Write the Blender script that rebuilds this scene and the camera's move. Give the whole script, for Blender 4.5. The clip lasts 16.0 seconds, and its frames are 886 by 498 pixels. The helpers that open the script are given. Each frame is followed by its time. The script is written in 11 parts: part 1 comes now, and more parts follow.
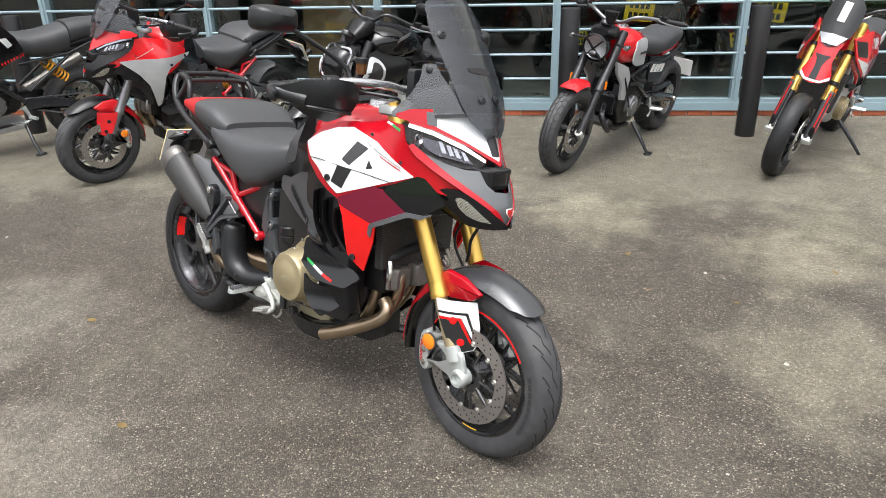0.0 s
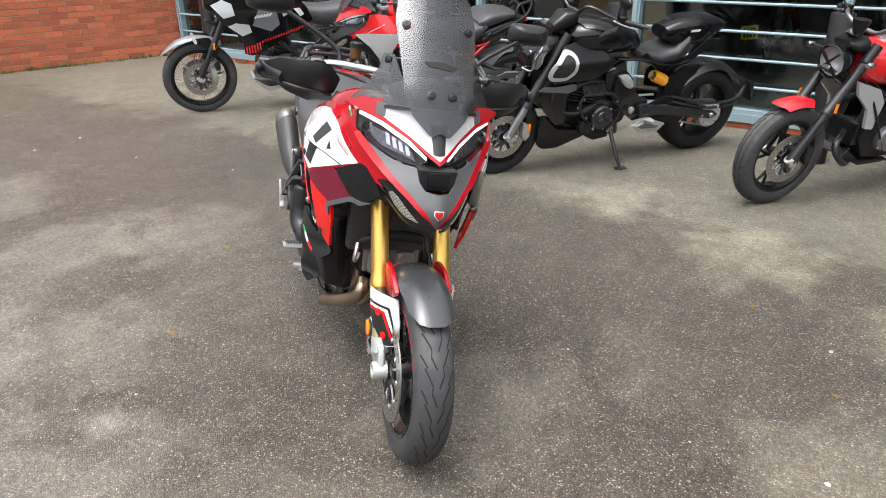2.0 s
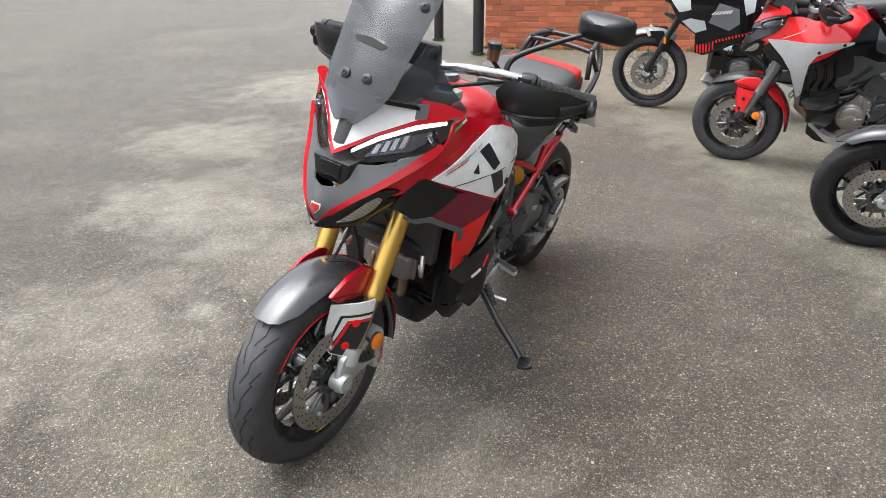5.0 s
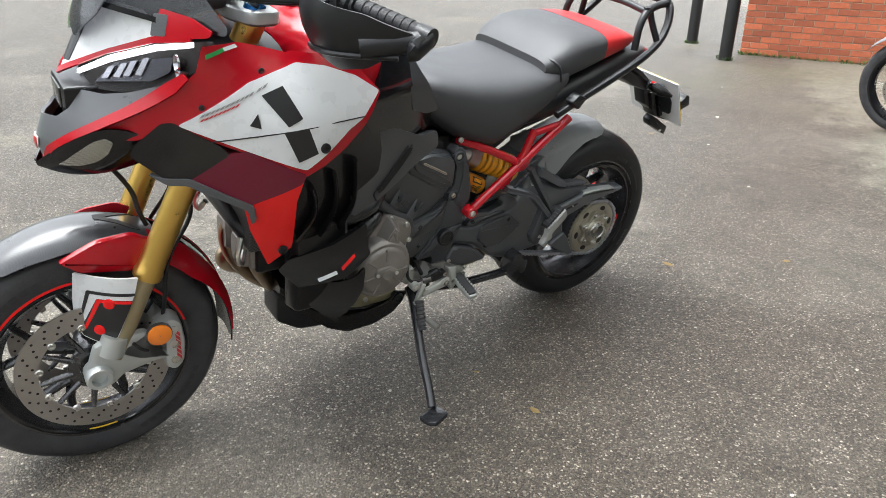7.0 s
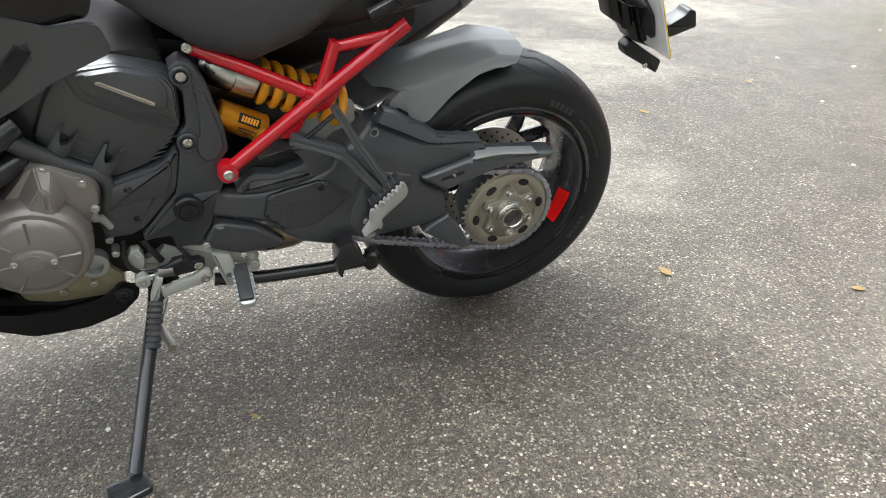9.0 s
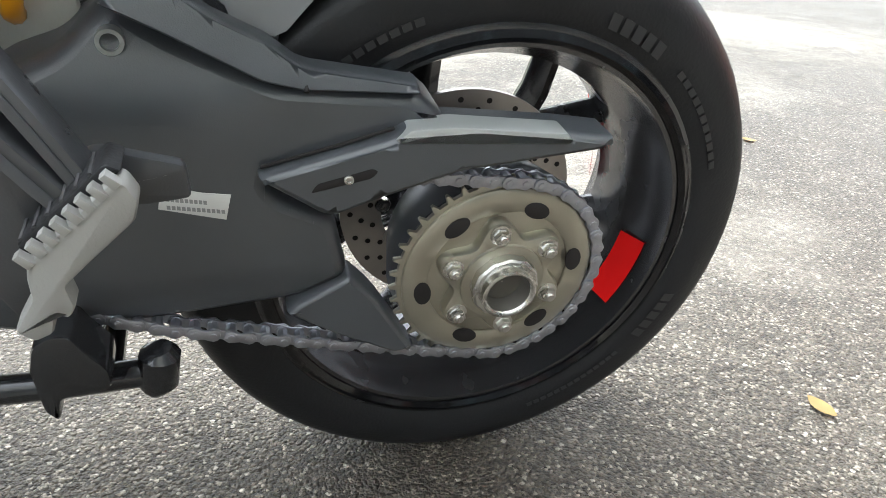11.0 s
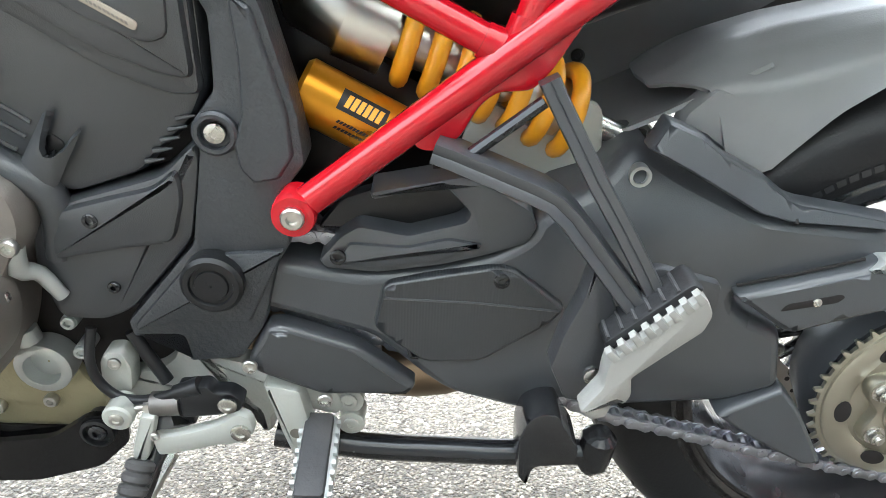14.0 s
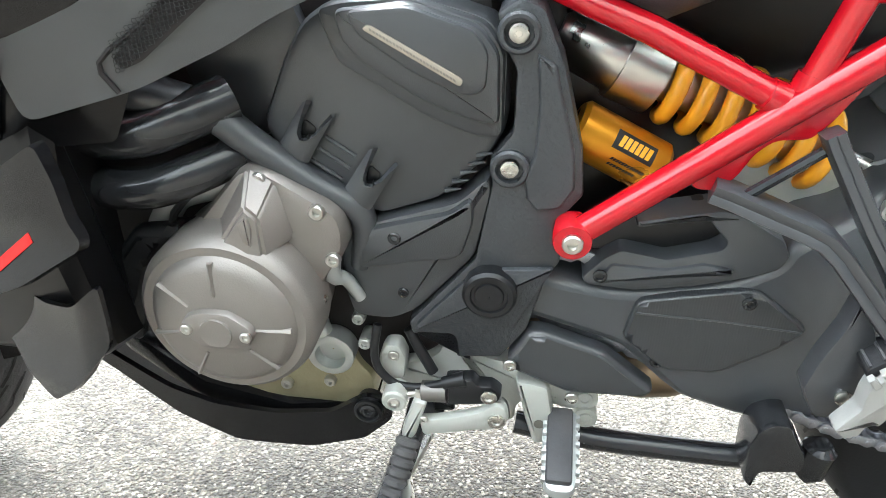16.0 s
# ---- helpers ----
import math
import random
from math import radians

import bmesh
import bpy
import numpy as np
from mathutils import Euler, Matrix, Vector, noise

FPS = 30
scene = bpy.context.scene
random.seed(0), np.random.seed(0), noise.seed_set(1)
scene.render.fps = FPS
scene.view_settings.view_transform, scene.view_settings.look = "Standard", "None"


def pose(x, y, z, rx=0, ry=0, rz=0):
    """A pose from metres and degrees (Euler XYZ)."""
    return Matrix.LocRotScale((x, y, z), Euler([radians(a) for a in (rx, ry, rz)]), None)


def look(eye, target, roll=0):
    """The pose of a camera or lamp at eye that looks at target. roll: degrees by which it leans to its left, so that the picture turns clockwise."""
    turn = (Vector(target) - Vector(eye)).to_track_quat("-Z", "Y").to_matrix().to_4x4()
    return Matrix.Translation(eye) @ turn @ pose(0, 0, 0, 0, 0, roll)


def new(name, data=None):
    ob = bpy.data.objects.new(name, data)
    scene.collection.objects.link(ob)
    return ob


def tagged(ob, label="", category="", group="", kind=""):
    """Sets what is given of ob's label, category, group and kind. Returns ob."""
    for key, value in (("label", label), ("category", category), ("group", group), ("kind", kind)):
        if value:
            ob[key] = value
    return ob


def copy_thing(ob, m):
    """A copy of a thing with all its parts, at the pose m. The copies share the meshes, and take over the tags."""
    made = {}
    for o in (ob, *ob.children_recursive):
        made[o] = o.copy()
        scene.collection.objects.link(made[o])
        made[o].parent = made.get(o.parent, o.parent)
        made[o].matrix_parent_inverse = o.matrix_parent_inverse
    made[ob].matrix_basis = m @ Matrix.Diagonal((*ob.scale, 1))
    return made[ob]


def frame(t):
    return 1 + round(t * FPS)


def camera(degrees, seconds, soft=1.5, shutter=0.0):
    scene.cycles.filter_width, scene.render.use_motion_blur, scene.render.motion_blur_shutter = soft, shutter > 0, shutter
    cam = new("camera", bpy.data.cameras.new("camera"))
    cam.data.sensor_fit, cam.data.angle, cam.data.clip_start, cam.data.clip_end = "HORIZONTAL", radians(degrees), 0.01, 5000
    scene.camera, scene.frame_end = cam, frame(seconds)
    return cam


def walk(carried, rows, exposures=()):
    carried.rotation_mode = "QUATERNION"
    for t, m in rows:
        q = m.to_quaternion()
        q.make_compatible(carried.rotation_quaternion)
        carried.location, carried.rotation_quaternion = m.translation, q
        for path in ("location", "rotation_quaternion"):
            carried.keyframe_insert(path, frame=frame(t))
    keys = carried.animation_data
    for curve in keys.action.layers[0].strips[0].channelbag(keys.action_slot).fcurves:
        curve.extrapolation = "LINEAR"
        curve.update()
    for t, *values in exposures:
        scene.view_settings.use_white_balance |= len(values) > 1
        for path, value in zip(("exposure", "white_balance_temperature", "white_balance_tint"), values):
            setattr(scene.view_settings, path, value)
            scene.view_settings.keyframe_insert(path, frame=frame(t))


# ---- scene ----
cam = camera(63.4, 16.0, 0.75)
PATH = [
    (0, (2.894, -1.537, 1.594), (1.635, -0.199, 0.803), -1.4),
    (0.5, (3.123, -1.302, 1.597), (1.708, -0.137, 0.799), -1.3),
    (1, (3.304, -1.073, 1.596), (1.761, -0.086, 0.793), -0.9),
    (1.5, (3.413, -0.782, 1.573), (1.757, -0.001, 0.767), -0.8),
    (2, (3.507, -0.482, 1.578), (1.763, 0.077, 0.774), -0.6),
    (2.5, (3.599, -0.156, 1.578), (1.795, 0.169, 0.779), -0.4),
    (3, (3.583, 0.141, 1.548), (1.747, 0.22, 0.758), -0.2),
    (3.5, (3.505, 0.45, 1.539), (1.672, 0.28, 0.757), 0.1),
    (4, (3.394, 0.772, 1.521), (1.6, 0.358, 0.741), 0.2),
    (4.2, (3.318, 0.884, 1.516), (1.557, 0.361, 0.726), 0.1),
    (6.3, (2.214, 1.652, 1.269), (0.984, 0.262, 0.524), 0.5),
    (6.5, (2.079, 1.658, 1.243), (0.889, 0.236, 0.493), 0.6),
    (7, (1.778, 1.71, 1.193), (0.706, 0.212, 0.414), 1.3),
    (7.5, (1.471, 1.751, 1.163), (0.509, 0.198, 0.348), 1.7),
    (8, (1.193, 1.692, 1.104), (0.343, 0.102, 0.24), 2.1),
    (8.5, (0.94, 1.57, 1.041), (0.174, -0.038, 0.132), 2.3),
    (9, (0.711, 1.397, 0.983), (0.009, -0.217, 0.033), 2.4),
    (9.2, (0.619, 1.325, 0.965), (-0.055, -0.293, 0.003), 2.4),
    (11.3, (0.242, 0.667, 0.59), (-0.296, -1.083, -0.216), 3.8),
    (11.5, (0.271, 0.666, 0.587), (-0.247, -1.102, -0.192), 3.9),
    (12, (0.346, 0.677, 0.604), (-0.103, -1.135, -0.113), 3.8),
    (12.5, (0.391, 0.689, 0.618), (0.021, -1.154, -0.065), 3.8),
    (13, (0.424, 0.696, 0.625), (0.166, -1.175, -0.032), 3.4),
    (13.5, (0.458, 0.708, 0.636), (0.299, -1.178, -0.01), 3.0),
    (14, (0.5, 0.729, 0.654), (0.44, -1.162, 0.007), 2.5),
    (14.5, (0.539, 0.748, 0.669), (0.565, -1.143, 0.018), 2.0),
    (15, (0.579, 0.767, 0.681), (0.689, -1.121, 0.03), 1.6),
    (15.5, (0.614, 0.785, 0.699), (0.789, -1.09, 0.027), 1.4),
    (16, (0.633, 0.8, 0.715), (0.881, -1.048, -0.008), 1.3),
]
EXPOSURE = [(0, 1.40, 6400, 10), (3.5, 1.48, 6350, 10), (6.5, 1.72, 6200, 8), (9, 2.27, 6150, 7), (11.5, 2.75, 6000, 6), (12.5, 3.14, 5950, 6), (14, 3.34, 5900, 5), (16, 3.48, 5900, 4)]
walk(cam, [(t, look(eye, target, roll)) for t, eye, target, roll in PATH], EXPOSURE)

# ---- light: overcast daylight ----
sky_world = bpy.data.worlds.new("overcast_sky")
scene.world = sky_world
sky_world.use_nodes = True
wn, wl = sky_world.node_tree.nodes, sky_world.node_tree.links
wn.clear()
sky = wn.new("ShaderNodeTexSky")
sky.sky_type = "NISHITA"
sky.sun_disc = False
sky.sun_elevation, sky.sun_rotation = radians(72), radians(141)
sky.dust_density, sky.air_density, sky.ozone_density = 6.0, 1.0, 0.5
whiten = wn.new("ShaderNodeHueSaturation")
whiten.inputs["Saturation"].default_value = 0.10
bg = wn.new("ShaderNodeBackground")
bg.inputs["Strength"].default_value = 0.15
wo = wn.new("ShaderNodeOutputWorld")
wl.new(sky.outputs[0], whiten.inputs["Color"])
wl.new(whiten.outputs[0], bg.inputs["Color"])
wl.new(bg.outputs[0], wo.inputs["Surface"])
sun = new("sun", bpy.data.lights.new("sun", "SUN"))
sun.data.energy, sun.data.angle, sun.data.color = 0.6, radians(55), (1.0, 0.97, 0.93)
sun.matrix_world = look((1.6, -1.1, 6.0), (0.6, 0.3, 0.0))


# ---- materials ----
def material(name, color, rough=0.5, metal=0.0, vary=0.08, scale=30.0, bump=0.0, bump_scale=200.0, coat=0.0, spec=0.5, dust=0.0):
    """A surface with a faint mottling at two scales, relief and, if wanted, dust or wear."""
    m = bpy.data.materials.new(name)
    m.use_nodes = True
    nd, ln = m.node_tree.nodes, m.node_tree.links
    b = nd["Principled BSDF"]
    tc = nd.new("ShaderNodeTexCoord")
    n1 = nd.new("ShaderNodeTexNoise")
    n1.inputs["Scale"].default_value, n1.inputs["Detail"].default_value = scale, 6.0
    n2 = nd.new("ShaderNodeTexNoise")
    n2.inputs["Scale"].default_value, n2.inputs["Detail"].default_value = scale * 0.13, 3.0
    for n in (n1, n2):
        ln.new(tc.outputs["Object"], n.inputs["Vector"])
    mix = nd.new("ShaderNodeMath")
    mix.operation = "ADD"
    ln.new(n1.outputs[0], mix.inputs[0])
    ln.new(n2.outputs[0], mix.inputs[1])
    ramp = nd.new("ShaderNodeMapRange")
    ramp.inputs["From Min"].default_value, ramp.inputs["From Max"].default_value = 0.6, 1.4
    ramp.inputs["To Min"].default_value, ramp.inputs["To Max"].default_value = 1 - vary, 1 + vary
    ln.new(mix.outputs[0], ramp.inputs["Value"])
    mul = nd.new("ShaderNodeMix")
    mul.data_type, mul.blend_type = "RGBA", "MULTIPLY"
    mul.inputs["Factor"].default_value = 1.0
    mul.inputs["A"].default_value = (*color, 1)
    ln.new(ramp.outputs[0], mul.inputs["B"])
    out = mul.outputs["Result"]
    if dust:
        dm = nd.new("ShaderNodeMix")
        dm.data_type = "RGBA"
        dr = nd.new("ShaderNodeMapRange")
        dr.inputs["From Min"].default_value, dr.inputs["From Max"].default_value = 0.5, 0.75
        dr.inputs["To Max"].default_value = dust
        ln.new(n2.outputs[0], dr.inputs["Value"])
        ln.new(dr.outputs[0], dm.inputs["Factor"])
        ln.new(out, dm.inputs["A"])
        dm.inputs["B"].default_value = (0.22, 0.2, 0.17, 1)
        out = dm.outputs["Result"]
    ln.new(out, b.inputs["Base Color"])
    rr = nd.new("ShaderNodeMapRange")
    rr.inputs["From Min"].default_value, rr.inputs["From Max"].default_value = 0.6, 1.4
    rr.inputs["To Min"].default_value, rr.inputs["To Max"].default_value = max(0.02, rough * 0.85), min(1, rough * 1.15)
    ln.new(mix.outputs[0], rr.inputs["Value"])
    ln.new(rr.outputs[0], b.inputs["Roughness"])
    b.inputs["Metallic"].default_value = metal
    b.inputs["Specular IOR Level"].default_value = spec
    b.inputs["Coat Weight"].default_value, b.inputs["Coat Roughness"].default_value = coat, 0.06
    if bump:
        n3 = nd.new("ShaderNodeTexNoise")
        n3.inputs["Scale"].default_value, n3.inputs["Detail"].default_value = bump_scale, 3.0
        ln.new(tc.outputs["Object"], n3.inputs["Vector"])
        bp = nd.new("ShaderNodeBump")
        bp.inputs["Strength"].default_value, bp.inputs["Distance"].default_value = bump, 0.002
        ln.new(n3.outputs[0], bp.inputs["Height"])
        ln.new(bp.outputs[0], b.inputs["Normal"])
    return m


def add_weave(m, scale, amount):
    """A fine woven relief and tint, as of carbon cloth, on a material made by material()."""
    nd, ln = m.node_tree.nodes, m.node_tree.links
    b = nd["Principled BSDF"]
    tc = nd.new("ShaderNodeTexCoord")
    ch = nd.new("ShaderNodeTexChecker")
    ch.inputs["Scale"].default_value = scale
    ch.inputs["Color1"].default_value, ch.inputs["Color2"].default_value = (1 - amount,) * 3 + (1,), (1 + amount,) * 3 + (1,)
    ln.new(tc.outputs["Object"], ch.inputs["Vector"])
    mul = nd.new("ShaderNodeMix")
    mul.data_type, mul.blend_type = "RGBA", "MULTIPLY"
    mul.inputs["Factor"].default_value = 1.0
    old = b.inputs["Base Color"].links[0].from_socket
    ln.new(old, mul.inputs["A"])
    ln.new(ch.outputs["Color"], mul.inputs["B"])
    ln.new(mul.outputs["Result"], b.inputs["Base Color"])
    return m


def add_ribs(m, scale, turn, strength):
    """Fine parallel moulded ribs on a plastic."""
    nd, ln = m.node_tree.nodes, m.node_tree.links
    b = nd["Principled BSDF"]
    tc = nd.new("ShaderNodeTexCoord")
    mp = nd.new("ShaderNodeMapping")
    mp.inputs["Rotation"].default_value = (0, radians(turn), 0)
    wv = nd.new("ShaderNodeTexWave")
    wv.inputs["Scale"].default_value = scale
    ln.new(tc.outputs["Object"], mp.inputs["Vector"])
    ln.new(mp.outputs[0], wv.inputs["Vector"])
    bp = nd.new("ShaderNodeBump")
    bp.inputs["Strength"].default_value, bp.inputs["Distance"].default_value = strength, 0.001
    ln.new(wv.outputs["Fac"], bp.inputs["Height"])
    ln.new(bp.outputs[0], b.inputs["Normal"])
    return m


def glassy(name, tint, rough=0.02, base=0.035, graze=0.9):
    """Thin see-through sheet: tinted passage with a gloss that grows towards grazing sight."""
    m = bpy.data.materials.new(name)
    m.use_nodes = True
    nd, ln = m.node_tree.nodes, m.node_tree.links
    nd.clear()
    tr, gl, lw, pw, ma, mx, out = (nd.new(k) for k in ("ShaderNodeBsdfTransparent", "ShaderNodeBsdfGlossy", "ShaderNodeLayerWeight", "ShaderNodeMath", "ShaderNodeMath", "ShaderNodeMixShader", "ShaderNodeOutputMaterial"))
    tr.inputs["Color"].default_value = (*tint, 1)
    gl.inputs["Roughness"].default_value = rough
    gl.inputs["Color"].default_value = (1, 1, 1, 1)
    lw.inputs["Blend"].default_value = 0.5
    pw.operation = "POWER"
    pw.inputs[1].default_value = 5.0
    ma.operation = "MULTIPLY_ADD"
    ma.inputs[1].default_value, ma.inputs[2].default_value = graze, base
    ln.new(lw.outputs["Facing"], pw.inputs[0])
    ln.new(pw.outputs[0], ma.inputs[0])
    ln.new(ma.outputs[0], mx.inputs[0])
    ln.new(tr.outputs[0], mx.inputs[1])
    ln.new(gl.outputs[0], mx.inputs[2])
    ln.new(mx.outputs[0], out.inputs["Surface"])
    return m


def smoked(name, tint, haze):
    """Tinted plastic with gloss and a grey haze, sky sheen put into its colour."""
    m = glassy(name, tint, 0.14, 0.06)
    nd, ln = m.node_tree.nodes, m.node_tree.links
    out = next(n for n in nd if n.bl_idname == "ShaderNodeOutputMaterial")
    old = out.inputs["Surface"].links[0].from_socket
    df, mx = nd.new("ShaderNodeBsdfDiffuse"), nd.new("ShaderNodeMixShader")
    df.inputs["Color"].default_value = (0.21, 0.22, 0.24, 1)
    mx.inputs[0].default_value = haze
    ln.new(old, mx.inputs[1])
    ln.new(df.outputs[0], mx.inputs[2])
    ln.new(mx.outputs[0], out.inputs["Surface"])
    return m


def glowing(name, color, strength):
    m = material(name, color, 0.4)
    b = m.node_tree.nodes["Principled BSDF"]
    b.inputs["Emission Color"].default_value = (*color, 1)
    b.inputs["Emission Strength"].default_value = strength
    return m


M = {
    "fluid": material("brown_fluid_cup", (0.10, 0.04, 0.015), 0.2, coat=0.5),
    "red": material("candy_red_paint", (0.36, 0.003, 0.010), 0.18, spec=0.5, vary=0.04),
    "framered": material("glossy_frame_red", (0.44, 0.004, 0.012), 0.16, coat=0.7, spec=0.4, vary=0.03),
    "brightred": material("bright_red_paint", (0.72, 0.010, 0.010), 0.2, spec=0.45, vary=0.04),
    "wine": material("wine_red_paint", (0.13, 0.006, 0.022), 0.2, spec=0.5, vary=0.04),
    "white": material("white_paint", (0.66, 0.67, 0.68), 0.28, coat=0.4, vary=0.008),
    "gloss": material("gloss_black_paint", (0.005, 0.005, 0.006), 0.10, spec=0.5, vary=0.1),
    "armplastic": material("satin_black_casting", (0.053, 0.058, 0.065), 0.36, spec=0.85, vary=0.15, bump=0.12, bump_scale=900, scale=18, dust=0.012),
    "plastic": material("matt_black_plastic", (0.043, 0.046, 0.051), 0.34, spec=0.8, vary=0.15, bump=0.12, bump_scale=900, scale=18, dust=0.012),
    "plastic2": material("satin_black_plastic", (0.012, 0.0125, 0.014), 0.34, spec=0.4, vary=0.15, bump=0.1, bump_scale=700, dust=0.006),
    "ribbed": add_ribs(material("ribbed_black_plastic", (0.030, 0.033, 0.037), 0.36, spec=0.8, vary=0.12), 120, 0, 0.15),
    "greyplastic": material("grey_plastic", (0.205, 0.210, 0.218), 0.36, vary=0.06, bump=0.08, bump_scale=600),
    "carbon": add_weave(material("matt_carbon", (0.075, 0.078, 0.084), 0.36, vary=0.08, coat=0.25), 620, 0.16),
    "carbondark": add_weave(material("dark_carbon", (0.032, 0.033, 0.036), 0.3, vary=0.08, coat=0.5), 620, 0.2),
    "beakgrey": material("satin_grey_paint", (0.085, 0.088, 0.094), 0.3, vary=0.04, coat=0.2),
    "sheen": material("satin_sheen_black", (0.007, 0.007, 0.008), 0.22, vary=0.1, spec=0.5),
    "satinblack": material("deep_satin_black", (0.007, 0.007, 0.008), 0.30, vary=0.12, spec=0.35),
    "seat": material("seat_vinyl", (0.045, 0.046, 0.049), 0.50, spec=0.45, vary=0.1, bump=0.25, bump_scale=500, scale=12),
    "seatdark": material("dark_seat_vinyl", (0.022, 0.022, 0.024), 0.42, vary=0.1, bump=0.25, bump_scale=500, scale=12),
    "seatred": material("red_seat_vinyl", (0.42, 0.01, 0.012), 0.5, bump=0.25, bump_scale=500),
    "rubber": material("tyre_rubber", (0.015, 0.0155, 0.017), 0.48, vary=0.2, bump=0.2, bump_scale=300, scale=25, dust=0.03, spec=0.3),
    "rubberworn": material("scuffed_tread", (0.044, 0.044, 0.047), 0.62, vary=0.4, bump=0.4, bump_scale=180, scale=30, dust=0.30, spec=0.4),
    "groove": material("tread_groove", (0.008, 0.008, 0.008), 0.8),
    "tyremark": material("tyre_lettering", (0.022, 0.022, 0.024), 0.5),
    "rim": material("black_wheel", (0.11, 0.11, 0.115), 0.26, metal=0.9, coat=0.1),
    "gold": material("gold_anodised", (0.62, 0.40, 0.10), 0.3, metal=0.9, vary=0.04),
    "bronze": material("bronze_cover", (0.36, 0.30, 0.18), 0.42, metal=0.6, vary=0.06, bump=0.1, bump_scale=500),
    "taupe": material("taupe_casting", (0.235, 0.215, 0.20), 0.42, metal=0.5, vary=0.06, bump=0.15, bump_scale=600),
    "sumpalloy": material("raw_sump_alloy", (0.33, 0.30, 0.19), 0.42, metal=0.4, vary=0.12, bump=0.3, bump_scale=300),
    "alloy": material("silver_casting", (0.50, 0.52, 0.51), 0.40, metal=0.6, vary=0.05, bump=0.1, bump_scale=500),
    "bracketsilver": material("silver_painted_casting", (0.44, 0.45, 0.42), 0.42, metal=0.25, vary=0.05, bump=0.15, bump_scale=300),
    "pegalloy": material("cast_peg_alloy", (0.35, 0.35, 0.335), 0.45, metal=0.4, vary=0.06, bump=0.15, bump_scale=400),
    "steel": material("steel", (0.62, 0.61, 0.58), 0.28, metal=1.0, vary=0.1),
    "champagne": material("champagne_strip", (0.42, 0.37, 0.31), 0.4, metal=0.4, vary=0.05),
    "bore": material("dull_axle_bore", (0.16, 0.15, 0.13), 0.6, metal=0.3, vary=0.15),
    "disc": material("brake_disc_steel", (0.40, 0.38, 0.36), 0.34, metal=0.9, vary=0.1, scale=60),
    "sprocket": material("hard_anodised_sprocket", (0.42, 0.40, 0.33), 0.34, metal=0.85, vary=0.08),
    "chain": material("chain_steel", (0.40, 0.41, 0.45), 0.36, metal=0.9, vary=0.15, scale=90),
    "exhaust": material("heat_tinted_exhaust", (0.34, 0.26, 0.18), 0.3, metal=0.95, vary=0.2, scale=14),
    "graphite": material("graphite_can", (0.06, 0.059, 0.059), 0.55, metal=0.5, vary=0.12, bump=0.1, bump_scale=300),
    "stickerblue": material("blue_sticker", (0.02, 0.03, 0.12), 0.3),
    "titan": material("titanium_can", (0.17, 0.16, 0.15), 0.42, metal=0.75, vary=0.08),
    "yellow": material("yellow_spring", (0.90, 0.40, 0.015), 0.35, coat=0.3, vary=0.06),
    "amber": material("amber_reflector", (0.85, 0.22, 0.01), 0.2, coat=0.5),
    "resgold": material("gold_reservoir", (0.62, 0.27, 0.015), 0.28, metal=0.7, vary=0.08),
    "frame": material("textured_frame_plate", (0.046, 0.050, 0.056), 0.42, spec=0.7, metal=0.2, vary=0.12, bump=0.5, bump_scale=260),
    "hangermetal": material("grey_black_cast_metal", (0.085, 0.088, 0.095), 0.30, metal=0.55, vary=0.08, bump=0.1, bump_scale=500),
    "blackmetal": material("black_tube", (0.026, 0.027, 0.030), 0.24, metal=0.3, coat=0.4, vary=0.1),
    "dark": material("deep_black_inside", (0.010, 0.008, 0.008), 0.7),
    "mesh": add_weave(material("black_mesh", (0.03, 0.03, 0.03), 0.5), 240, 0.9),
    "silvermesh": add_weave(material("silver_mesh", (0.32, 0.31, 0.27), 0.45, metal=0.4), 300, 0.6),
    "screen": smoked("smoked_screen", (0.34, 0.35, 0.38), 0.07),
    "deflector": smoked("light_smoked_deflector", (0.46, 0.46, 0.48), 0.08),
    "lens": glassy("clear_lens", (0.97, 0.97, 0.98), 0.0, 0.004, 0.35),
    "chromelamp": material("lamp_reflector", (0.42, 0.42, 0.44), 0.18, metal=1.0),
    "forkgreyish": material("grey_lamp_bezel", (0.09, 0.09, 0.10), 0.25, metal=0.8),
    "drl": glowing("lit_running_light", (1.0, 0.98, 0.94), 1.0),
    "plate": material("plate_white", (0.75, 0.75, 0.74), 0.4),
    "plateyellow": material("plate_yellow", (0.85, 0.55, 0.02), 0.4),
    "green": material("green_decal", (0.02, 0.28, 0.06), 0.4),
    "ink": material("black_print", (0.015, 0.015, 0.016), 0.35),
    "inkred": material("red_print", (0.45, 0.02, 0.02), 0.35),
    "blue": material("blue_anodised", (0.03, 0.16, 0.42), 0.3, metal=0.8),
    "midprint": material("grey_print", (0.25, 0.25, 0.25), 0.5),
    "whiteprint": material("pale_print", (0.62, 0.62, 0.6), 0.5),
    "silver": material("silver_paint", (0.46, 0.47, 0.48), 0.32, metal=0.3, coat=0.4),
    "aluminium": material("brushed_bar", (0.44, 0.44, 0.45), 0.26, metal=0.9, vary=0.05),
}


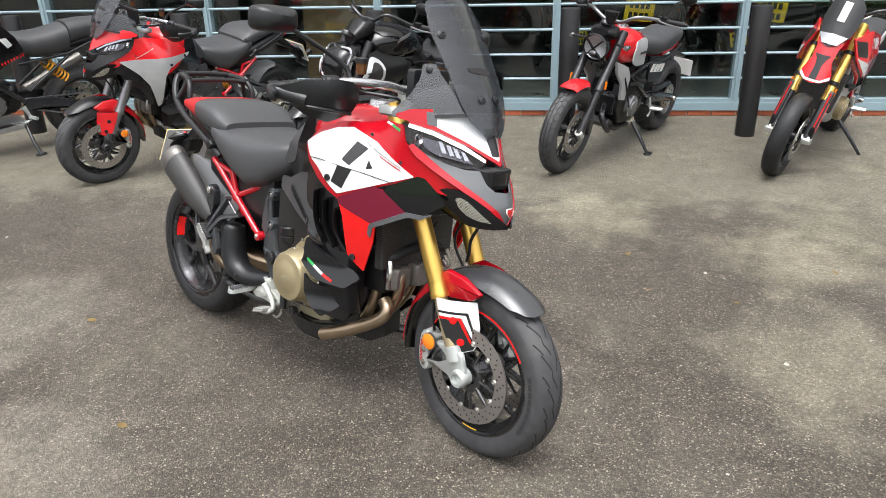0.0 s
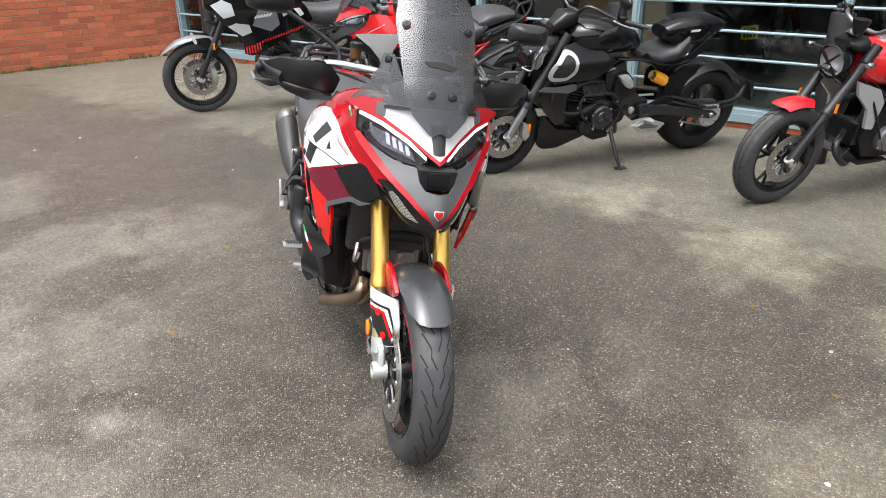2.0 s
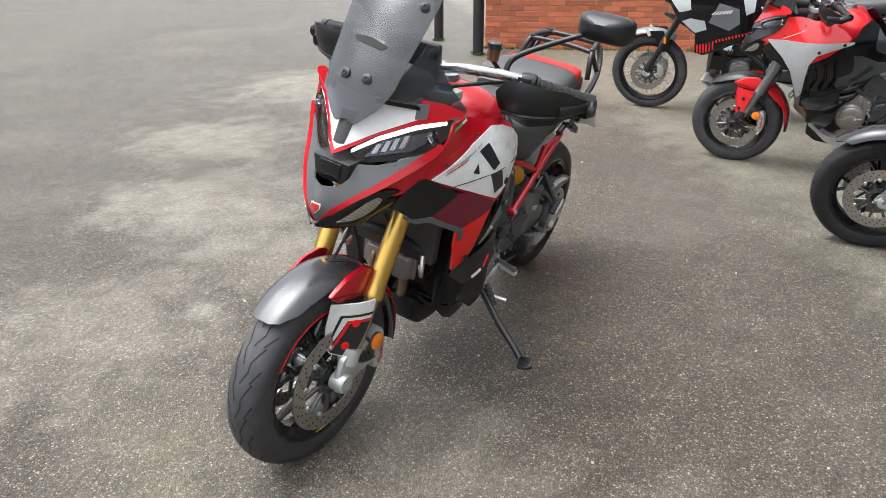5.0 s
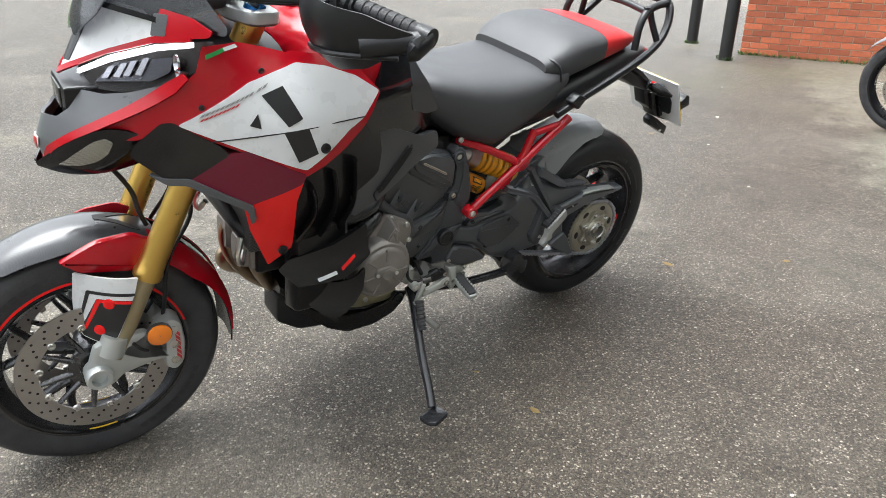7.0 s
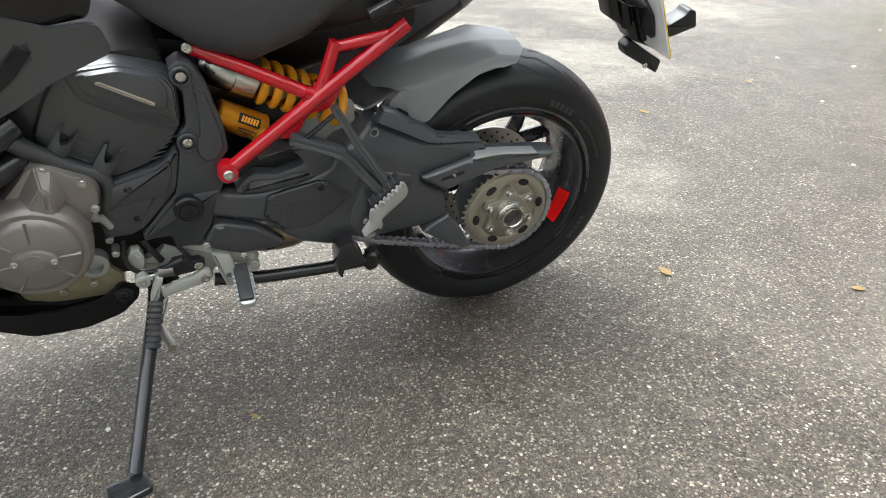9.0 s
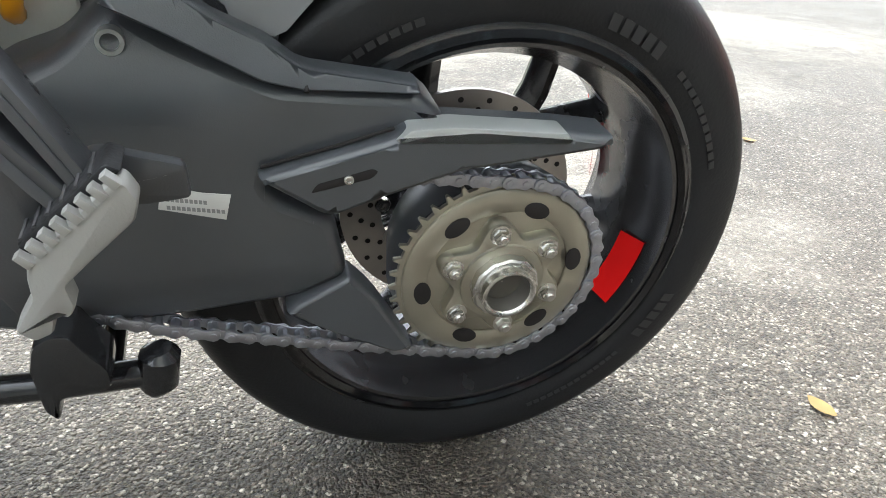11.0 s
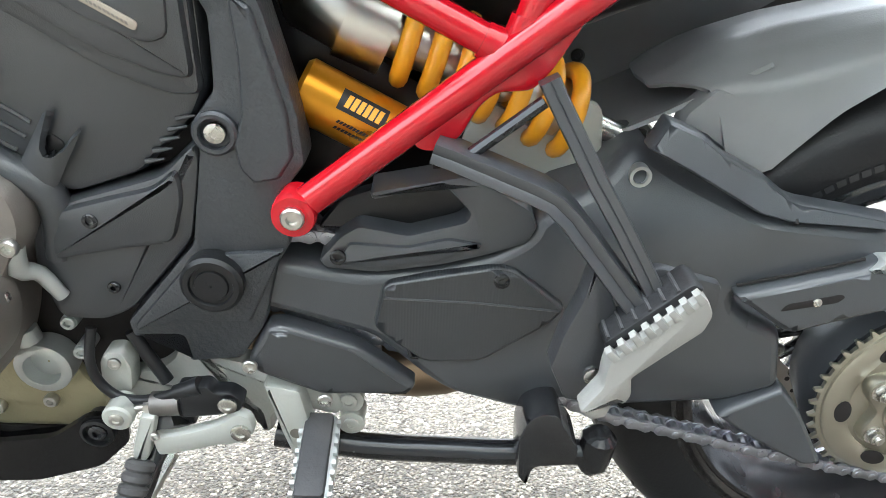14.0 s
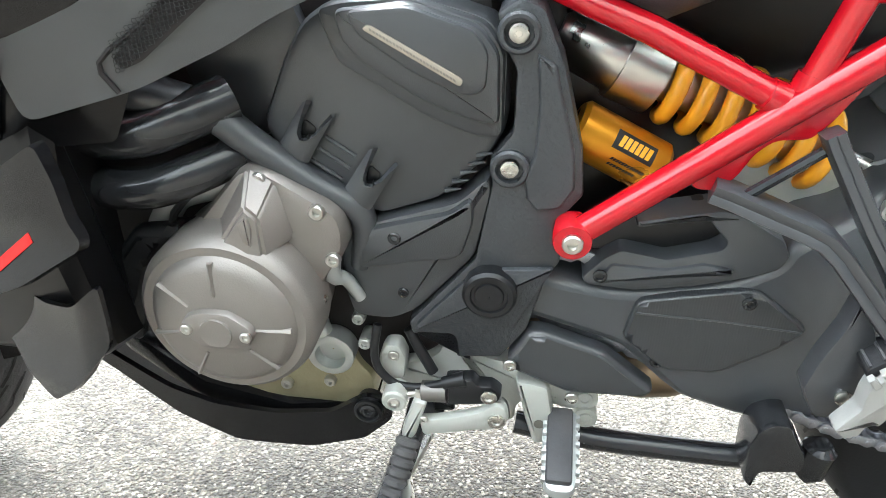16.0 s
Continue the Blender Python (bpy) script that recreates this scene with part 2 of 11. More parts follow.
# ---- mesh helpers ----
def part(name, bm, mat, parent=None, label="", smooth=40):
    bmesh.ops.recalc_face_normals(bm, faces=bm.faces)
    me = bpy.data.meshes.new(name)
    bm.to_mesh(me)
    bm.free()
    if smooth:
        me.shade_smooth()
        me.set_sharp_from_angle(angle=radians(smooth))
    me.materials.append(M[mat] if isinstance(mat, str) else mat)
    ob = new(name, me)
    ob.parent = parent
    if label:
        ob["label"] = label
    return ob


def group_of(name, m, label, category, group=""):
    ob = new(name)
    ob.empty_display_size = 0.1
    ob.matrix_world = m
    return tagged(ob, label, category, group)


def rounded(poly, r, n=3):
    """The polygon with its corners rounded to about r."""
    out = []
    k = len(poly)
    for i in range(k):
        a, b, c = (Vector(poly[j % k]) for j in (i - 1, i, i + 1))
        d1, d2 = min(r, (a - b).length * 0.45), min(r, (c - b).length * 0.45)
        p, q = b + (a - b).normalized() * d1, b + (c - b).normalized() * d2
        for s in range(n + 1):
            t = s / n
            out.append(tuple((1 - t) ** 2 * p + 2 * t * (1 - t) * b + t * t * q))
    return out


def inset(poly, d):
    """The polygon moved inwards by d, corner by corner."""
    k = len(poly)
    area = sum(poly[i - 1][0] * poly[i][1] - poly[i][0] * poly[i - 1][1] for i in range(k))
    s = 1 if area > 0 else -1
    out = []
    for i in range(k):
        a, b, c = (Vector(poly[j % k]) for j in (i - 1, i, i + 1))
        n1 = Vector((-(b - a).y, (b - a).x)).normalized() * s
        n2 = Vector((-(c - b).y, (c - b).x)).normalized() * s
        nn = n1 + n2
        w = nn / max(0.35, nn.dot(nn) / 2) if nn.length > 1e-6 else n1
        out.append(tuple(b + w * d))
    return out


AXIS = {"y": lambda u, v, w: (u, w, v), "x": lambda u, v, w: (w, u, v), "z": lambda u, v, w: (u, v, w)}


def slab(bm, poly, lo, hi, bevel=0.004, axis="y", r=0.0, both=False):
    """A plate with the outline poly across the axis, from lo to hi, its edge at hi (or both) chamfered in two steps."""
    if r:
        poly = rounded(poly, r)
    put, sgn = AXIS[axis], (1 if hi > lo else -1)
    b = min(bevel, abs(hi - lo) * 0.9)
    ins = lambda d: inset(poly, d)  # noqa: E731
    rings = [(ins(b), lo), (poly, lo + sgn * b)] if both else [(poly, lo)]
    rings += [(poly, hi - sgn * b), (ins(b * 0.3), hi - sgn * b * 0.3), (ins(b), hi)]
    verts = [[bm.verts.new(put(p[0], p[1], w)) for p in ring] for ring, w in rings]
    k = len(poly)
    for a, c in zip(verts, verts[1:]):
        for i in range(k):
            bm.faces.new((a[i], a[(i + 1) % k], c[(i + 1) % k], c[i]))
    bm.faces.new(verts[0])
    bm.faces.new(verts[-1])
    return bm


def clipped(poly, x0, x1, y0, y1):
    def cut(pts, axis, lim, keep):
        out = []
        for i, p in enumerate(pts):
            q = pts[i - 1]
            pin, qin = keep(p[axis], lim), keep(q[axis], lim)
            if pin != qin:
                t = (lim - q[axis]) / (p[axis] - q[axis])
                out.append((q[0] + t * (p[0] - q[0]), q[1] + t * (p[1] - q[1])))
            if pin:
                out.append(p)
        return out
    ge, le = (lambda v, l: v >= l), (lambda v, l: v <= l)
    for axis, lim, keep in ((0, x0, ge), (0, x1, le), (1, y0, ge), (1, y1, le)):
        if poly:
            poly = cut(poly, axis, lim, keep)
    return poly


def skin(bm, poly, surf, thick, step=0.02, r=0.0, flip=False):
    """A curved sheet: the outline poly laid on surf(u, v) -> point, with thickness along its normals."""
    if r:
        poly = rounded(poly, r)
    us, vs = [p[0] for p in poly], [p[1] for p in poly]
    nu, nv = max(1, math.ceil((max(us) - min(us)) / step)), max(1, math.ceil((max(vs) - min(vs)) / step))
    du, dv = (max(us) - min(us)) / nu, (max(vs) - min(vs)) / nv
    seen, faces = {}, []

    def vert(p):
        key = (round(p[0], 5), round(p[1], 5))
        if key not in seen:
            e = 1e-3
            o = Vector(surf(*p))
            n = (Vector(surf(p[0] + e, p[1])) - o).cross(Vector(surf(p[0], p[1] + e)) - o).normalized()
            if flip:
                n = -n
            seen[key] = (bm.verts.new(o), bm.verts.new(o - n * thick))
        return seen[key]

    for i in range(nu):
        for j in range(nv):
            u0, v0 = min(us) + i * du, min(vs) + j * dv
            cell = clipped(poly, u0, u0 + du, v0, v0 + dv)
            vv = []
            for p in cell:
                w = vert(p)
                if w not in vv:
                    vv.append(w)
            if len(vv) >= 3:
                faces.append(vv)
    edges = {}
    for f in faces:
        try:
            bm.faces.new([w[0] for w in f])
            bm.faces.new([w[1] for w in reversed(f)])
        except ValueError:
            continue
        for a, b in zip(f, f[1:] + f[:1]):
            edges[(a[0], b[0])] = (a, b)
    for (a, b), (p, q) in edges.items():
        if (b, a) not in edges:
            try:
                bm.faces.new((p[0], p[1], q[1], q[0]))
            except ValueError:
                pass
    return bm


def spline(pts, n=6):
    """Points along a smooth curve through pts."""
    p = [Vector(q) for q in pts]
    p = [2 * p[0] - p[1]] + p + [2 * p[-1] - p[-2]]
    out = []
    for i in range(1, len(p) - 2):
        a, b, c, d = p[i - 1 : i + 3]
        for s in range(n):
            t = s / n
            out.append(0.5 * (2 * b + (c - a) * t + (2 * a - 5 * b + 4 * c - d) * t * t + (3 * b - a - 3 * c + d) * t ** 3))
    return out + [p[-2]]


def tube(bm, pts, r, sides=10, smooth=0, flat=1.0, up=None):
    """A tube along pts; r a radius or one for each end; flat squeezes it across."""
    p = spline(pts, smooth) if smooth else [Vector(q) for q in pts]
    k = len(p)
    rs = [r] * k if isinstance(r, (int, float)) else [r[0] + (r[-1] - r[0]) * i / (k - 1) for i in range(k)] if len(r) == 2 else list(np.interp(np.linspace(0, 1, k), np.linspace(0, 1, len(r)), r))
    ref, rings = Vector(up) if up else None, []
    for i in range(k):
        d = (p[min(i + 1, k - 1)] - p[max(i - 1, 0)]).normalized()
        if ref is None:
            ref = d.orthogonal()
        a = (ref - d * ref.dot(d)).normalized()
        b = d.cross(a)
        if not up:
            ref = a
        rings.append([bm.verts.new(p[i] + (a * math.cos(2 * math.pi * s / sides) + b * math.sin(2 * math.pi * s / sides) * flat) * rs[i]) for s in range(sides)])
    for u, v in zip(rings, rings[1:]):
        for s in range(sides):
            bm.faces.new((u[s], u[(s + 1) % sides], v[(s + 1) % sides], v[s]))
    bm.faces.new(rings[0])
    bm.faces.new(rings[-1])
    return bm


def lathe(bm, prof, centre, axis="y", n=48, a0=0.0, a1=360.0, closed=False):
    """Turns a profile of (along the axis, radius) round the axis through centre."""
    whole = a1 - a0 >= 359.9
    m = n if whole else n + 1
    c = Vector(centre)
    place = {"y": lambda w, r, a: (r * math.cos(a), w, r * math.sin(a)), "x": lambda w, r, a: (w, r * math.cos(a), r * math.sin(a)), "z": lambda w, r, a: (r * math.cos(a), r * math.sin(a), w)}[axis]
    rings = []
    for i in range(m):
        a = radians(a0 + (a1 - a0) * i / n)
        rings.append([bm.verts.new(c + Vector(place(w, r, a))) for w, r in prof])
    k = len(prof)
    for i in range(n):
        u, v = rings[i], rings[(i + 1) % m]
        for j in range(k if closed else k - 1):
            bm.faces.new((u[j], u[(j + 1) % k], v[(j + 1) % k], v[j]))
    if not whole:
        for ring in (rings[0], rings[-1]):
            if k > 2:
                bm.faces.new(ring)
    return bm


def bolt(bm, p, r=0.006, h=0.004, d=(0, 1, 0), socket=True):
    """A round bolt head with a sunk hexagon."""
    d = Vector(d).normalized()
    a = d.orthogonal().normalized()
    b = d.cross(a)
    p = Vector(p)
    prof = [(r, 0), (r, h * 0.75), (r * 0.85, h)] + ([(r * 0.5, h), (r * 0.45, h * 0.3)] if socket else [])
    rings = [[bm.verts.new(p + d * w + (a * math.cos(t) + b * math.sin(t)) * q) for t in (math.pi * s / 6 for s in range(12))] for q, w in prof]
    for u, v in zip(rings, rings[1:]):
        for s in range(12):
            bm.faces.new((u[s], u[(s + 1) % 12], v[(s + 1) % 12], v[s]))
    bm.faces.new(rings[-1])
    return bm


def box(bm, lo, hi, m=None):
    vs = [Vector((x, y, z)) for x in (lo[0], hi[0]) for y in (lo[1], hi[1]) for z in (lo[2], hi[2])]
    v = [bm.verts.new(m @ q if m else q) for q in vs]
    for f in ((0, 1, 3, 2), (4, 6, 7, 5), (0, 4, 5, 1), (2, 3, 7, 6), (0, 2, 6, 4), (1, 5, 7, 3)):
        bm.faces.new([v[i] for i in f])
    return bm


def loft(bm, stations, n=20, power=2.6):
    """A body through stations (x, y, half width, z low, z high[, power]) with rounded-box sections."""
    rings = []
    for x, y, w, lo, hi, *e in stations:
        q = 2 / (e[0] if e else power)
        ring = []
        for s in range(n):
            t = 2 * math.pi * s / n
            c, d = math.cos(t), math.sin(t)
            ring.append(bm.verts.new((x, y + w * math.copysign(abs(c) ** q, c), (lo + hi) / 2 + (hi - lo) / 2 * math.copysign(abs(d) ** q, d))))
        rings.append(ring)
    for u, v in zip(rings, rings[1:]):
        for s in range(n):
            bm.faces.new((u[s], u[(s + 1) % n], v[(s + 1) % n], v[s]))
    bm.faces.new(rings[0])
    bm.faces.new(rings[-1])
    return bm


def B():
    return bmesh.new()


def bars(bm, place, u0, u1, v0, v1, count, thick=0.0006, slant=0.15):
    """Writing as a row of plain bars, on place(u, v) -> (point, normal)."""
    w = (u1 - u0) / count
    for i in range(count):
        cs = [(u0 + w * (i + f) + slant * (v1 - v0) * g * (1 if w > 0 else -1), v0 + (v1 - v0) * g) for f, g in ((0.12, 0.08), (0.86, 0.08), (0.86, 0.92), (0.12, 0.92))]
        ring = [place(*c) for c in cs]
        bot, top = [bm.verts.new(Vector(q)) for q, _ in ring], [bm.verts.new(Vector(q) + Vector(nn) * thick) for q, nn in ring]
        bm.faces.new(top)
        for k in range(4):
            bm.faces.new((bot[k], bot[(k + 1) % 4], top[(k + 1) % 4], top[k]))
    return bm


def relief(name, poly, y0, h, w, mat, parent, label="", extra=None, step=0.02, thick=0.012, r=0.008, side=1):
    """A moulded piece seen from the side: its rim at y0, rounded up by h within w of its edge, plus extra(x, z)."""
    pl = rounded(poly, r, 4) if r else poly
    bm = B()
    add = extra or (lambda x, z: 0.0)
    rings = [(pl, y0 - thick)] + [(inset(pl, w * (1 - math.cos(radians(t)))) if t else pl, y0 + h * math.sin(radians(t))) for t in (0, 20, 42, 66, 90)]
    vs = [[bm.verts.new((x, side * (y + add(x, z)), z)) for x, z in ring] for ring, y in rings]
    k = len(pl)
    for p, q in zip(vs, vs[1:]):
        for i in range(k):
            bm.faces.new((p[i], p[(i + 1) % k], q[(i + 1) % k], q[i]))
    skin(bm, rings[-1][0], lambda u, v: (u, side * (y0 + h + add(u, v)), v), 0.0006, step, 0.0, flip=side > 0)
    bmesh.ops.remove_doubles(bm, verts=bm.verts, dist=0.0002)
    return part(name, bm, mat, parent, label, 42)


# ---- ground ----
FACADE = Vector((-6.675, 0.08, 0.0))
ALONG, OUT = Vector((0.802, 0.598, 0.0)).normalized(), Vector((0.598, -0.802, 0.0)).normalized()


def asphalt():
    """Old chipped asphalt: pale stones in dark binder, stains, and a paler worn strip along the shop front."""
    m = bpy.data.materials.new("chipped_asphalt")
    m.use_nodes = True
    nd, ln = m.node_tree.nodes, m.node_tree.links
    b = nd["Principled BSDF"]

    def node(kind, **kw):
        n = nd.new(kind)
        for k, v in kw.items():
            n.inputs[k].default_value = v
        return n

    def rng(src, a, c, lo, hi):
        r = node("ShaderNodeMapRange", **{"From Min": a, "From Max": c, "To Min": lo, "To Max": hi})
        ln.new(src, r.inputs["Value"])
        return r.outputs[0]

    def mix(fac, a, c, how="MIX"):
        x = nd.new("ShaderNodeMix")
        x.data_type, x.blend_type = "RGBA", how
        if hasattr(fac, "is_linked"):
            ln.new(fac, x.inputs["Factor"])
        else:
            x.inputs["Factor"].default_value = fac
        for s, v in (("A", a), ("B", c)):
            if hasattr(v, "is_linked"):
                ln.new(v, x.inputs[s])
            else:
                x.inputs[s].default_value = (*v, 1)
        return x.outputs["Result"]

    tc = nd.new("ShaderNodeTexCoord")
    vo = node("ShaderNodeTexVoronoi", Scale=130.0, Randomness=1.0)
    vo2 = node("ShaderNodeTexVoronoi", Scale=260.0)
    big = node("ShaderNodeTexNoise", Scale=0.75, Detail=6.0, Roughness=0.65)
    mid = node("ShaderNodeTexNoise", Scale=3.2, Detail=5.0, Roughness=0.6)
    fine = node("ShaderNodeTexNoise", Scale=420.0, Detail=3.0)
    warp = node("ShaderNodeTexNoise", Scale=210.0, Detail=1.0)
    ln.new(tc.outputs["Object"], warp.inputs["Vector"])
    bent = nd.new("ShaderNodeVectorMath")
    bent.operation = "MULTIPLY_ADD"
    bent.inputs[1].default_value = (0.006, 0.006, 0.0)
    ln.new(warp.outputs["Color"], bent.inputs[0])
    ln.new(tc.outputs["Object"], bent.inputs[2])
    for n in (vo2, big, mid, fine):
        ln.new(tc.outputs["Object"], n.inputs["Vector"])
    ln.new(bent.outputs[0], vo.inputs["Vector"])
    sep = nd.new("ShaderNodeSeparateColor")
    ln.new(vo.outputs["Color"], sep.inputs[0])
    # rounded stones: most brown-grey, one in six pale, sunk in dark binder with gravelly gaps
    stone = mix(rng(sep.outputs[0], 0.0, 1.0, 0.0, 1.0), (0.040, 0.033, 0.025), (0.130, 0.111, 0.087))
    stone = mix(rng(sep.outputs[1], 0.80, 0.88, 0.0, 1.0), stone, (0.24, 0.213, 0.172))
    stone = mix(rng(sep.outputs[2], 0.955, 0.97, 0.0, 1.0), stone, (0.36, 0.33, 0.28))
    sep2 = nd.new("ShaderNodeSeparateColor")
    ln.new(vo2.outputs["Color"], sep2.inputs[0])
    grit = mix(rng(sep2.outputs[0], 0.0, 1.0, 0.0, 1.0), (0.017, 0.014, 0.011), (0.085, 0.072, 0.056))
    grit = mix(rng(sep2.outputs[1], 0.90, 0.95, 0.0, 1.0), grit, (0.22, 0.195, 0.158))
    rough_edge = nd.new("ShaderNodeMath")
    rough_edge.operation = "MULTIPLY_ADD"
    rough_edge.inputs[1].default_value = 0.35
    ln.new(fine.outputs[0], rough_edge.inputs[0])
    ln.new(vo.outputs["Distance"], rough_edge.inputs[2])
    gap = rng(rough_edge.outputs[0], 0.52, 0.66, 0.0, 1.0)
    col = mix(gap, stone, grit)
    # large pale dusty patches
    dusty = mix(0.5, col, (0.20, 0.180, 0.15))
    col = mix(rng(big.outputs[0], 0.50, 0.66, 0.0, 0.55), col, dusty)
    # strip along the building
    sxyz = nd.new("ShaderNodeSeparateXYZ")
    ln.new(tc.outputs["Object"], sxyz.inputs[0])
    dx = nd.new("ShaderNodeMath")
    dx.operation = "MULTIPLY"
    dx.inputs[1].default_value = OUT.x
    ln.new(sxyz.outputs[0], dx.inputs[0])
    dy = nd.new("ShaderNodeMath")
    dy.operation = "MULTIPLY_ADD"
    dy.inputs[1].default_value = OUT.y
    ln.new(sxyz.outputs[1], dy.inputs[0])
    ln.new(dx.outputs[0], dy.inputs[2])
    away = nd.new("ShaderNodeMath")
    away.operation = "MULTIPLY_ADD"
    away.inputs[1].default_value = 1.3
    ln.new(mid.outputs[0], away.inputs[0])
    ln.new(dy.outputs[0], away.inputs[2])
    edge = OUT.dot(FACADE) + 2.55 + 0.65
    worn = mix(0.40, mix(1.0, col, (1.45, 1.45, 1.36), "MULTIPLY"), (0.205, 0.192, 0.155))
    worn = mix(rng(mid.outputs[0], 0.46, 0.64, 0.0, 0.6), worn, (0.12, 0.112, 0.085))
    col = mix(rng(away.outputs[0], edge - 0.16, edge + 0.10, 1.0, 0.0), col, worn)
    moss_and_patches = mix(rng(big.outputs[0], 0.60, 0.72, 0.0, 0.25), col, (0.16, 0.15, 0.075))
    # single stains, and pale patches with missing light put in: place, radius, colour, strength
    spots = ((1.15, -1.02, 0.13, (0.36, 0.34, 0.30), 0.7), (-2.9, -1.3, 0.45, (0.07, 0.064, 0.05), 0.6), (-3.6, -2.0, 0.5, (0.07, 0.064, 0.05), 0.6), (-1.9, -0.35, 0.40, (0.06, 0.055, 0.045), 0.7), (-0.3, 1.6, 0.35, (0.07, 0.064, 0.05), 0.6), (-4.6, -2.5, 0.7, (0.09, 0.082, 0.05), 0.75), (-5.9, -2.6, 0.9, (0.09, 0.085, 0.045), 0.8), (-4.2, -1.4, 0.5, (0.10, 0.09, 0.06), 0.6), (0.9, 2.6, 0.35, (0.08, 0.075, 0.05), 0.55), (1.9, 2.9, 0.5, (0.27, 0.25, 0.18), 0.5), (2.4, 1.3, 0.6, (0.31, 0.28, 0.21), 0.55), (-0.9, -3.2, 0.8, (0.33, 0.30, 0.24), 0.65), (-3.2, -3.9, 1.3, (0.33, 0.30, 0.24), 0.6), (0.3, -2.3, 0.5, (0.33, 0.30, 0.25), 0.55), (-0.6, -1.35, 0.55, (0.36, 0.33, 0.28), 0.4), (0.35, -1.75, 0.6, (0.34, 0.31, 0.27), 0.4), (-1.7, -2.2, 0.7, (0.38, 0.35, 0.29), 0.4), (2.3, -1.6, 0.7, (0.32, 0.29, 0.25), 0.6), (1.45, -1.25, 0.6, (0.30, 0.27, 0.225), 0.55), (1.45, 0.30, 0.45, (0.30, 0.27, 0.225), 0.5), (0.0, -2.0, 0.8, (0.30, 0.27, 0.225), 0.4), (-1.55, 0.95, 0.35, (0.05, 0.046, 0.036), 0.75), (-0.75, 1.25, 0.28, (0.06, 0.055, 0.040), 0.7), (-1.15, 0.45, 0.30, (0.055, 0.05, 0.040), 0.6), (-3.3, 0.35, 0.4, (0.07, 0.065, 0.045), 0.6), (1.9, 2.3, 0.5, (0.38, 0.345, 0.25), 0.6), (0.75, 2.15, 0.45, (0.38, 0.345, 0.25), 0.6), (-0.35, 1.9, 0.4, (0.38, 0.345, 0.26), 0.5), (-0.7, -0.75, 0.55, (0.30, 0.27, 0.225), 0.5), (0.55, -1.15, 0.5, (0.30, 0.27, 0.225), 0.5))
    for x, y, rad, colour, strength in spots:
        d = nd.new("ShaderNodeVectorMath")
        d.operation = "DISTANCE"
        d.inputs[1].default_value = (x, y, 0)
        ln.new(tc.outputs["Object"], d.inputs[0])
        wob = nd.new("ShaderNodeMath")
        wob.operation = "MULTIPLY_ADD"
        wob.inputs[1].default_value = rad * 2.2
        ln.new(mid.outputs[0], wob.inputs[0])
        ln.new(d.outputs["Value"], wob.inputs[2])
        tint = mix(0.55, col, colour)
        moss_and_patches = mix(rng(wob.outputs[0], rad * 1.5, rad * 2.1, strength, 0.0), moss_and_patches, tint)
    # broken tone between the hand-sized patches and the single stones
    blot = node("ShaderNodeTexNoise", Scale=52.0, Detail=4.0, Roughness=0.75)
    damp = node("ShaderNodeTexNoise", Scale=7.5, Detail=5.0, Roughness=0.7, Distortion=0.6)
    for n in (blot, damp):
        ln.new(tc.outputs["Object"], n.inputs["Vector"])
    shades = []
    for n, lo, hi in ((blot, 0.68, 1.86), (damp, 0.80, 1.36)):
        g = nd.new("ShaderNodeCombineColor")
        tone = rng(n.outputs[0], 0.32, 0.68, lo, hi)
        for k in range(3):
            ln.new(tone, g.inputs[k])
        shades.append(g.outputs[0])
    moss_and_patches = mix(1.0, mix(1.0, moss_and_patches, shades[0], "MULTIPLY"), shades[1], "MULTIPLY")
    ln.new(moss_and_patches, b.inputs["Base Color"])
    ln.new(rng(big.outputs[0], 0.35, 0.65, 0.38, 0.52), b.inputs["Roughness"])
    b.inputs["Specular IOR Level"].default_value = 0.5
    h = nd.new("ShaderNodeMath")
    h.operation = "MULTIPLY_ADD"
    h.inputs[1].default_value = 1.0
    ln.new(rng(rough_edge.outputs[0], 0.15, 0.75, 0.9, 0.0), h.inputs[0])
    ln.new(rng(vo2.outputs["Distance"], 0, 1, 0.25, -0.25), h.inputs[2])
    bp = node("ShaderNodeBump", Strength=1.0, Distance=0.012)
    ln.new(h.outputs[0], bp.inputs["Height"])
    bp2 = node("ShaderNodeBump", Strength=0.25, Distance=0.001)
    ln.new(fine.outputs[0], bp2.inputs["Height"])
    ln.new(bp.outputs[0], bp2.inputs["Normal"])
    ln.new(bp2.outputs[0], b.inputs["Normal"])
    return m


M["asphalt"] = asphalt()
M["brickm"] = material("orange_brick", (0.44, 0.115, 0.05), 0.75, vary=0.25, scale=25, bump=0.4, bump_scale=120)
for nm, obr in (("brickm", 0.45),):
    nd_, ln_ = M[nm].node_tree.nodes, M[nm].node_tree.links
    oi = nd_.new("ShaderNodeObjectInfo")
    hs = nd_.new("ShaderNodeHueSaturation")
    mr = nd_.new("ShaderNodeMapRange")
    mr.inputs["To Min"].default_value, mr.inputs["To Max"].default_value = 0.68, 1.28
    ln_.new(oi.outputs["Random"], mr.inputs["Value"])
    ln_.new(mr.outputs[0], hs.inputs["Value"])
    src = nd_["Principled BSDF"].inputs["Base Color"].links[0].from_socket
    ln_.new(src, hs.inputs["Color"])
    ln_.new(hs.outputs[0], nd_["Principled BSDF"].inputs["Base Color"])
M["mortar"] = material("mortar", (0.42, 0.33, 0.25), 0.85, vary=0.15, scale=40, bump=0.4, bump_scale=150)
M["frameblue"] = material("blue_grey_frame", (0.22, 0.30, 0.335), 0.42, vary=0.04)
M["pane"] = glassy("shop_glass", (0.62, 0.68, 0.66), 0.005, 0.05)
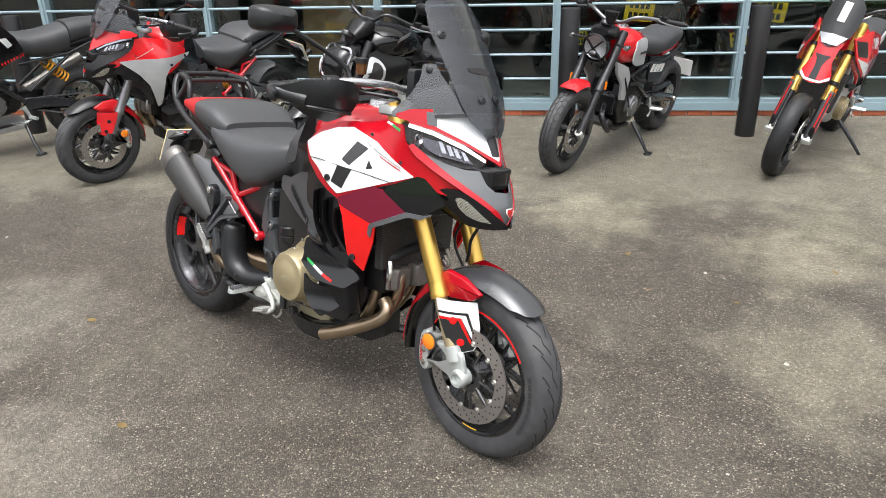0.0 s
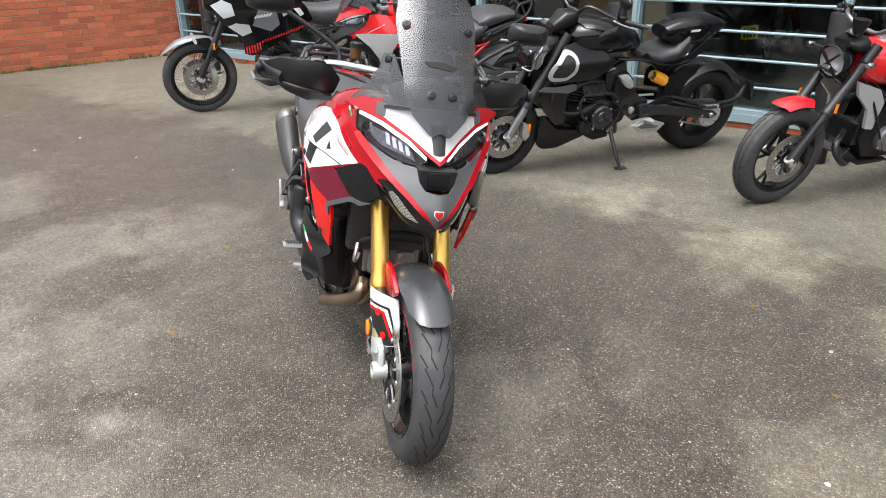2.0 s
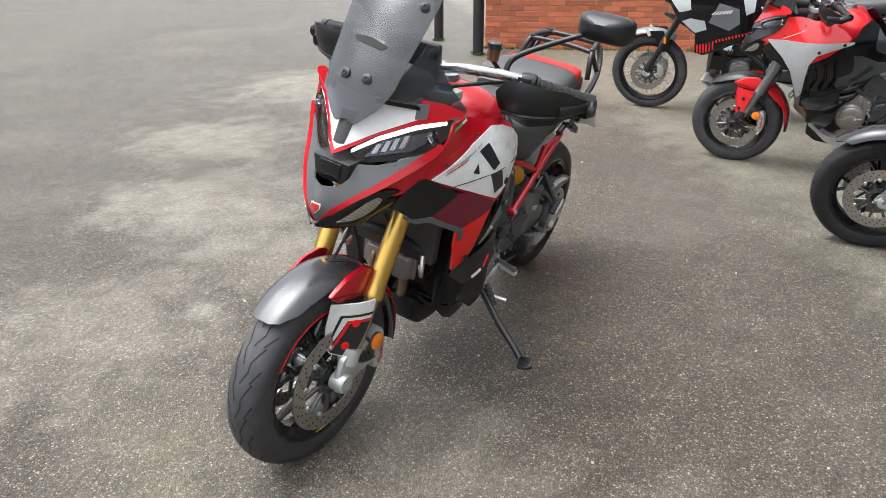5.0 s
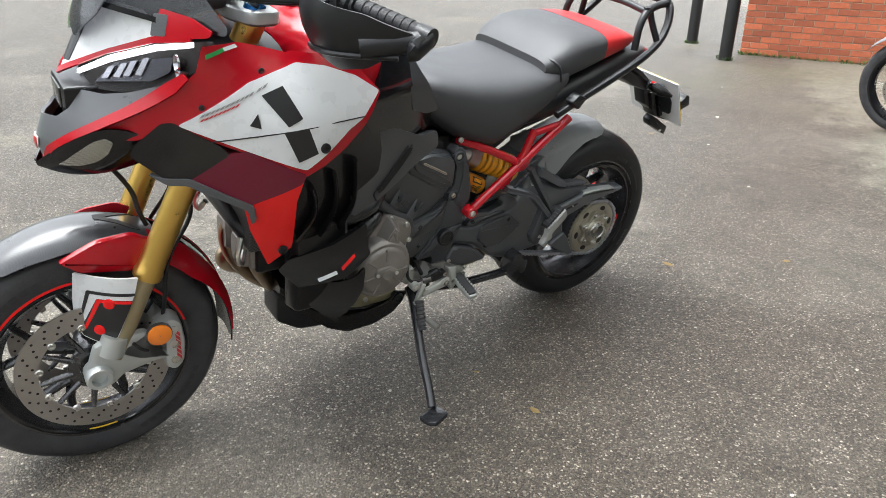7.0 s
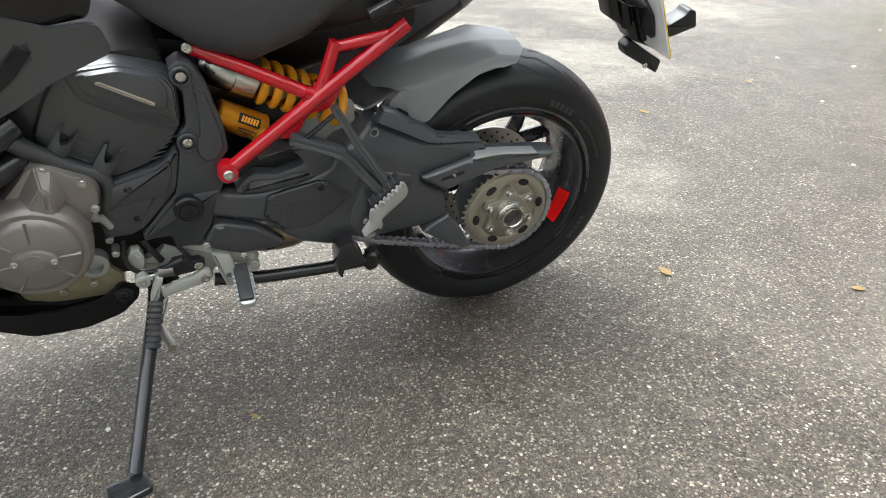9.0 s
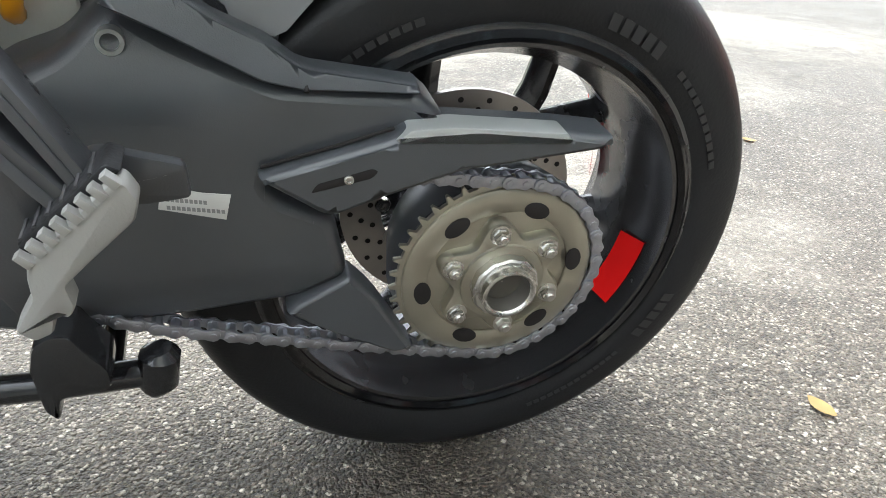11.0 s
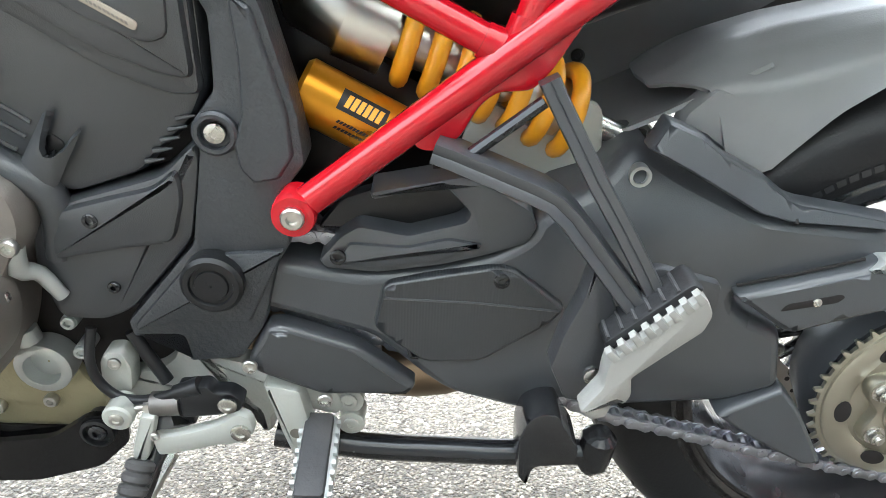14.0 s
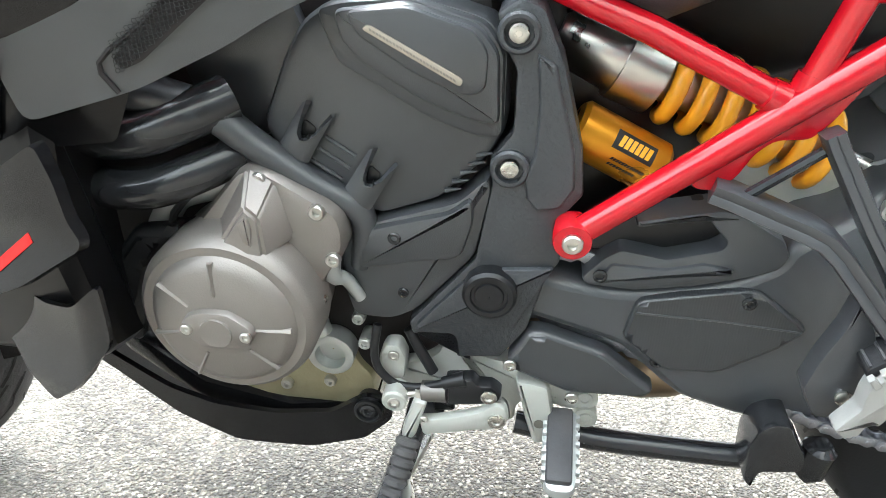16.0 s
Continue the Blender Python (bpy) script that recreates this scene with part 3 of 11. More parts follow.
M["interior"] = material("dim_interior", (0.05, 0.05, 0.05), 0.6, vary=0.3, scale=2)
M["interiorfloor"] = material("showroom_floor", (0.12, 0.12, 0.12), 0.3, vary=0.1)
M["woodpanel"] = material("wood_panel", (0.22, 0.13, 0.07), 0.5, vary=0.25, scale=8)
M["post"] = material("black_post", (0.012, 0.012, 0.013), 0.4, vary=0.2, bump=0.1, bump_scale=80)
M["grass"] = material("grass", (0.07, 0.13, 0.025), 0.8, vary=0.35, scale=3, bump=0.6, bump_scale=30)
M["paving"] = material("pale_paving", (0.42, 0.40, 0.35), 0.75, vary=0.12, scale=1.5)
M["leaf"] = material("dry_leaf", (0.34, 0.24, 0.09), 0.6, vary=0.2)
M["litter"] = material("pale_chip", (0.6, 0.58, 0.52), 0.6)
M["render"] = material("pale_render", (0.55, 0.54, 0.50), 0.8, vary=0.06, scale=1.0)

bm = B()
bmesh.ops.create_grid(bm, x_segments=4, y_segments=4, size=400)
ground = tagged(part("ground", bm, "asphalt", smooth=0), "old grey-brown chipped asphalt with pale dusty patches", "ground", kind="structure")


def on_front(s, d, z):
    """A place by metres along the shop front, metres out from it and height."""
    p = FACADE + ALONG * s + OUT * d
    return Vector((p.x, p.y, z))


FRONT = Matrix.Translation(FACADE) @ Matrix((ALONG, OUT, (0, 0, 1))).transposed().to_4x4()


def front_box(bm, s0, s1, d0, d1, z0, z1):
    return box(bm, (s0, d0, z0), (s1, d1, z1), FRONT)


# ---- shop front ----
S0, S1 = -1.62, 15.4
bm = front_box(B(), S0, S1, -0.22, 0.0, 0.0, 0.055)
tagged(part("plinth_wall", bm, "mortar", smooth=0), "low brick plinth under the shop windows", "wall", kind="structure")
bm = front_box(B(), S0, S1, -0.16, 0.03, 0.055, 0.125)
front_box(bm, S0, S1, -0.12, 0.015, 0.125, 0.16)
tagged(part("window_sill", bm, "frameblue", smooth=0), "blue-grey metal sill along the shop windows", "sill", kind="structure")
mull = [8.69 - 1.68 * k for k in range(-4, 7)]
for k, s in enumerate(sorted(mull)):
    bm = front_box(B(), s - 0.035, s + 0.035, -0.12, 0.012, 0.16, 3.0)
    front_box(bm, s - 0.012, s + 0.012, 0.012, 0.03, 0.16, 3.0)
    tagged(part("window_mullion", bm, "frameblue", smooth=0), "upright blue-grey metal window mullion", "mullion", kind="structure")
ms = sorted(mull)
for k, (a, c) in enumerate(zip(ms, ms[1:])):
    win = tagged(new(f"window_{k + 1}"), "tall dark shop window with horizontal rails", "window", kind="structure")
    bm = front_box(B(), a + 0.035, c - 0.035, -0.07, -0.064, 0.16, 2.95)
    pane = part("pane", bm, "pane", win, smooth=0)
    pane.visible_shadow = False
    for z in (0.355, 0.58, 0.805, 1.03, 1.255):
        bm = B()
        tube(bm, [on_front(a + 0.03, 0.004, z), on_front(c - 0.03, 0.004, z)], 0.0125, 8)
        part("rail", bm, "frameblue", win)
# unseen wall over the windows, built up high to hold back sky light
bm = front_box(B(), S0, S1, -0.2, 0.02, 3.0, 7.2)
tagged(part("wall_fascia", bm, "render", smooth=0), "pale rendered wall above the shop windows", "wall", kind="structure")
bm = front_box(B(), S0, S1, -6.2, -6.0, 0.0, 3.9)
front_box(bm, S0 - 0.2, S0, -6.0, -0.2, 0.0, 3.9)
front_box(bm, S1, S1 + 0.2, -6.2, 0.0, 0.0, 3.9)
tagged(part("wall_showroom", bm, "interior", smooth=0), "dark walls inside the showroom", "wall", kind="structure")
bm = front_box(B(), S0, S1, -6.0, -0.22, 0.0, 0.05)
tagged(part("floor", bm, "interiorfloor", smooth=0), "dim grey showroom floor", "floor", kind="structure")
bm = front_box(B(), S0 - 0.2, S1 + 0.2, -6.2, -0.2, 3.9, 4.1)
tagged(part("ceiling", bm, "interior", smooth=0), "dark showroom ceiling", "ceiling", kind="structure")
bm = front_box(B(), 4.35, 5.3, -0.9, -0.85, 0.05, 1.6)
tagged(part("display_board", bm, "woodpanel", smooth=0), "brown wooden display board behind the glass", "board")

# ---- bollards and posts ----


def post(name, p, r, h, label):
    bm = B()
    lathe(bm, [(0, r), (h - 0.012, r), (h - 0.003, r - 0.003), (h, r - 0.012), (h, 0.001)], p, "z", 28)
    return tagged(part(name, bm, "post"), label, "bollard" if h < 1.5 else "post")


for s in (8.61, 7.09, 5.45, 3.72, 2.13, 0.2):
    ob = post("bollard", on_front(s, 0.74, 0), 0.08, 1.06, "black round metal bollard before the shop window")
    ob["group"] = "bollards along the shop front"
for x, y in ((-6.08, -3.55), (-7.13, -4.82), (-12.8, -6.67), (-15.4, -8.0)):
    ob = post("post", Vector((x, y, 0)), 0.075, 2.4, "tall black round steel post on the asphalt")
    ob["group"] = "posts by the brick wall"

# ---- brick wing wall ----
W0, W1 = Vector((-6.72, -3.78, 0)), Vector((-7.95, -0.92, 0))
WD = (W1 - W0).normalized()
WN = Vector((WD.y, -WD.x, 0))
WALLM = Matrix.Translation(W0) @ Matrix((WD, -WN, (0, 0, 1))).transposed().to_4x4()
WL = (W1 - W0).length
bm = box(B(), (0.006, 0.006, 0), (WL + 0.3, 0.22, 2.9), WALLM)
wing = tagged(part("wall_brick", bm, "mortar", smooth=0), "orange-red brick wall beside the shop front", "wall", kind="structure")

# ---- far surroundings ----
bm = B()
slab(bm, [(-16.6, -14.4), (-18.5, -8.9), (-60, 10), (-80, -40), (-26, -26)], -0.05, 0.09, 0.03, "z")
tagged(part("pavement", bm, "paving", smooth=0), "pale paved area beyond the car park", "pavement", kind="structure")
VERGE = [(-1.92, -19.76), (-4.51, -23.72), (-30.0, -62.6), (-45.0, -75.0), (-60.0, -140.0), (120.0, -140.0), (120.0, 60.0), (20.0, 14.0)]
bm = B()
slab(bm, VERGE, -0.05, 0.10, 0.03, "z")
tagged(part("grass_verge", bm, "grass", smooth=0), "mown green grass verge beyond the car park", "grass", kind="structure")
bm = B()
for a, c in zip(VERGE[:3], VERGE[1:3]):
    d = Vector((c[0] - a[0], c[1] - a[1], 0)).normalized()
    n = Vector((d.y, -d.x, 0))
    if n.x > 0:
        n = -n
    p, q = Vector((*a, 0)), Vector((*c, 0))
    slab(bm, [tuple((p + n * 0.0)[:2]), tuple((q + n * 0.0)[:2]), tuple((q + n * 0.15)[:2]), tuple((p + n * 0.15)[:2])], -0.05, 0.12, 0.015, "z")
tagged(part("kerb", bm, "paving", smooth=0), "pale concrete kerb along the grass", "kerb", kind="structure")


# unseen dark wall, added as a dark horizon band for gloss reflections
M["farwall"] = material("far_brick_and_hedge", (0.10, 0.085, 0.06), 0.85, vary=0.35, scale=0.6)
bm = B()
for a, c in (((-70, -62), (75, -62)), ((75, -62), (75, 60)), ((75, 60), (12, 60))):
    d = Vector((c[0] - a[0], c[1] - a[1], 0)).normalized()
    n = Vector((-d.y, d.x, 0)) * 0.3
    slab(bm, [a, c, (c[0] - n.x, c[1] - n.y), (a[0] - n.x, a[1] - n.y)], 0.0, 13.0, 0.02, "z")
tagged(part("wall_far", bm, "farwall", smooth=0), "plain dark wall far beyond the car park, unseen, added for reflections", "wall", kind="structure")


# ---- the motorcycle in the middle ----
LEAN = Matrix.Translation((0, -0.032, 0)) @ Matrix.Rotation(radians(-9.7), 4, "X")


def side_y(x, z):
    """Half width of the fairing by place along and height."""
    b = np.interp(x, [0.74, 0.85, 0.95, 1.05, 1.15, 1.22, 1.28, 1.386, 1.45, 1.55, 1.63], [0.13, 0.19, 0.245, 0.285, 0.308, 0.30, 0.275, 0.222, 0.178, 0.090, 0.02])
    f = np.interp(z, [0.45, 0.575, 0.65, 0.75, 0.85, 0.93, 1.0, 1.05, 1.1, 1.15], [0.68, 0.79, 0.88, 0.97, 1.0, 1.0, 0.9, 0.80, 0.66, 0.5])
    if z > 0.9:
        f = f + (1 - f) * min(1, max(0, (x - 1.24) / 0.14))
    return float(b * f)


def soft_y(x, z):
    """side_y, smoothed over a hand's breadth."""
    d = 0.022
    return (2 * side_y(x, z) + side_y(x + d, z) + side_y(x - d, z) + side_y(x, z + d) + side_y(x, z - d)) / 6


def nose_x(y, z):
    c = np.interp(z, [0.75, 0.79, 0.836, 0.90, 0.983, 1.06, 1.16], [1.60, 1.622, 1.633, 1.61, 1.563, 1.525, 1.487])
    s = np.interp(z, [0.75, 0.79, 0.836, 0.90, 0.945, 1.03, 1.1, 1.16], [0.60, 0.62, 0.66, 0.76, 0.82, 0.75, 0.7, 0.68])
    return float(c - s * (math.hypot(y, 0.02) - 0.02))


def soft_nose(y, z):
    d = 0.015
    return (2 * nose_x(y, z) + nose_x(y, z + d) + nose_x(y, z - d)) / 4


def flank(side, off=0.0):
    return lambda x, z: (x, side * (soft_y(x, z) + off), z)


def front(off=0.0, side=1):
    return lambda y, z: (soft_nose(y, z) + off, side * y, z)


def tyre(bm, c, R, rw, half):
    """A road tyre of outer radius R on a rim of radius rw, half the width half."""
    p = [(-half * 0.86, rw), (-half * 0.95, rw + 0.012), (-half, rw + (R - rw) * 0.38), (-half * 0.97, rw + (R - rw) * 0.58)]
    for a in range(-70, 71, 14):
        t = radians(a)
        p.append((half * 1.0 * math.sin(t), rw + (R - rw) * 0.62 + (R - rw) * 0.38 * ((math.cos(t) - math.cos(radians(75))) / (1 - math.cos(radians(75))))))
    p += [(-w, r) for w, r in reversed(p[:4])]
    lathe(bm, p, c, "y", 72)
    return p


def crown(R, rw, half, w):
    """Radius of the tread at w across."""
    t = math.asin(max(-1, min(1, w / half)))
    return rw + (R - rw) * 0.62 + (R - rw) * 0.38 * ((math.cos(t) - math.cos(radians(75))) / (1 - math.cos(radians(75))))


def tread_grooves(bm, c, R, rw, half, count=18):
    """Slanted, kinked grooves laid into the tread."""
    for k in range(count):
        for sgn in (1, -1):
            a0 = 2 * math.pi * (k + (0.5 if sgn < 0 else 0)) / count
            for path, wd in ((((0.05, 0.0), (0.30, 0.10), (0.26, 0.16), (0.62, 0.30)), 0.0035), (((0.50, 0.02), (0.78, 0.13)), 0.003)):
                pts = []
                for f, da in path:
                    w = f * half * sgn
                    pts.append((w, crown(R, rw, half, w) + 0.0004, a0 + da * 1.25))
                for (w0, r0, t0), (w1, r1, t1) in zip(pts, pts[1:]):
                    n = 3
                    for i in range(n):
                        f0, f1 = i / n, (i + 1) / n
                        q = []
                        for f, e in ((f0, -1), (f0, 1), (f1, 1), (f1, -1)):
                            w, t = w0 + (w1 - w0) * f, t0 + (t1 - t0) * f
                            w += e * wd * 0.55
                            t += e * wd * -0.5 / R * sgn
                            r = crown(R, rw, half, w) + 0.0005
                            q.append(bm.verts.new((c[0] + r * math.cos(t), c[1] + w, c[2] + r * math.sin(t))))
                        bm.faces.new(q)
    return bm


def rim(bm, c, rw, half):
    lathe(bm, [(-half, rw + 0.004), (-half * 0.97, rw - 0.012), (-half * 0.8, rw - 0.016), (-half * 0.45, rw - 0.034), (half * 0.45, rw - 0.034), (half * 0.8, rw - 0.016), (half * 0.97, rw - 0.012), (half, rw + 0.004), (half * 0.98, rw + 0.010), (half * 0.8, rw + 0.002), (-half * 0.8, rw + 0.002), (-half * 0.98, rw + 0.010)], c, "y", 72, closed=True)
    return bm


def spoke(bm, c, ang, r0, r1, w0, w1, y0, y1, t0=0.013, t1=0.009, fork=0.0):
    """One arm from hub to rim; fork: degrees by which a Y opens at the rim."""
    def at(r, a, y):
        t = radians(a)
        return Vector((c[0] + r * math.cos(t), c[1] + y, c[2] + r * math.sin(t)))
    if fork:
        rm = r0 + (r1 - r0) * 0.42
        tube(bm, [at(r0, ang, y0), at(rm, ang, (y0 + y1) / 2)], (t0, t0 * 0.85), 8, flat=1.3)
        for s in (-1, 1):
            tube(bm, [at(rm * 0.92, ang, (y0 + y1) / 2), at((rm + r1) / 2, ang + s * fork * 0.65, y1), at(r1, ang + s * fork, y1)], (t0 * 0.8, t1), 8, flat=1.3)
    else:
        tube(bm, [at(r0, ang, y0), at((r0 + r1) / 2, ang, (y0 + y1) / 2), at(r1, ang, y1)], (t0, t1), 8, flat=1.2)
    return bm


def drilled_disc(parent, c, y, r0, r1, side, arms=5, mat="disc", turn=0.0):
    """A drilled brake disc with its carrier and bobbins; y is its middle, side the way it faces."""
    bm = B()
    h = 0.0025
    lathe(bm, [(-h, r0), (-h, r1), (h, r1), (h, r0)], (c[0], c[1] + y, c[2]), "y", 60, closed=True)
    disc = part("brake_disc", bm, mat, parent, "drilled steel brake disc")
    bm = B()
    for k in range(72):
        a = 2 * math.pi * k / 72
        rr = r0 + (r1 - r0) * (0.25, 0.5, 0.75)[k % 3]
        p = (c[0] + rr * math.cos(a), c[1] + y, c[2] + rr * math.sin(a))
        lathe(bm, [(-h - 0.0004, 0.0), (-h - 0.0004, 0.0032), (h + 0.0004, 0.0032), (h + 0.0004, 0.0)], p, "y", 8)
    part("drilling", bm, "dark", disc)["kind"] = "stuff"
    yc = c[1] + y - side * 0.006
    bm = lathe(B(), [(-0.004, 0.035), (-0.004, 0.058), (0.004, 0.058), (0.004, 0.035)], (c[0], yc, c[2]), "y", 30, closed=True)
    car = part("disc_carrier", bm, "rim", disc, "black disc carrier")
    for k in range(arms * 2):
        a = turn + 180 / arms * (k // 2 * 2) + (19 if k % 2 else -19)
        part("carrier_arm", spoke(B(), (c[0], yc, c[2]), a, 0.05, r0 + 0.004, 0, 0, 0, 0, 0.007, 0.005), "rim", disc)
        b = radians(turn + 180 / arms * k)
        part("bobbin", bolt(B(), (c[0] + (r0 - 0.002) * math.cos(b), c[1] + y, c[2] + (r0 - 0.002) * math.sin(b)), 0.009, 0.006, (0, side, 0)), "steel", disc)
    return disc


hero = group_of("motorcycle", LEAN, "red, white and black adventure motorcycle with gold forks", "motorcycle")

# front wheel
FC, FR = (1.598, 0.0, 0.2965), 0.3010
bm = B()
tyre(bm, FC, FR, 0.216, 0.060)
fw = part("front_wheel", bm, "rubberworn", hero, "scuffed black front tyre on a black wheel")
bm = B()
tread_grooves(bm, FC, FR, 0.216, 0.060)
part("tread_groove", bm, "groove", fw)
part("rim", rim(B(), FC, 0.216, 0.053), "rim", fw, "gloss black wheel rim")
bm = B()
for k in range(5):
    spoke(bm, FC, 18 + 72 * k, 0.03, 0.186, 0, 0, 0.0, 0.0, 0.013, 0.008, fork=17)
lathe(bm, [(-0.06, 0.001), (-0.06, 0.03), (-0.02, 0.036), (0.02, 0.036), (0.06, 0.03), (0.06, 0.001)], FC, "y", 30)
part("spokes", bm, "rim", fw)
for sgn in (1, -1):
    bm = B()
    lathe(bm, [(sgn * 0.0535, 0.2135), (sgn * 0.0545, 0.2135), (sgn * 0.0545, 0.2195), (sgn * 0.0535, 0.2195)], FC, "y", 40, 30, 165, closed=True)
    part("rim_stripe", bm, "brightred", fw, "red stripe on the rim")
    part("rim_lip", lathe(B(), [(sgn * 0.047, 0.2035), (sgn * 0.0535, 0.2045), (sgn * 0.0555, 0.2085), (sgn * 0.0535, 0.2125), (sgn * 0.049, 0.213)], FC, "y", 64), "gloss", fw)
    bm = B()
    lathe(bm, [(sgn * 0.051, 0.2005), (sgn * 0.0525, 0.2065)], FC, "y", 10, 262, 280)
    part("rim_decal", bm, "plateyellow", fw, "small yellow decal on the rim")
    drilled_disc(fw, FC, sgn * 0.078, 0.118, 0.165, sgn, turn=10)
    bm = B()
    for a0, n in ((200, 9), (20, 9)):
        def on_wall(u, v, a0=a0, sgn=sgn):
            a = radians(a0 + u * sgn)
            w = sgn * (0.0600 - 0.0008 * abs(v - 0.4))
            r = 0.232 + v * 0.022
            return (FC[0] + r * math.cos(a), w, FC[2] + r * math.sin(a)), (0, sgn, 0)
        bars(bm, on_wall, 0, 52, 0.15, 0.85, n, 0.0008, 0)
    part("tyre_lettering", bm, "tyremark", fw)["kind"] = "stuff"

# fork
RAKE = Vector((-0.419, 0, 0.908)).normalized()
for sgn in (1, -1):
    low = Vector((1.476, sgn * 0.105, 0.529))
    top = low + RAKE * 0.62
    bm = B()
    tube(bm, [low + RAKE * 0.0, low + RAKE * 0.012, low + RAKE * 0.02, low + RAKE * 0.05, low + RAKE * 0.06, top], (0.0315, 0.0325, 0.033, 0.0325, 0.0295, 0.0290, 0.0288, 0.0288, 0.0288, 0.0288), 24)
    leg = part("fork_leg", bm, "gold", hero, "gold anodised fork tube")
    bm = B()
    tube(bm, [low - RAKE * 0.21, low + RAKE * 0.02], 0.0225, 20)
    part("slider", bm, "bronze", leg, "polished lower slider")
    bm = B()
    tube(bm, [top, top + RAKE * 0.012], 0.026, 18)
    tube(bm, [top + RAKE * 0.012, top + RAKE * 0.024], 0.017, 8)
    part("fork_cap", bm, "blue" if sgn > 0 else "gold", leg, "anodised fork cap")
    # foot casting with the brake mount
    bm = B()
    y0, y1 = sgn * 0.088, sgn * 0.128
    slab(bm, [(1.618, 0.268), (1.60, 0.258), (1.572, 0.262), (1.545, 0.285), (1.475, 0.300), (1.44, 0.30), (1.44, 0.315), (1.50, 0.325), (1.535, 0.345), (1.48, 0.375), (1.49, 0.39), (1.535, 0.388), (1.560, 0.392), (1.60, 0.375), (1.62, 0.315)], sgn * 0.094, sgn * 0.119, 0.008, "y", 0.008, True)
    tube(bm, [Vector((1.567, sgn * 0.105, 0.345)), Vector((1.55, sgn * 0.105, 0.392))], (0.03, 0.029), 18)
    lathe(bm, [(y0, 0.001), (y0, 0.030), (y1, 0.030), (y1 + sgn * 0.006, 0.026), (y1 + sgn * 0.006, 0.018), (y1 - sgn * 0.01, 0.017), (y1 - sgn * 0.01, 0.001)], FC, "y", 24)
    part("fork_foot", bm, "alloy", hero, "silver cast fork foot")
    bm = B()
    slab(bm, [(1.472, 0.385), (1.43, 0.408), (1.408, 0.39), (1.402, 0.33), (1.408, 0.275), (1.43, 0.255), (1.452, 0.268), (1.455, 0.30), (1.448, 0.34), (1.462, 0.365)], sgn * 0.055, sgn * 0.118, 0.012, "y", 0.012, True)
    cal = part("brake_caliper", bm, "alloy", hero, "silver radial brake caliper")
    bm = B()
    for z in (0.29, 0.335, 0.375):
        bolt(bm, (1.43, sgn * 0.117, z), 0.011, 0.003, (0, sgn, 0), False)
    part("piston_cover", bm, "steel", cal)
    bm = B()
    bars(bm, lambda u, v, sgn=sgn: ((1.415 + v * 0.012, sgn * 0.1185, 0.285 + u * 0.1), (0, sgn, 0)), 0, 0.8, 0, 1, 6, 0.0008)
    part("caliper_lettering", bm, "inkred", cal)
    bm = B()
    lathe(bm, [(sgn * 0.127, 0.001), (sgn * 0.127, 0.027), (sgn * 0.131, 0.027), (sgn * 0.134, 0.022), (sgn * 0.134, 0.001)], (1.462, 0, 0.378), "y", 28)
    bm2 = B()
    lathe(bm2, [(sgn * 0.120, 0.001), (sgn * 0.120, 0.029), (sgn * 0.128, 0.029), (sgn * 0.128, 0.001)], (1.462, 0, 0.378), "y", 28)
    ref = part("side_reflector", bm2, "plastic", hero, "round amber side reflector")
    part("reflector_lens", bm, "amber", ref)
    # fork cover with its graphics, wrapped round the outside of the slider
    def wrap(u, v, sgn=sgn, off=0.0):
        return (u, sgn * (0.139 + off - 4.2 * (u - 1.488) ** 2), v)

    def cover(name, poly, mat, off, thick, par):
        bm = B()
        skin(bm, poly, lambda u, v: wrap(u, v, off=off), thick, 0.012, 0.004, flip=sgn > 0)
        return part(name, bm, mat, par)

    base = cover("fork_cover", [(1.613, 0.550), (1.494, 0.545), (1.505, 0.505), (1.546, 0.398), (1.560, 0.384), (1.588, 0.376), (1.612, 0.386), (1.623, 0.41), (1.622, 0.47)], "white", 0.0, 0.005, hero)
    base["label"] = "white fork cover with black and red graphics"
    cover("fork_graphic", [(1.578, 0.494), (1.510, 0.490), (1.549, 0.396), (1.562, 0.386), (1.588, 0.379), (1.612, 0.389), (1.616, 0.405)], "ink", 0.0012, 0.0008, base)
    cover("fork_stripe", [(1.594, 0.513), (1.503, 0.508), (1.506, 0.501), (1.589, 0.505), (1.616, 0.415), (1.620, 0.415)], "ink", 0.0012, 0.0008, base)
    cover("fork_red_stripe", [(1.578, 0.4935), (1.511, 0.4895), (1.513, 0.482), (1.572, 0.486), (1.606, 0.405), (1.611, 0.405)], "brightred", 0.0022, 0.0008, base)
    bm = B()
    for x, z in ((1.556, 0.483), (1.580, 0.412)):
        bolt(bm, wrap(x, z, off=0.0), 0.0125, 0.0035, (0.55, sgn, 0), False)
        bolt(bm, Vector(wrap(x, z, off=0.003)) + Vector((0.0017, 0, 0)), 0.0095, 0.0012, (0.55, sgn, 0), False)
    part("cover_screw", bm, "brightred", base, "red anodised screw")
    tube_ = tube(B(), [(1.52, sgn * 0.128, 0.372), (1.505, sgn * 0.13, 0.352), (1.49, sgn * 0.118, 0.335)], 0.004, 8, 3)
    part("sensor_lead", tube_, "plastic2", cal)

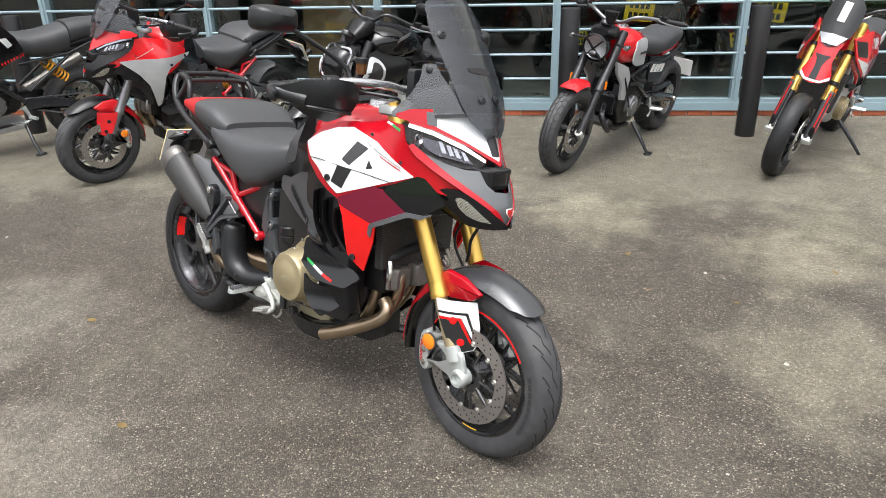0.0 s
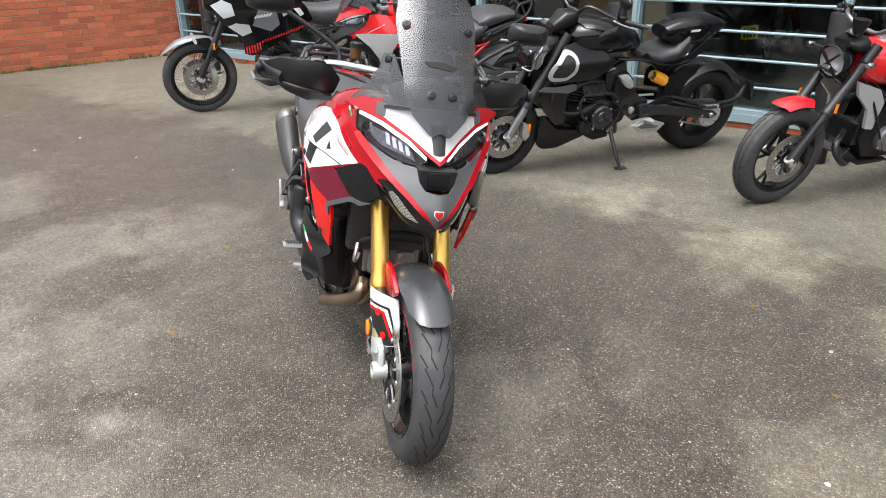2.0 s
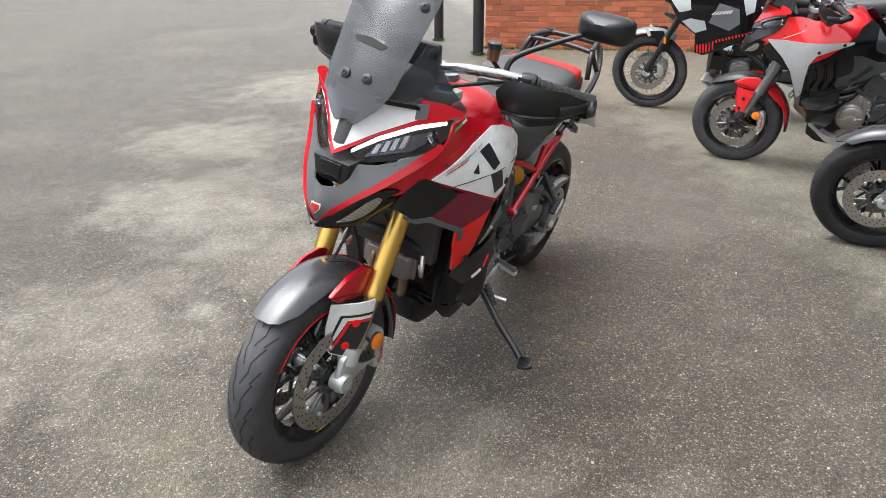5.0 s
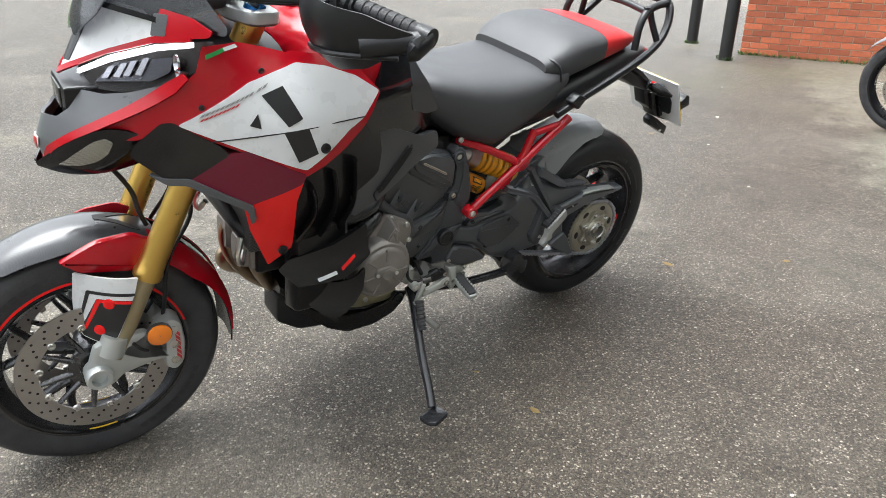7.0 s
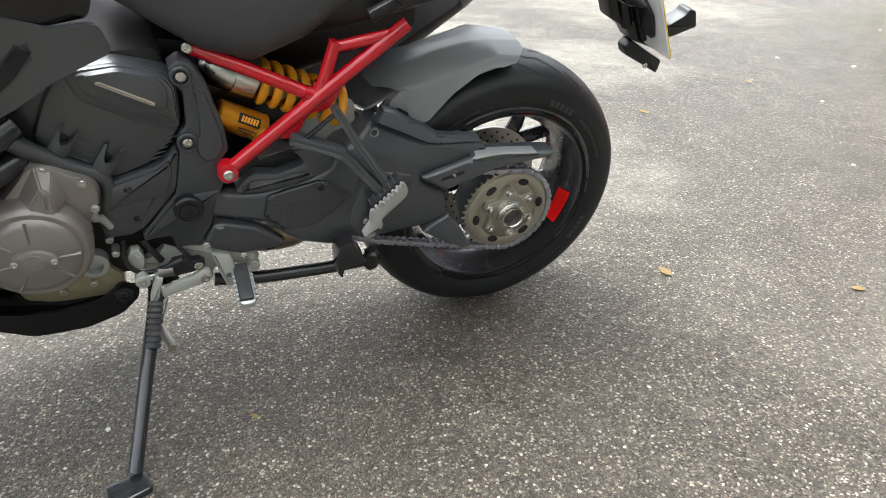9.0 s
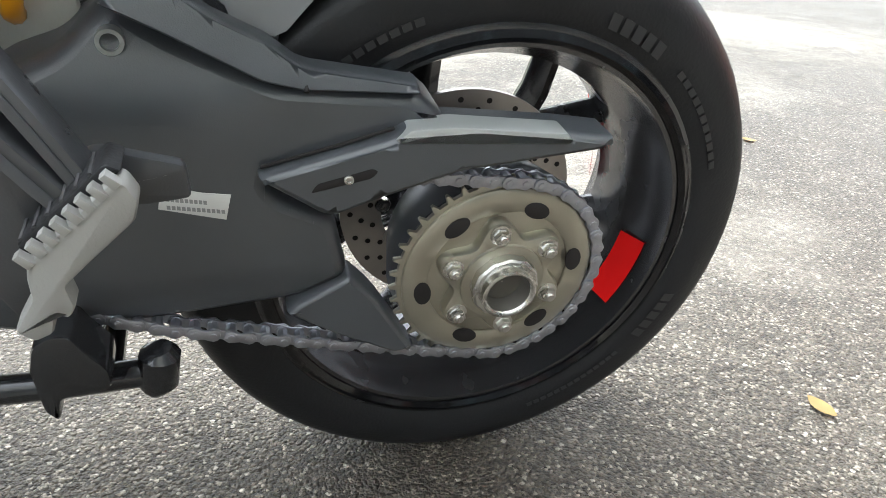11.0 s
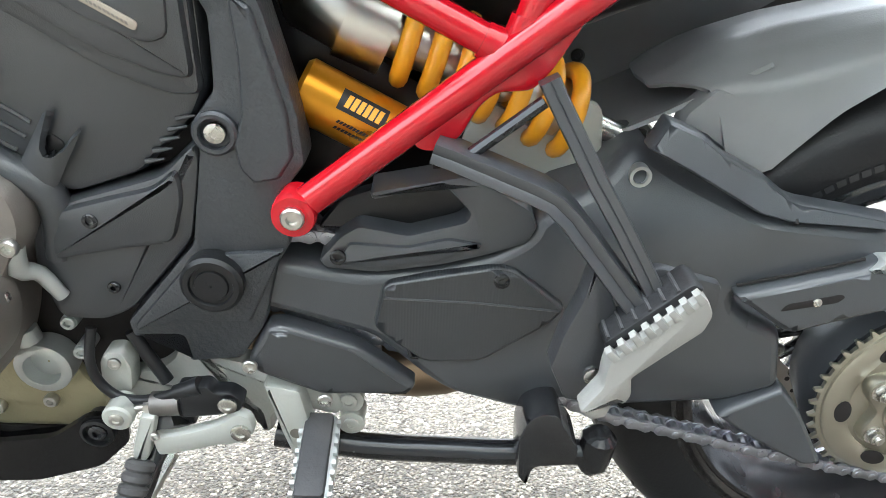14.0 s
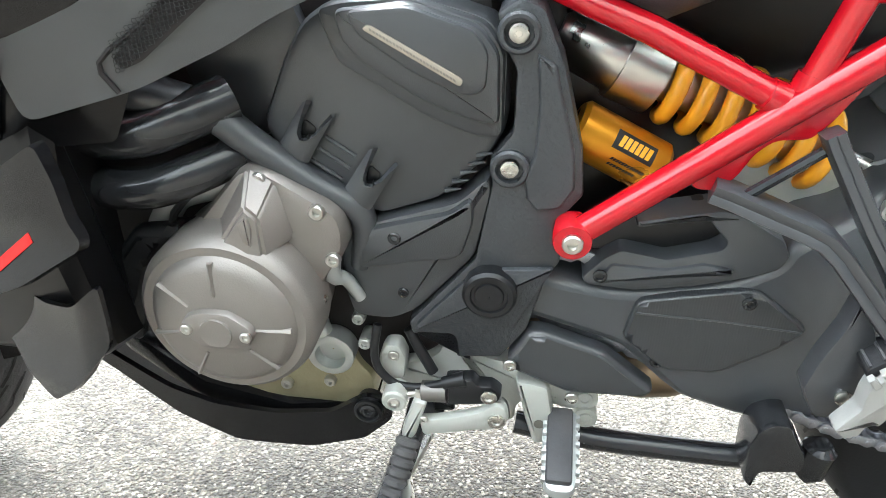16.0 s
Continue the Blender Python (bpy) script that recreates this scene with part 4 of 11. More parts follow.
# front mudguard
def arc_guard(a0, a1, r, half, drop, droop=1.0):
    """Sheet over a wheel: u the angle in degrees, v across from -1 to 1."""
    def f(u, v):
        a = radians(u * 100)
        w = half * v
        rr = r + float(np.interp(u, [0.5, 0.72, 0.95, 1.1, 1.9], [-0.014, -0.006, 0.004, 0.004, 0.0])) - drop * abs(v) ** 3
        return (FC[0] + rr * math.cos(a), w, FC[2] + rr * math.sin(a))
    return f


bm = B()
skin(bm, [(0.52, -0.30), (0.545, -0.62), (0.63, -0.90), (0.80, -1.0), (1.18, -1.0), (1.20, 1.0), (0.80, 1.0), (0.63, 0.90), (0.545, 0.62), (0.52, 0.30)], arc_guard(0, 0, 0.339, 0.078, 0.035), 0.003, 0.05, 0.02, flip=True)
guard = part("front_mudguard", bm, "carbondark", hero, "matt carbon front mudguard with red sides")
for sgn in (1, -1):
    bm = B()
    slab(bm, [(1.640, 0.585), (1.56, 0.622), (1.49, 0.628), (1.44, 0.60), (1.47, 0.535), (1.50, 0.535), (1.60, 0.552)], sgn * 0.078, sgn * 0.093, 0.01, "y", 0.012)
    part("mudguard_side", bm, "red", guard, "red mudguard side piece")
    bm = B()
    skin(bm, [(1.16, 0.35 * sgn), (1.17, 1.0 * sgn), (1.40, 1.0 * sgn), (1.62, 0.8 * sgn), (1.80, 0.72 * sgn), (1.62, 0.45 * sgn)], arc_guard(0, 0, 0.340, 0.088, 0.045), 0.003, 0.06, 0.0, flip=sgn > 0)
    part("rear_flap_side", bm, "red", guard)
bm = B()
skin(bm, [(1.16, -0.9), (1.45, -0.85), (1.86, -0.72), (1.89, 0.0), (1.86, 0.72), (1.45, 0.85), (1.16, 0.9)], arc_guard(0, 0, 0.336, 0.086, 0.04), 0.003, 0.08, 0.0, flip=True)
part("rear_flap", bm, "gloss", guard, "black rear edge of the mudguard")
bm = B()
skin(bm, [(0.98, -0.12), (1.10, -0.5), (1.14, -0.5), (1.02, 0.0), (1.14, 0.5), (1.10, 0.5), (0.98, 0.12)], arc_guard(0, 0, 0.3405, 0.078, 0.035), 0.002, 0.05, 0.0, flip=True)
part("guard_slot", bm, "dark", guard)
# the steered front end: turned a little to the right, standing a little more upright than the frame
STEER = Matrix.Translation((1.59, 0, 0.40)) @ Matrix.Rotation(radians(-2.6), 4, "Z") @ Matrix.Rotation(radians(2.4), 4, "X") @ Matrix.Translation((-1.59, 0, -0.40))
for ob in hero.children:
    if ob.name.split(".")[0] in ("front_wheel", "fork_foot", "brake_caliper", "side_reflector", "fork_cover", "front_mudguard"):
        ob.matrix_local = STEER

# ---- nose ----


def nose_part(name, poly, mat, off=0.0, thick=0.004, parent=None, label="", r=0.004, step=0.014, surf=front):
    """A pair of mirrored sheets on the nose, given for the half with y > 0."""
    for sgn in (1, -1):
        bm = B()
        skin(bm, poly, surf(off, sgn), thick, step, r, flip=sgn < 0)
        ob = part(name, bm, mat, parent or hero, label)
    return ob


def whole_nose(name, poly, mat, off=0.0, thick=0.004, parent=None, label="", r=0.004, step=0.012):
    pts = poly + [(-y, z) for y, z in reversed(poly) if y > 1e-6]
    bm = B()
    skin(bm, pts, front(off), thick, step, r)
    return part(name, bm, mat, parent or hero, label)


nose = whole_nose("nose_panel", [(0.0, 0.976), (0.030, 0.996), (0.080, 1.030), (0.152, 1.068), (0.148, 1.090), (0.12, 1.11), (0.0, 1.12)], "white", 0.0, 0.004, None, "white painted nose panel with a black centre stripe")
nose_part("nose_corner", [(0.150, 1.066), (0.212, 1.080), (0.242, 1.088), (0.246, 1.100), (0.205, 1.116), (0.150, 1.120)], "red", 0.001, 0.004, nose, "red corner of the nose")
nose_part("nose_grey", [(0.145, 1.070), (0.170, 1.074), (0.168, 1.112), (0.142, 1.11)], "carbon", 0.0022, 0.004, nose)
nose_part("nose_edge", [(0.0, 0.966), (0.026, 0.982), (0.078, 1.020), (0.152, 1.058), (0.216, 1.076), (0.215, 1.084), (0.150, 1.070), (0.082, 1.032), (0.030, 0.997), (0.0, 0.978)], "red", 0.004, 0.006, nose, "thin red edge", 0.001)
whole_nose("centre_stripe", [(0.0, 0.992), (0.018, 0.994), (0.025, 1.075), (0.0, 1.072)], "ink", 0.0015, 0.002, nose, "", 0.001)
# beak, with cheeks that run back and inwards under its red edge
beak = whole_nose("beak", [(0.0, 0.784), (0.010, 0.790), (0.040, 0.832), (0.078, 0.870), (0.108, 0.897), (0.142, 0.932), (0.170, 0.964), (0.196, 0.994), (0.172, 0.982), (0.138, 0.964), (0.098, 0.951), (0.060, 0.950), (0.056, 0.914), (0.040, 0.893), (0.0, 0.890)], "beakgrey", 0.0, 0.006, None, "satin grey beak with a red edge line")
nose_part("beak_edge", [(0.004, 0.784), (0.018, 0.789), (0.050, 0.827), (0.089, 0.863), (0.120, 0.888), (0.153, 0.918), (0.184, 0.950), (0.212, 0.982), (0.226, 1.010), (0.214, 1.018), (0.191, 0.994), (0.168, 0.966), (0.140, 0.934), (0.106, 0.899), (0.076, 0.872), (0.038, 0.834), (0.009, 0.793)], "red", 0.003, 0.006, beak, "red edge of the beak", 0.002)
CHEEK_UP = spline([(1.640, 0.008, 0.789), (1.610, 0.048, 0.827), (1.574, 0.088, 0.863), (1.540, 0.118, 0.886), (1.500, 0.145, 0.893), (1.455, 0.165, 0.880)], 8)
CHEEK_LOW = spline([(1.636, 0.008, 0.781), (1.600, 0.040, 0.774), (1.560, 0.066, 0.775), (1.520, 0.082, 0.781), (1.480, 0.090, 0.791), (1.430, 0.094, 0.806)], 8)


def cheek(off, side):
    """Between the red edge (v = 1) and the lower lip (v = 0), u from the tip back, bulging a little."""
    def at(u, v):
        f = max(0.0, min(39.999, u * 40))
        i = int(f)
        p, q = CHEEK_UP[i].lerp(CHEEK_UP[i + 1], f - i), CHEEK_LOW[i].lerp(CHEEK_LOW[i + 1], f - i)
        w = q.lerp(p, v) + Vector((0.35, 0.8, -0.3)) * (0.030 * v * (1 - v) * min(1.0, u * 3) + off)
        return (w.x, side * w.y, w.z)
    return at


nose_part("beak_cheek", [(0.0, 0.0), (0.0, 1.0), (1.0, 1.0), (1.0, 0.0)], "gloss", 0.0, 0.005, beak, "gloss black cheek", 0.0, 0.06, surf=cheek)
nose_part("cheek_mesh", [(0.20, 0.45), (0.34, 0.66), (0.52, 0.80), (0.66, 0.84), (0.72, 0.74), (0.66, 0.50), (0.54, 0.36), (0.38, 0.34)], "silvermesh", 0.0018, 0.002, beak, "fine silver mesh in the beak", 0.05, 0.05, surf=cheek)
# radar box
bm = B()
slab(bm, [(-0.062, 0.955), (0.062, 0.955), (0.055, 0.915), (0.040, 0.890), (-0.040, 0.890), (-0.055, 0.915)], 1.46, 1.578, 0.008, "x", 0.006)
radar = part("radar_box", bm, "plastic2", hero, "black radar sensor box under the headlights")
bm = B()
slab(bm, [(-0.036, 0.948), (0.036, 0.948), (0.033, 0.904), (-0.033, 0.904)], 1.574, 1.582, 0.003, "x", 0.004)
part("radar_face", bm, "gloss", radar)
# badge
for nm, sc, off, mt in (("badge", 1.0, 0.0, "whiteprint"), ("badge_field", 0.82, 0.0012, "inkred")):
    bm = B()
    skin(bm, [(-0.015 * sc, 0.832 + 0.014 * sc), (0.015 * sc, 0.832 + 0.014 * sc), (0.016 * sc, 0.832), (0.0, 0.832 - 0.018 * sc), (-0.016 * sc, 0.832)], lambda u, v, off=off: (soft_nose(u, v) + 0.003 + off, u, v), 0.002, 0.01, 0.003)
    bd = part(nm, bm, mt, beak, "small red and white shield badge" if sc == 1 else "")

# headlights
LAMP = [(0.026, 0.966), (0.048, 0.996), (0.080, 1.018), (0.155, 1.056), (0.212, 1.074), (0.222, 1.058), (0.212, 1.022), (0.178, 0.986), (0.138, 0.966), (0.098, 0.953), (0.055, 0.948)]
for sgn in (1, -1):
    bm = B()
    skin(bm, LAMP, front(-0.03, sgn), 0.02, 0.02, 0.003, flip=sgn < 0)
    lamp = part("headlight", bm, "dark", hero, "slim black headlight with a lit running light")
    bm = B()
    skin(bm, [(0.036, 0.974), (0.082, 1.007), (0.152, 1.044), (0.212, 1.064), (0.210, 1.073), (0.150, 1.055), (0.080, 1.019), (0.034, 0.982)], front(-0.006, sgn), 0.006, 0.02, 0.001, flip=sgn < 0)
    part("running_light", bm, "drl", lamp, "lit white light strip")
    bm = B()
    for k in range(4):
        y0 = 0.074 + k * 0.017
        skin(bm, [(y0, 0.974 + k * 0.006), (y0 + 0.011, 0.976 + k * 0.006), (y0 + 0.015, 1.001 + k * 0.009), (y0 + 0.005, 0.997 + k * 0.009)], front(-0.012 - 0.002 * (k % 2), sgn), 0.006, 0.02, 0.002, flip=sgn < 0)
    part("low_beam", bm, "chromelamp", lamp, "stepped chrome reflectors")
    bm = B()
    skin(bm, [(0.060, 0.963), (0.150, 0.986), (0.176, 1.010), (0.172, 1.036), (0.080, 1.004)], front(-0.020, sgn), 0.004, 0.02, 0.003, flip=sgn < 0)
    part("lamp_bezel", bm, "forkgreyish", lamp, "dark grey lamp bezel")
    bm = B()
    for yy, zz, rr in ((0.188, 1.030, 0.015), (0.196, 1.012, 0.009)):
        x = soft_nose(yy, zz)
        lathe(bm, [(x - 0.03, rr * 0.4), (x - 0.012, rr), (x - 0.010, rr * 1.1), (x - 0.014, rr * 1.1)], (0, sgn * yy, zz), "x", 18)
    part("high_beam", bm, "chromelamp", lamp)
    bm = B()
    skin(bm, LAMP, front(-0.001, sgn), 0.002, 0.02, 0.003, flip=sgn < 0)
    ln_ob = part("lens", bm, "lens", lamp, "clear lamp lens")
    ln_ob.visible_shadow = False

# ---- windscreen ----
def screen_x(y, z):
    c = np.interp(z, [1.0, 1.06, 1.157, 1.24, 1.336, 1.42, 1.48], [1.550, 1.538, 1.503, 1.455, 1.395, 1.335, 1.285])
    return float(c - 2.3 * y * y)


half_screen = [(0.0, 1.058), (0.026, 1.040), (0.05, 1.062), (0.085, 1.095), (0.108, 1.15), (0.112, 1.21), (0.122, 1.29), (0.128, 1.345), (0.115, 1.415), (0.085, 1.452), (0.0, 1.462)]
pts = half_screen + [(-y, z) for y, z in reversed(half_screen) if y > 1e-6]
bm = B()
skin(bm, pts, lambda y, z: (screen_x(y, z), y, z), 0.0035, 0.02, 0.012)
ws = part("windscreen", bm, "screen", hero, "smoked grey windscreen with six black screws")
bm = B()
skin(bm, rounded([(-0.055, 1.246), (0.0, 1.250), (0.055, 1.238), (0.04, 1.226), (0.0, 1.232), (-0.04, 1.234)], 0.008), lambda y, z: (screen_x(y, z) + 0.002, y, z), 0.006, 0.02)
part("air_slot", bm, "dark", ws, "dark air slot")
for yy, zz in ((0.033, 1.157), (-0.033, 1.157), (0.098, 1.336), (-0.098, 1.336)):
    bm = B()
    d = Vector((1, 4.6 * yy, 0.55)).normalized()
    p = Vector((screen_x(yy, zz), yy, zz)) + d * 0.001
    bolt(bm, p, 0.0135, 0.005, d, False)
    bolt(bm, p + d * 0.004, 0.008, 0.004, d)
    part("screen_screw", bm, "plastic2", ws)


def defl(sgn):
    return lambda x, z: (x, sgn * (0.232 - 0.9 * (x - 1.33) - 0.35 * (z - 1.09) - 0.25 * max(0, 1.35 - x)), z)


for sgn in (1, -1):
    bm = B()
    skin(bm, [(1.500, 1.112), (1.420, 1.098), (1.322, 1.086), (1.318, 1.10), (1.350, 1.155), (1.362, 1.20), (1.358, 1.248), (1.385, 1.252), (1.402, 1.225), (1.455, 1.16)], defl(sgn), 0.003, 0.02, 0.008, flip=sgn > 0)
    df = part("wind_deflector", bm, "deflector", hero, "clear smoked side wind deflector")
    bm = B()
    skin(bm, [(1.502, 1.118), (1.41, 1.102), (1.335, 1.094), (1.335, 1.088), (1.42, 1.094), (1.505, 1.108)], lambda x, z, sgn=sgn: (x, sgn * (abs(defl(1)(x, z)[1]) + 0.002), z), 0.004, 0.02, 0.0, flip=sgn > 0)
    part("deflector_edge", bm, "gloss", df)
    p = Vector(defl(sgn)(1.376, 1.232))
    bm = B()
    bolt(bm, p, 0.012, 0.004, (0.6, sgn, 0.2), False)
    bolt(bm, p + Vector((0.002, sgn * 0.004, 0)), 0.007, 0.003, (0.6, sgn, 0.2))
    part("deflector_screw", bm, "plastic2", df)
# screen carrier and instrument hood behind it
bm = B()
loft(bm, [(1.27, 0, 0.10, 1.09, 1.16), (1.36, 0, 0.105, 1.07, 1.19), (1.43, 0, 0.085, 1.06, 1.17), (1.47, 0, 0.04, 1.06, 1.12)])
part("screen_carrier", bm, "plastic", hero, "black instrument hood behind the windscreen")
bm = B()
slab(bm, [(-0.085, 1.125), (0.085, 1.125), (0.085, 1.225), (-0.085, 1.225)], 1.235, 1.262, 0.006, "x", 0.01)
dash = part("dashboard", bm, "plastic2", hero, "black instrument display")
# ---- flanks ----


def flank_part(name, poly, mat, off=0.0, thick=0.004, parent=None, label="", r=0.006, step=0.025, sides=(1, -1)):
    made = []
    for sgn in sides:
        bm = B()
        skin(bm, poly, flank(sgn, off), thick, step, r, flip=sgn > 0)
        made.append(part(name, bm, mat, parent[sgn] if isinstance(parent, dict) else (parent or hero), label))
    return {s: o for s, o in zip(sides, made)}


WHITE = [(1.413, 0.916), (1.290, 1.006), (1.195, 1.038), (1.137, 1.030), (1.065, 1.004), (1.004, 0.966), (1.058, 0.921), (1.092, 0.905), (1.190, 0.830)]
fair = flank_part("side_fairing", WHITE, "white", 0.004, 0.008, None, "white side fairing with black bars and red border", 0.006)
flank_part("fairing_border", [(1.424, 0.912), (1.300, 0.866), (1.190, 0.812), (1.100, 0.862), (1.046, 0.905), (0.998, 0.962), (1.050, 1.012), (1.137, 1.048), (1.20, 1.056), (1.30, 1.022), (1.424, 0.935)], "red", 0.0, 0.008, fair, "red border of the fairing")
flank_part("nose_flank", [(1.60, 0.800), (1.513, 0.905), (1.430, 0.968), (1.378, 1.020), (1.365, 1.068), (1.300, 1.074), (1.195, 1.050), (1.30, 1.010), (1.418, 0.917), (1.475, 0.873), (1.530, 0.862)], "red", -0.001, 0.008, fair, "red nose flank")
flank_part("wine_panel", [(1.404, 0.800), (1.352, 0.858), (1.300, 0.872), (1.188, 0.818), (1.196, 0.798), (1.300, 0.745)], "wine", 0.002, 0.008, fair, "wine-red fairing panel")
flank_part("lower_panel", [(1.306, 0.748), (1.192, 0.806), (1.206, 0.755), (1.200, 0.625), (1.244, 0.572), (1.290, 0.68)], "brightred", 0.001, 0.010, fair, "bright red lower fairing")
flank_part("black_insert", [(1.492, 0.838), (1.480, 0.866), (1.440, 0.915), (1.421, 0.920), (1.345, 0.880), (1.330, 0.862), (1.350, 0.845), (1.404, 0.796), (1.436, 0.796)], "gloss", 0.003, 0.008, fair, "gloss black fairing insert")
flank_part("insert_lip", [(1.468, 0.806), (1.436, 0.786), (1.404, 0.790), (1.300, 0.737), (1.290, 0.700), (1.282, 0.712), (1.29, 0.748), (1.40, 0.805), (1.44, 0.80)], "carbon", 0.008, 0.012, fair)
flank_part("fairing_stripe", [(1.270, 0.983), (1.229, 1.000), (1.199, 0.941), (1.228, 0.926)], "ink", 0.0055, 0.001, fair, "", 0.001)
flank_part("fairing_stripe", [(1.237, 0.915), (1.189, 0.922), (1.168, 0.866), (1.208, 0.850)], "ink", 0.0055, 0.001, fair, "", 0.001)
flank_part("fairing_vent", [(1.296, 0.926), (1.280, 0.950), (1.276, 0.921)], "dark", 0.0055, 0.001, fair, "", 0.001)
# crease line along the fairing
for sgn in (1, -1):
    bm = B()
    tube(bm, [Vector(flank(sgn, 0.0042)(x, z)) for x, z in ((1.36, 0.888), (1.28, 0.905), (1.20, 0.919), (1.12, 0.926), (1.055, 0.924))], 0.0013, 6, 3)
    part("panel_gap", bm, "dark", fair[sgn])
    bm = B()

    def lettering(u, v, sgn=sgn):
        p = Vector((1.380, 0, 0.934)).lerp(Vector((1.246, 0, 1.005)), u) + Vector((0.0, 0, 0.016 * v))
        q = flank(sgn, 0.0052)(p.x, p.z)
        return q, (0, sgn, 0)

    bars(bm, lettering, 0.0, 0.70, 0, 0.32, 11, 0.0004)
    bars(bm, lettering, 0.74, 0.90, 0, 0.32, 2, 0.0004)
    part("lettering", bm, "midprint", fair[sgn])
    bm = B()
    bars(bm, lettering, 0.0, 0.5, -0.50, -0.2, 9, 0.0004)
    part("small_lettering", bm, "inkred", fair[sgn])
    bm = B()
    for x, z in ((1.153, 0.876), (1.221, 0.622)):
        bolt(bm, flank(sgn, 0.004)(x, z), 0.011, 0.004, (0, sgn, 0))
    for x, z in ((1.262, 1.024), (1.372, 0.955)):
        bolt(bm, flank(sgn, 0.0)(x, z), 0.006, 0.003, (0, sgn, 0))
    part("fairing_screw", bm, "plastic2", fair[sgn])
    bm = B()
    skin(bm, [(1.36, 1.046), (1.325, 1.060), (1.328, 1.066), (1.36, 1.054)], flank(sgn, 0.0012), 0.001, 0.02, 0, flip=sgn > 0)
    part("flag_decal", bm, "green", fair[sgn])
    bm = B()
    skin(bm, [(1.325, 1.060), (1.300, 1.066), (1.304, 1.072), (1.328, 1.066)], flank(sgn, 0.0012), 0.001, 0.02, 0, flip=sgn > 0)
    part("flag_decal", bm, "white", fair[sgn])

# side vents: black panel with louvres
vent = flank_part("vent_panel", [(1.208, 0.806), (1.072, 0.905), (1.046, 0.905), (0.985, 0.90), (0.955, 0.80), (0.960, 0.66), (0.985, 0.615), (1.195, 0.612), (1.203, 0.75)], "sheen", -0.035, 0.01, None, "black side vent with curved louvres")
for sgn in (1, -1):
    for k in range(3):
        bm = B()
        x0 = 1.165 - k * 0.055
        pts = [Vector((x0, 0, 0.775 + 0.02 * k)), Vector((x0 - 0.012, 0, 0.74)), Vector((x0 - 0.015, 0, 0.69)), Vector((x0 + 0.012, 0, 0.628))]
        ring = spline(pts, 4)
        tube(bm, [Vector((p.x, sgn * (soft_y(p.x, p.z) - 0.022), p.z)) for p in ring], 0.014, 8, 0, 0.35, up=(0.3, sgn, 0))
        part("louvre", bm, "sheen", vent[sgn])

# matt black winglets
def step_in(d):
    return max(0.0, min(1.0, d / 0.08)) ** 2


for sgn in (1, -1):
    bm = B()
    skin(bm, [(1.008, 0.640), (1.001, 0.608), (0.999, 0.572), (0.990, 0.552), (1.05, 0.516), (1.075, 0.506), (1.173, 0.495), (1.212, 0.535), (1.186, 0.558), (1.09, 0.592), (1.045, 0.617)],
         lambda x, z, sgn=sgn: (x, sgn * (0.20 + 0.05 * math.sin(max(0, min(1, (1.21 - x) / 0.2)) * 1.57) + 0.35 * max(0, 0.56 - z)), z), 0.014, 0.02, 0.008, flip=sgn > 0)
    wg = part("winglet", bm, "sheen", hero, "satin black winglet below the fairing")
    bm = B()
    skin(bm, [(1.165, 0.47), (1.150, 0.432), (1.115, 0.398), (1.078, 0.366), (1.035, 0.402), (0.998, 0.445), (0.996, 0.509), (1.032, 0.478), (1.070, 0.470), (1.12, 0.49)],
         lambda x, z, sgn=sgn: (x, sgn * (0.190 + 0.40 * max(0, min(0.13, 1.15 - x)) + 0.02 * step_in(0.47 - z)), z), 0.006, 0.012, 0.010, flip=sgn > 0)
    part("lower_winglet", bm, "sheen", wg, "lower black winglet")
    on_wing = lambda x, z, sgn=sgn: (x, sgn * (0.20 + 0.05 * math.sin(max(0, min(1, (1.21 - x) / 0.2)) * 1.57) + 0.35 * max(0, 0.56 - z) + 0.0015), z)  # noqa: E731
    for x0, z0, x1, z1, shade in ((1.020, 0.566, 1.052, 0.549, "green"), (1.052, 0.549, 1.092, 0.528, "white"), (1.092, 0.528, 1.130, 0.511, "brightred")) if sgn < 0 else ((1.036, 0.558, 1.0715, 0.530, "brightred"), (1.084, 0.524, 1.129, 0.5095, "white")):
        bm = B()
        skin(bm, [(x0, z0 + 0.004), (x1, z1 + 0.004), (x1 - 0.003, z1 - 0.004), (x0 - 0.003, z0 - 0.004)], on_wing, 0.001, 0.02, 0.0005, flip=sgn > 0)
        part("winglet_decal", bm, shade, wg)

    # closed duct behind the winglets, seen from the front
    part("winglet_duct", slab(B(), [(sgn * 0.125, 0.655), (sgn * 0.205, 0.655), (sgn * 0.225, 0.52), (sgn * 0.205, 0.395), (sgn * 0.135, 0.375)], 1.03, 1.165, 0.012, "x", 0.012, True), "satinblack", wg, "black duct behind the winglet")

# tank, red on top, and black rear flanks
bm = B()
loft(bm, [(1.16, 0, 0.12, 0.90, 1.035), (1.13, 0, 0.17, 0.86, 1.06), (1.09, 0, 0.20, 0.86, 1.085), (1.02, 0, 0.205, 0.86, 1.09), (0.95, 0, 0.185, 0.86, 1.06), (0.90, 0, 0.15, 0.86, 1.00), (0.86, 0, 0.13, 0.86, 0.96)], 28, 2.8)
part("cockpit_cover", loft(B(), [(1.42, 0, 0.10, 0.95, 1.06), (1.34, 0, 0.165, 0.92, 1.055), (1.24, 0, 0.195, 0.90, 1.05), (1.17, 0, 0.17, 0.90, 1.04)], 20, 3), "satinblack", hero, "black cockpit cover under the handlebar")
tank = part("fuel_tank", bm, "red", hero, "red fuel tank")
bm = B()
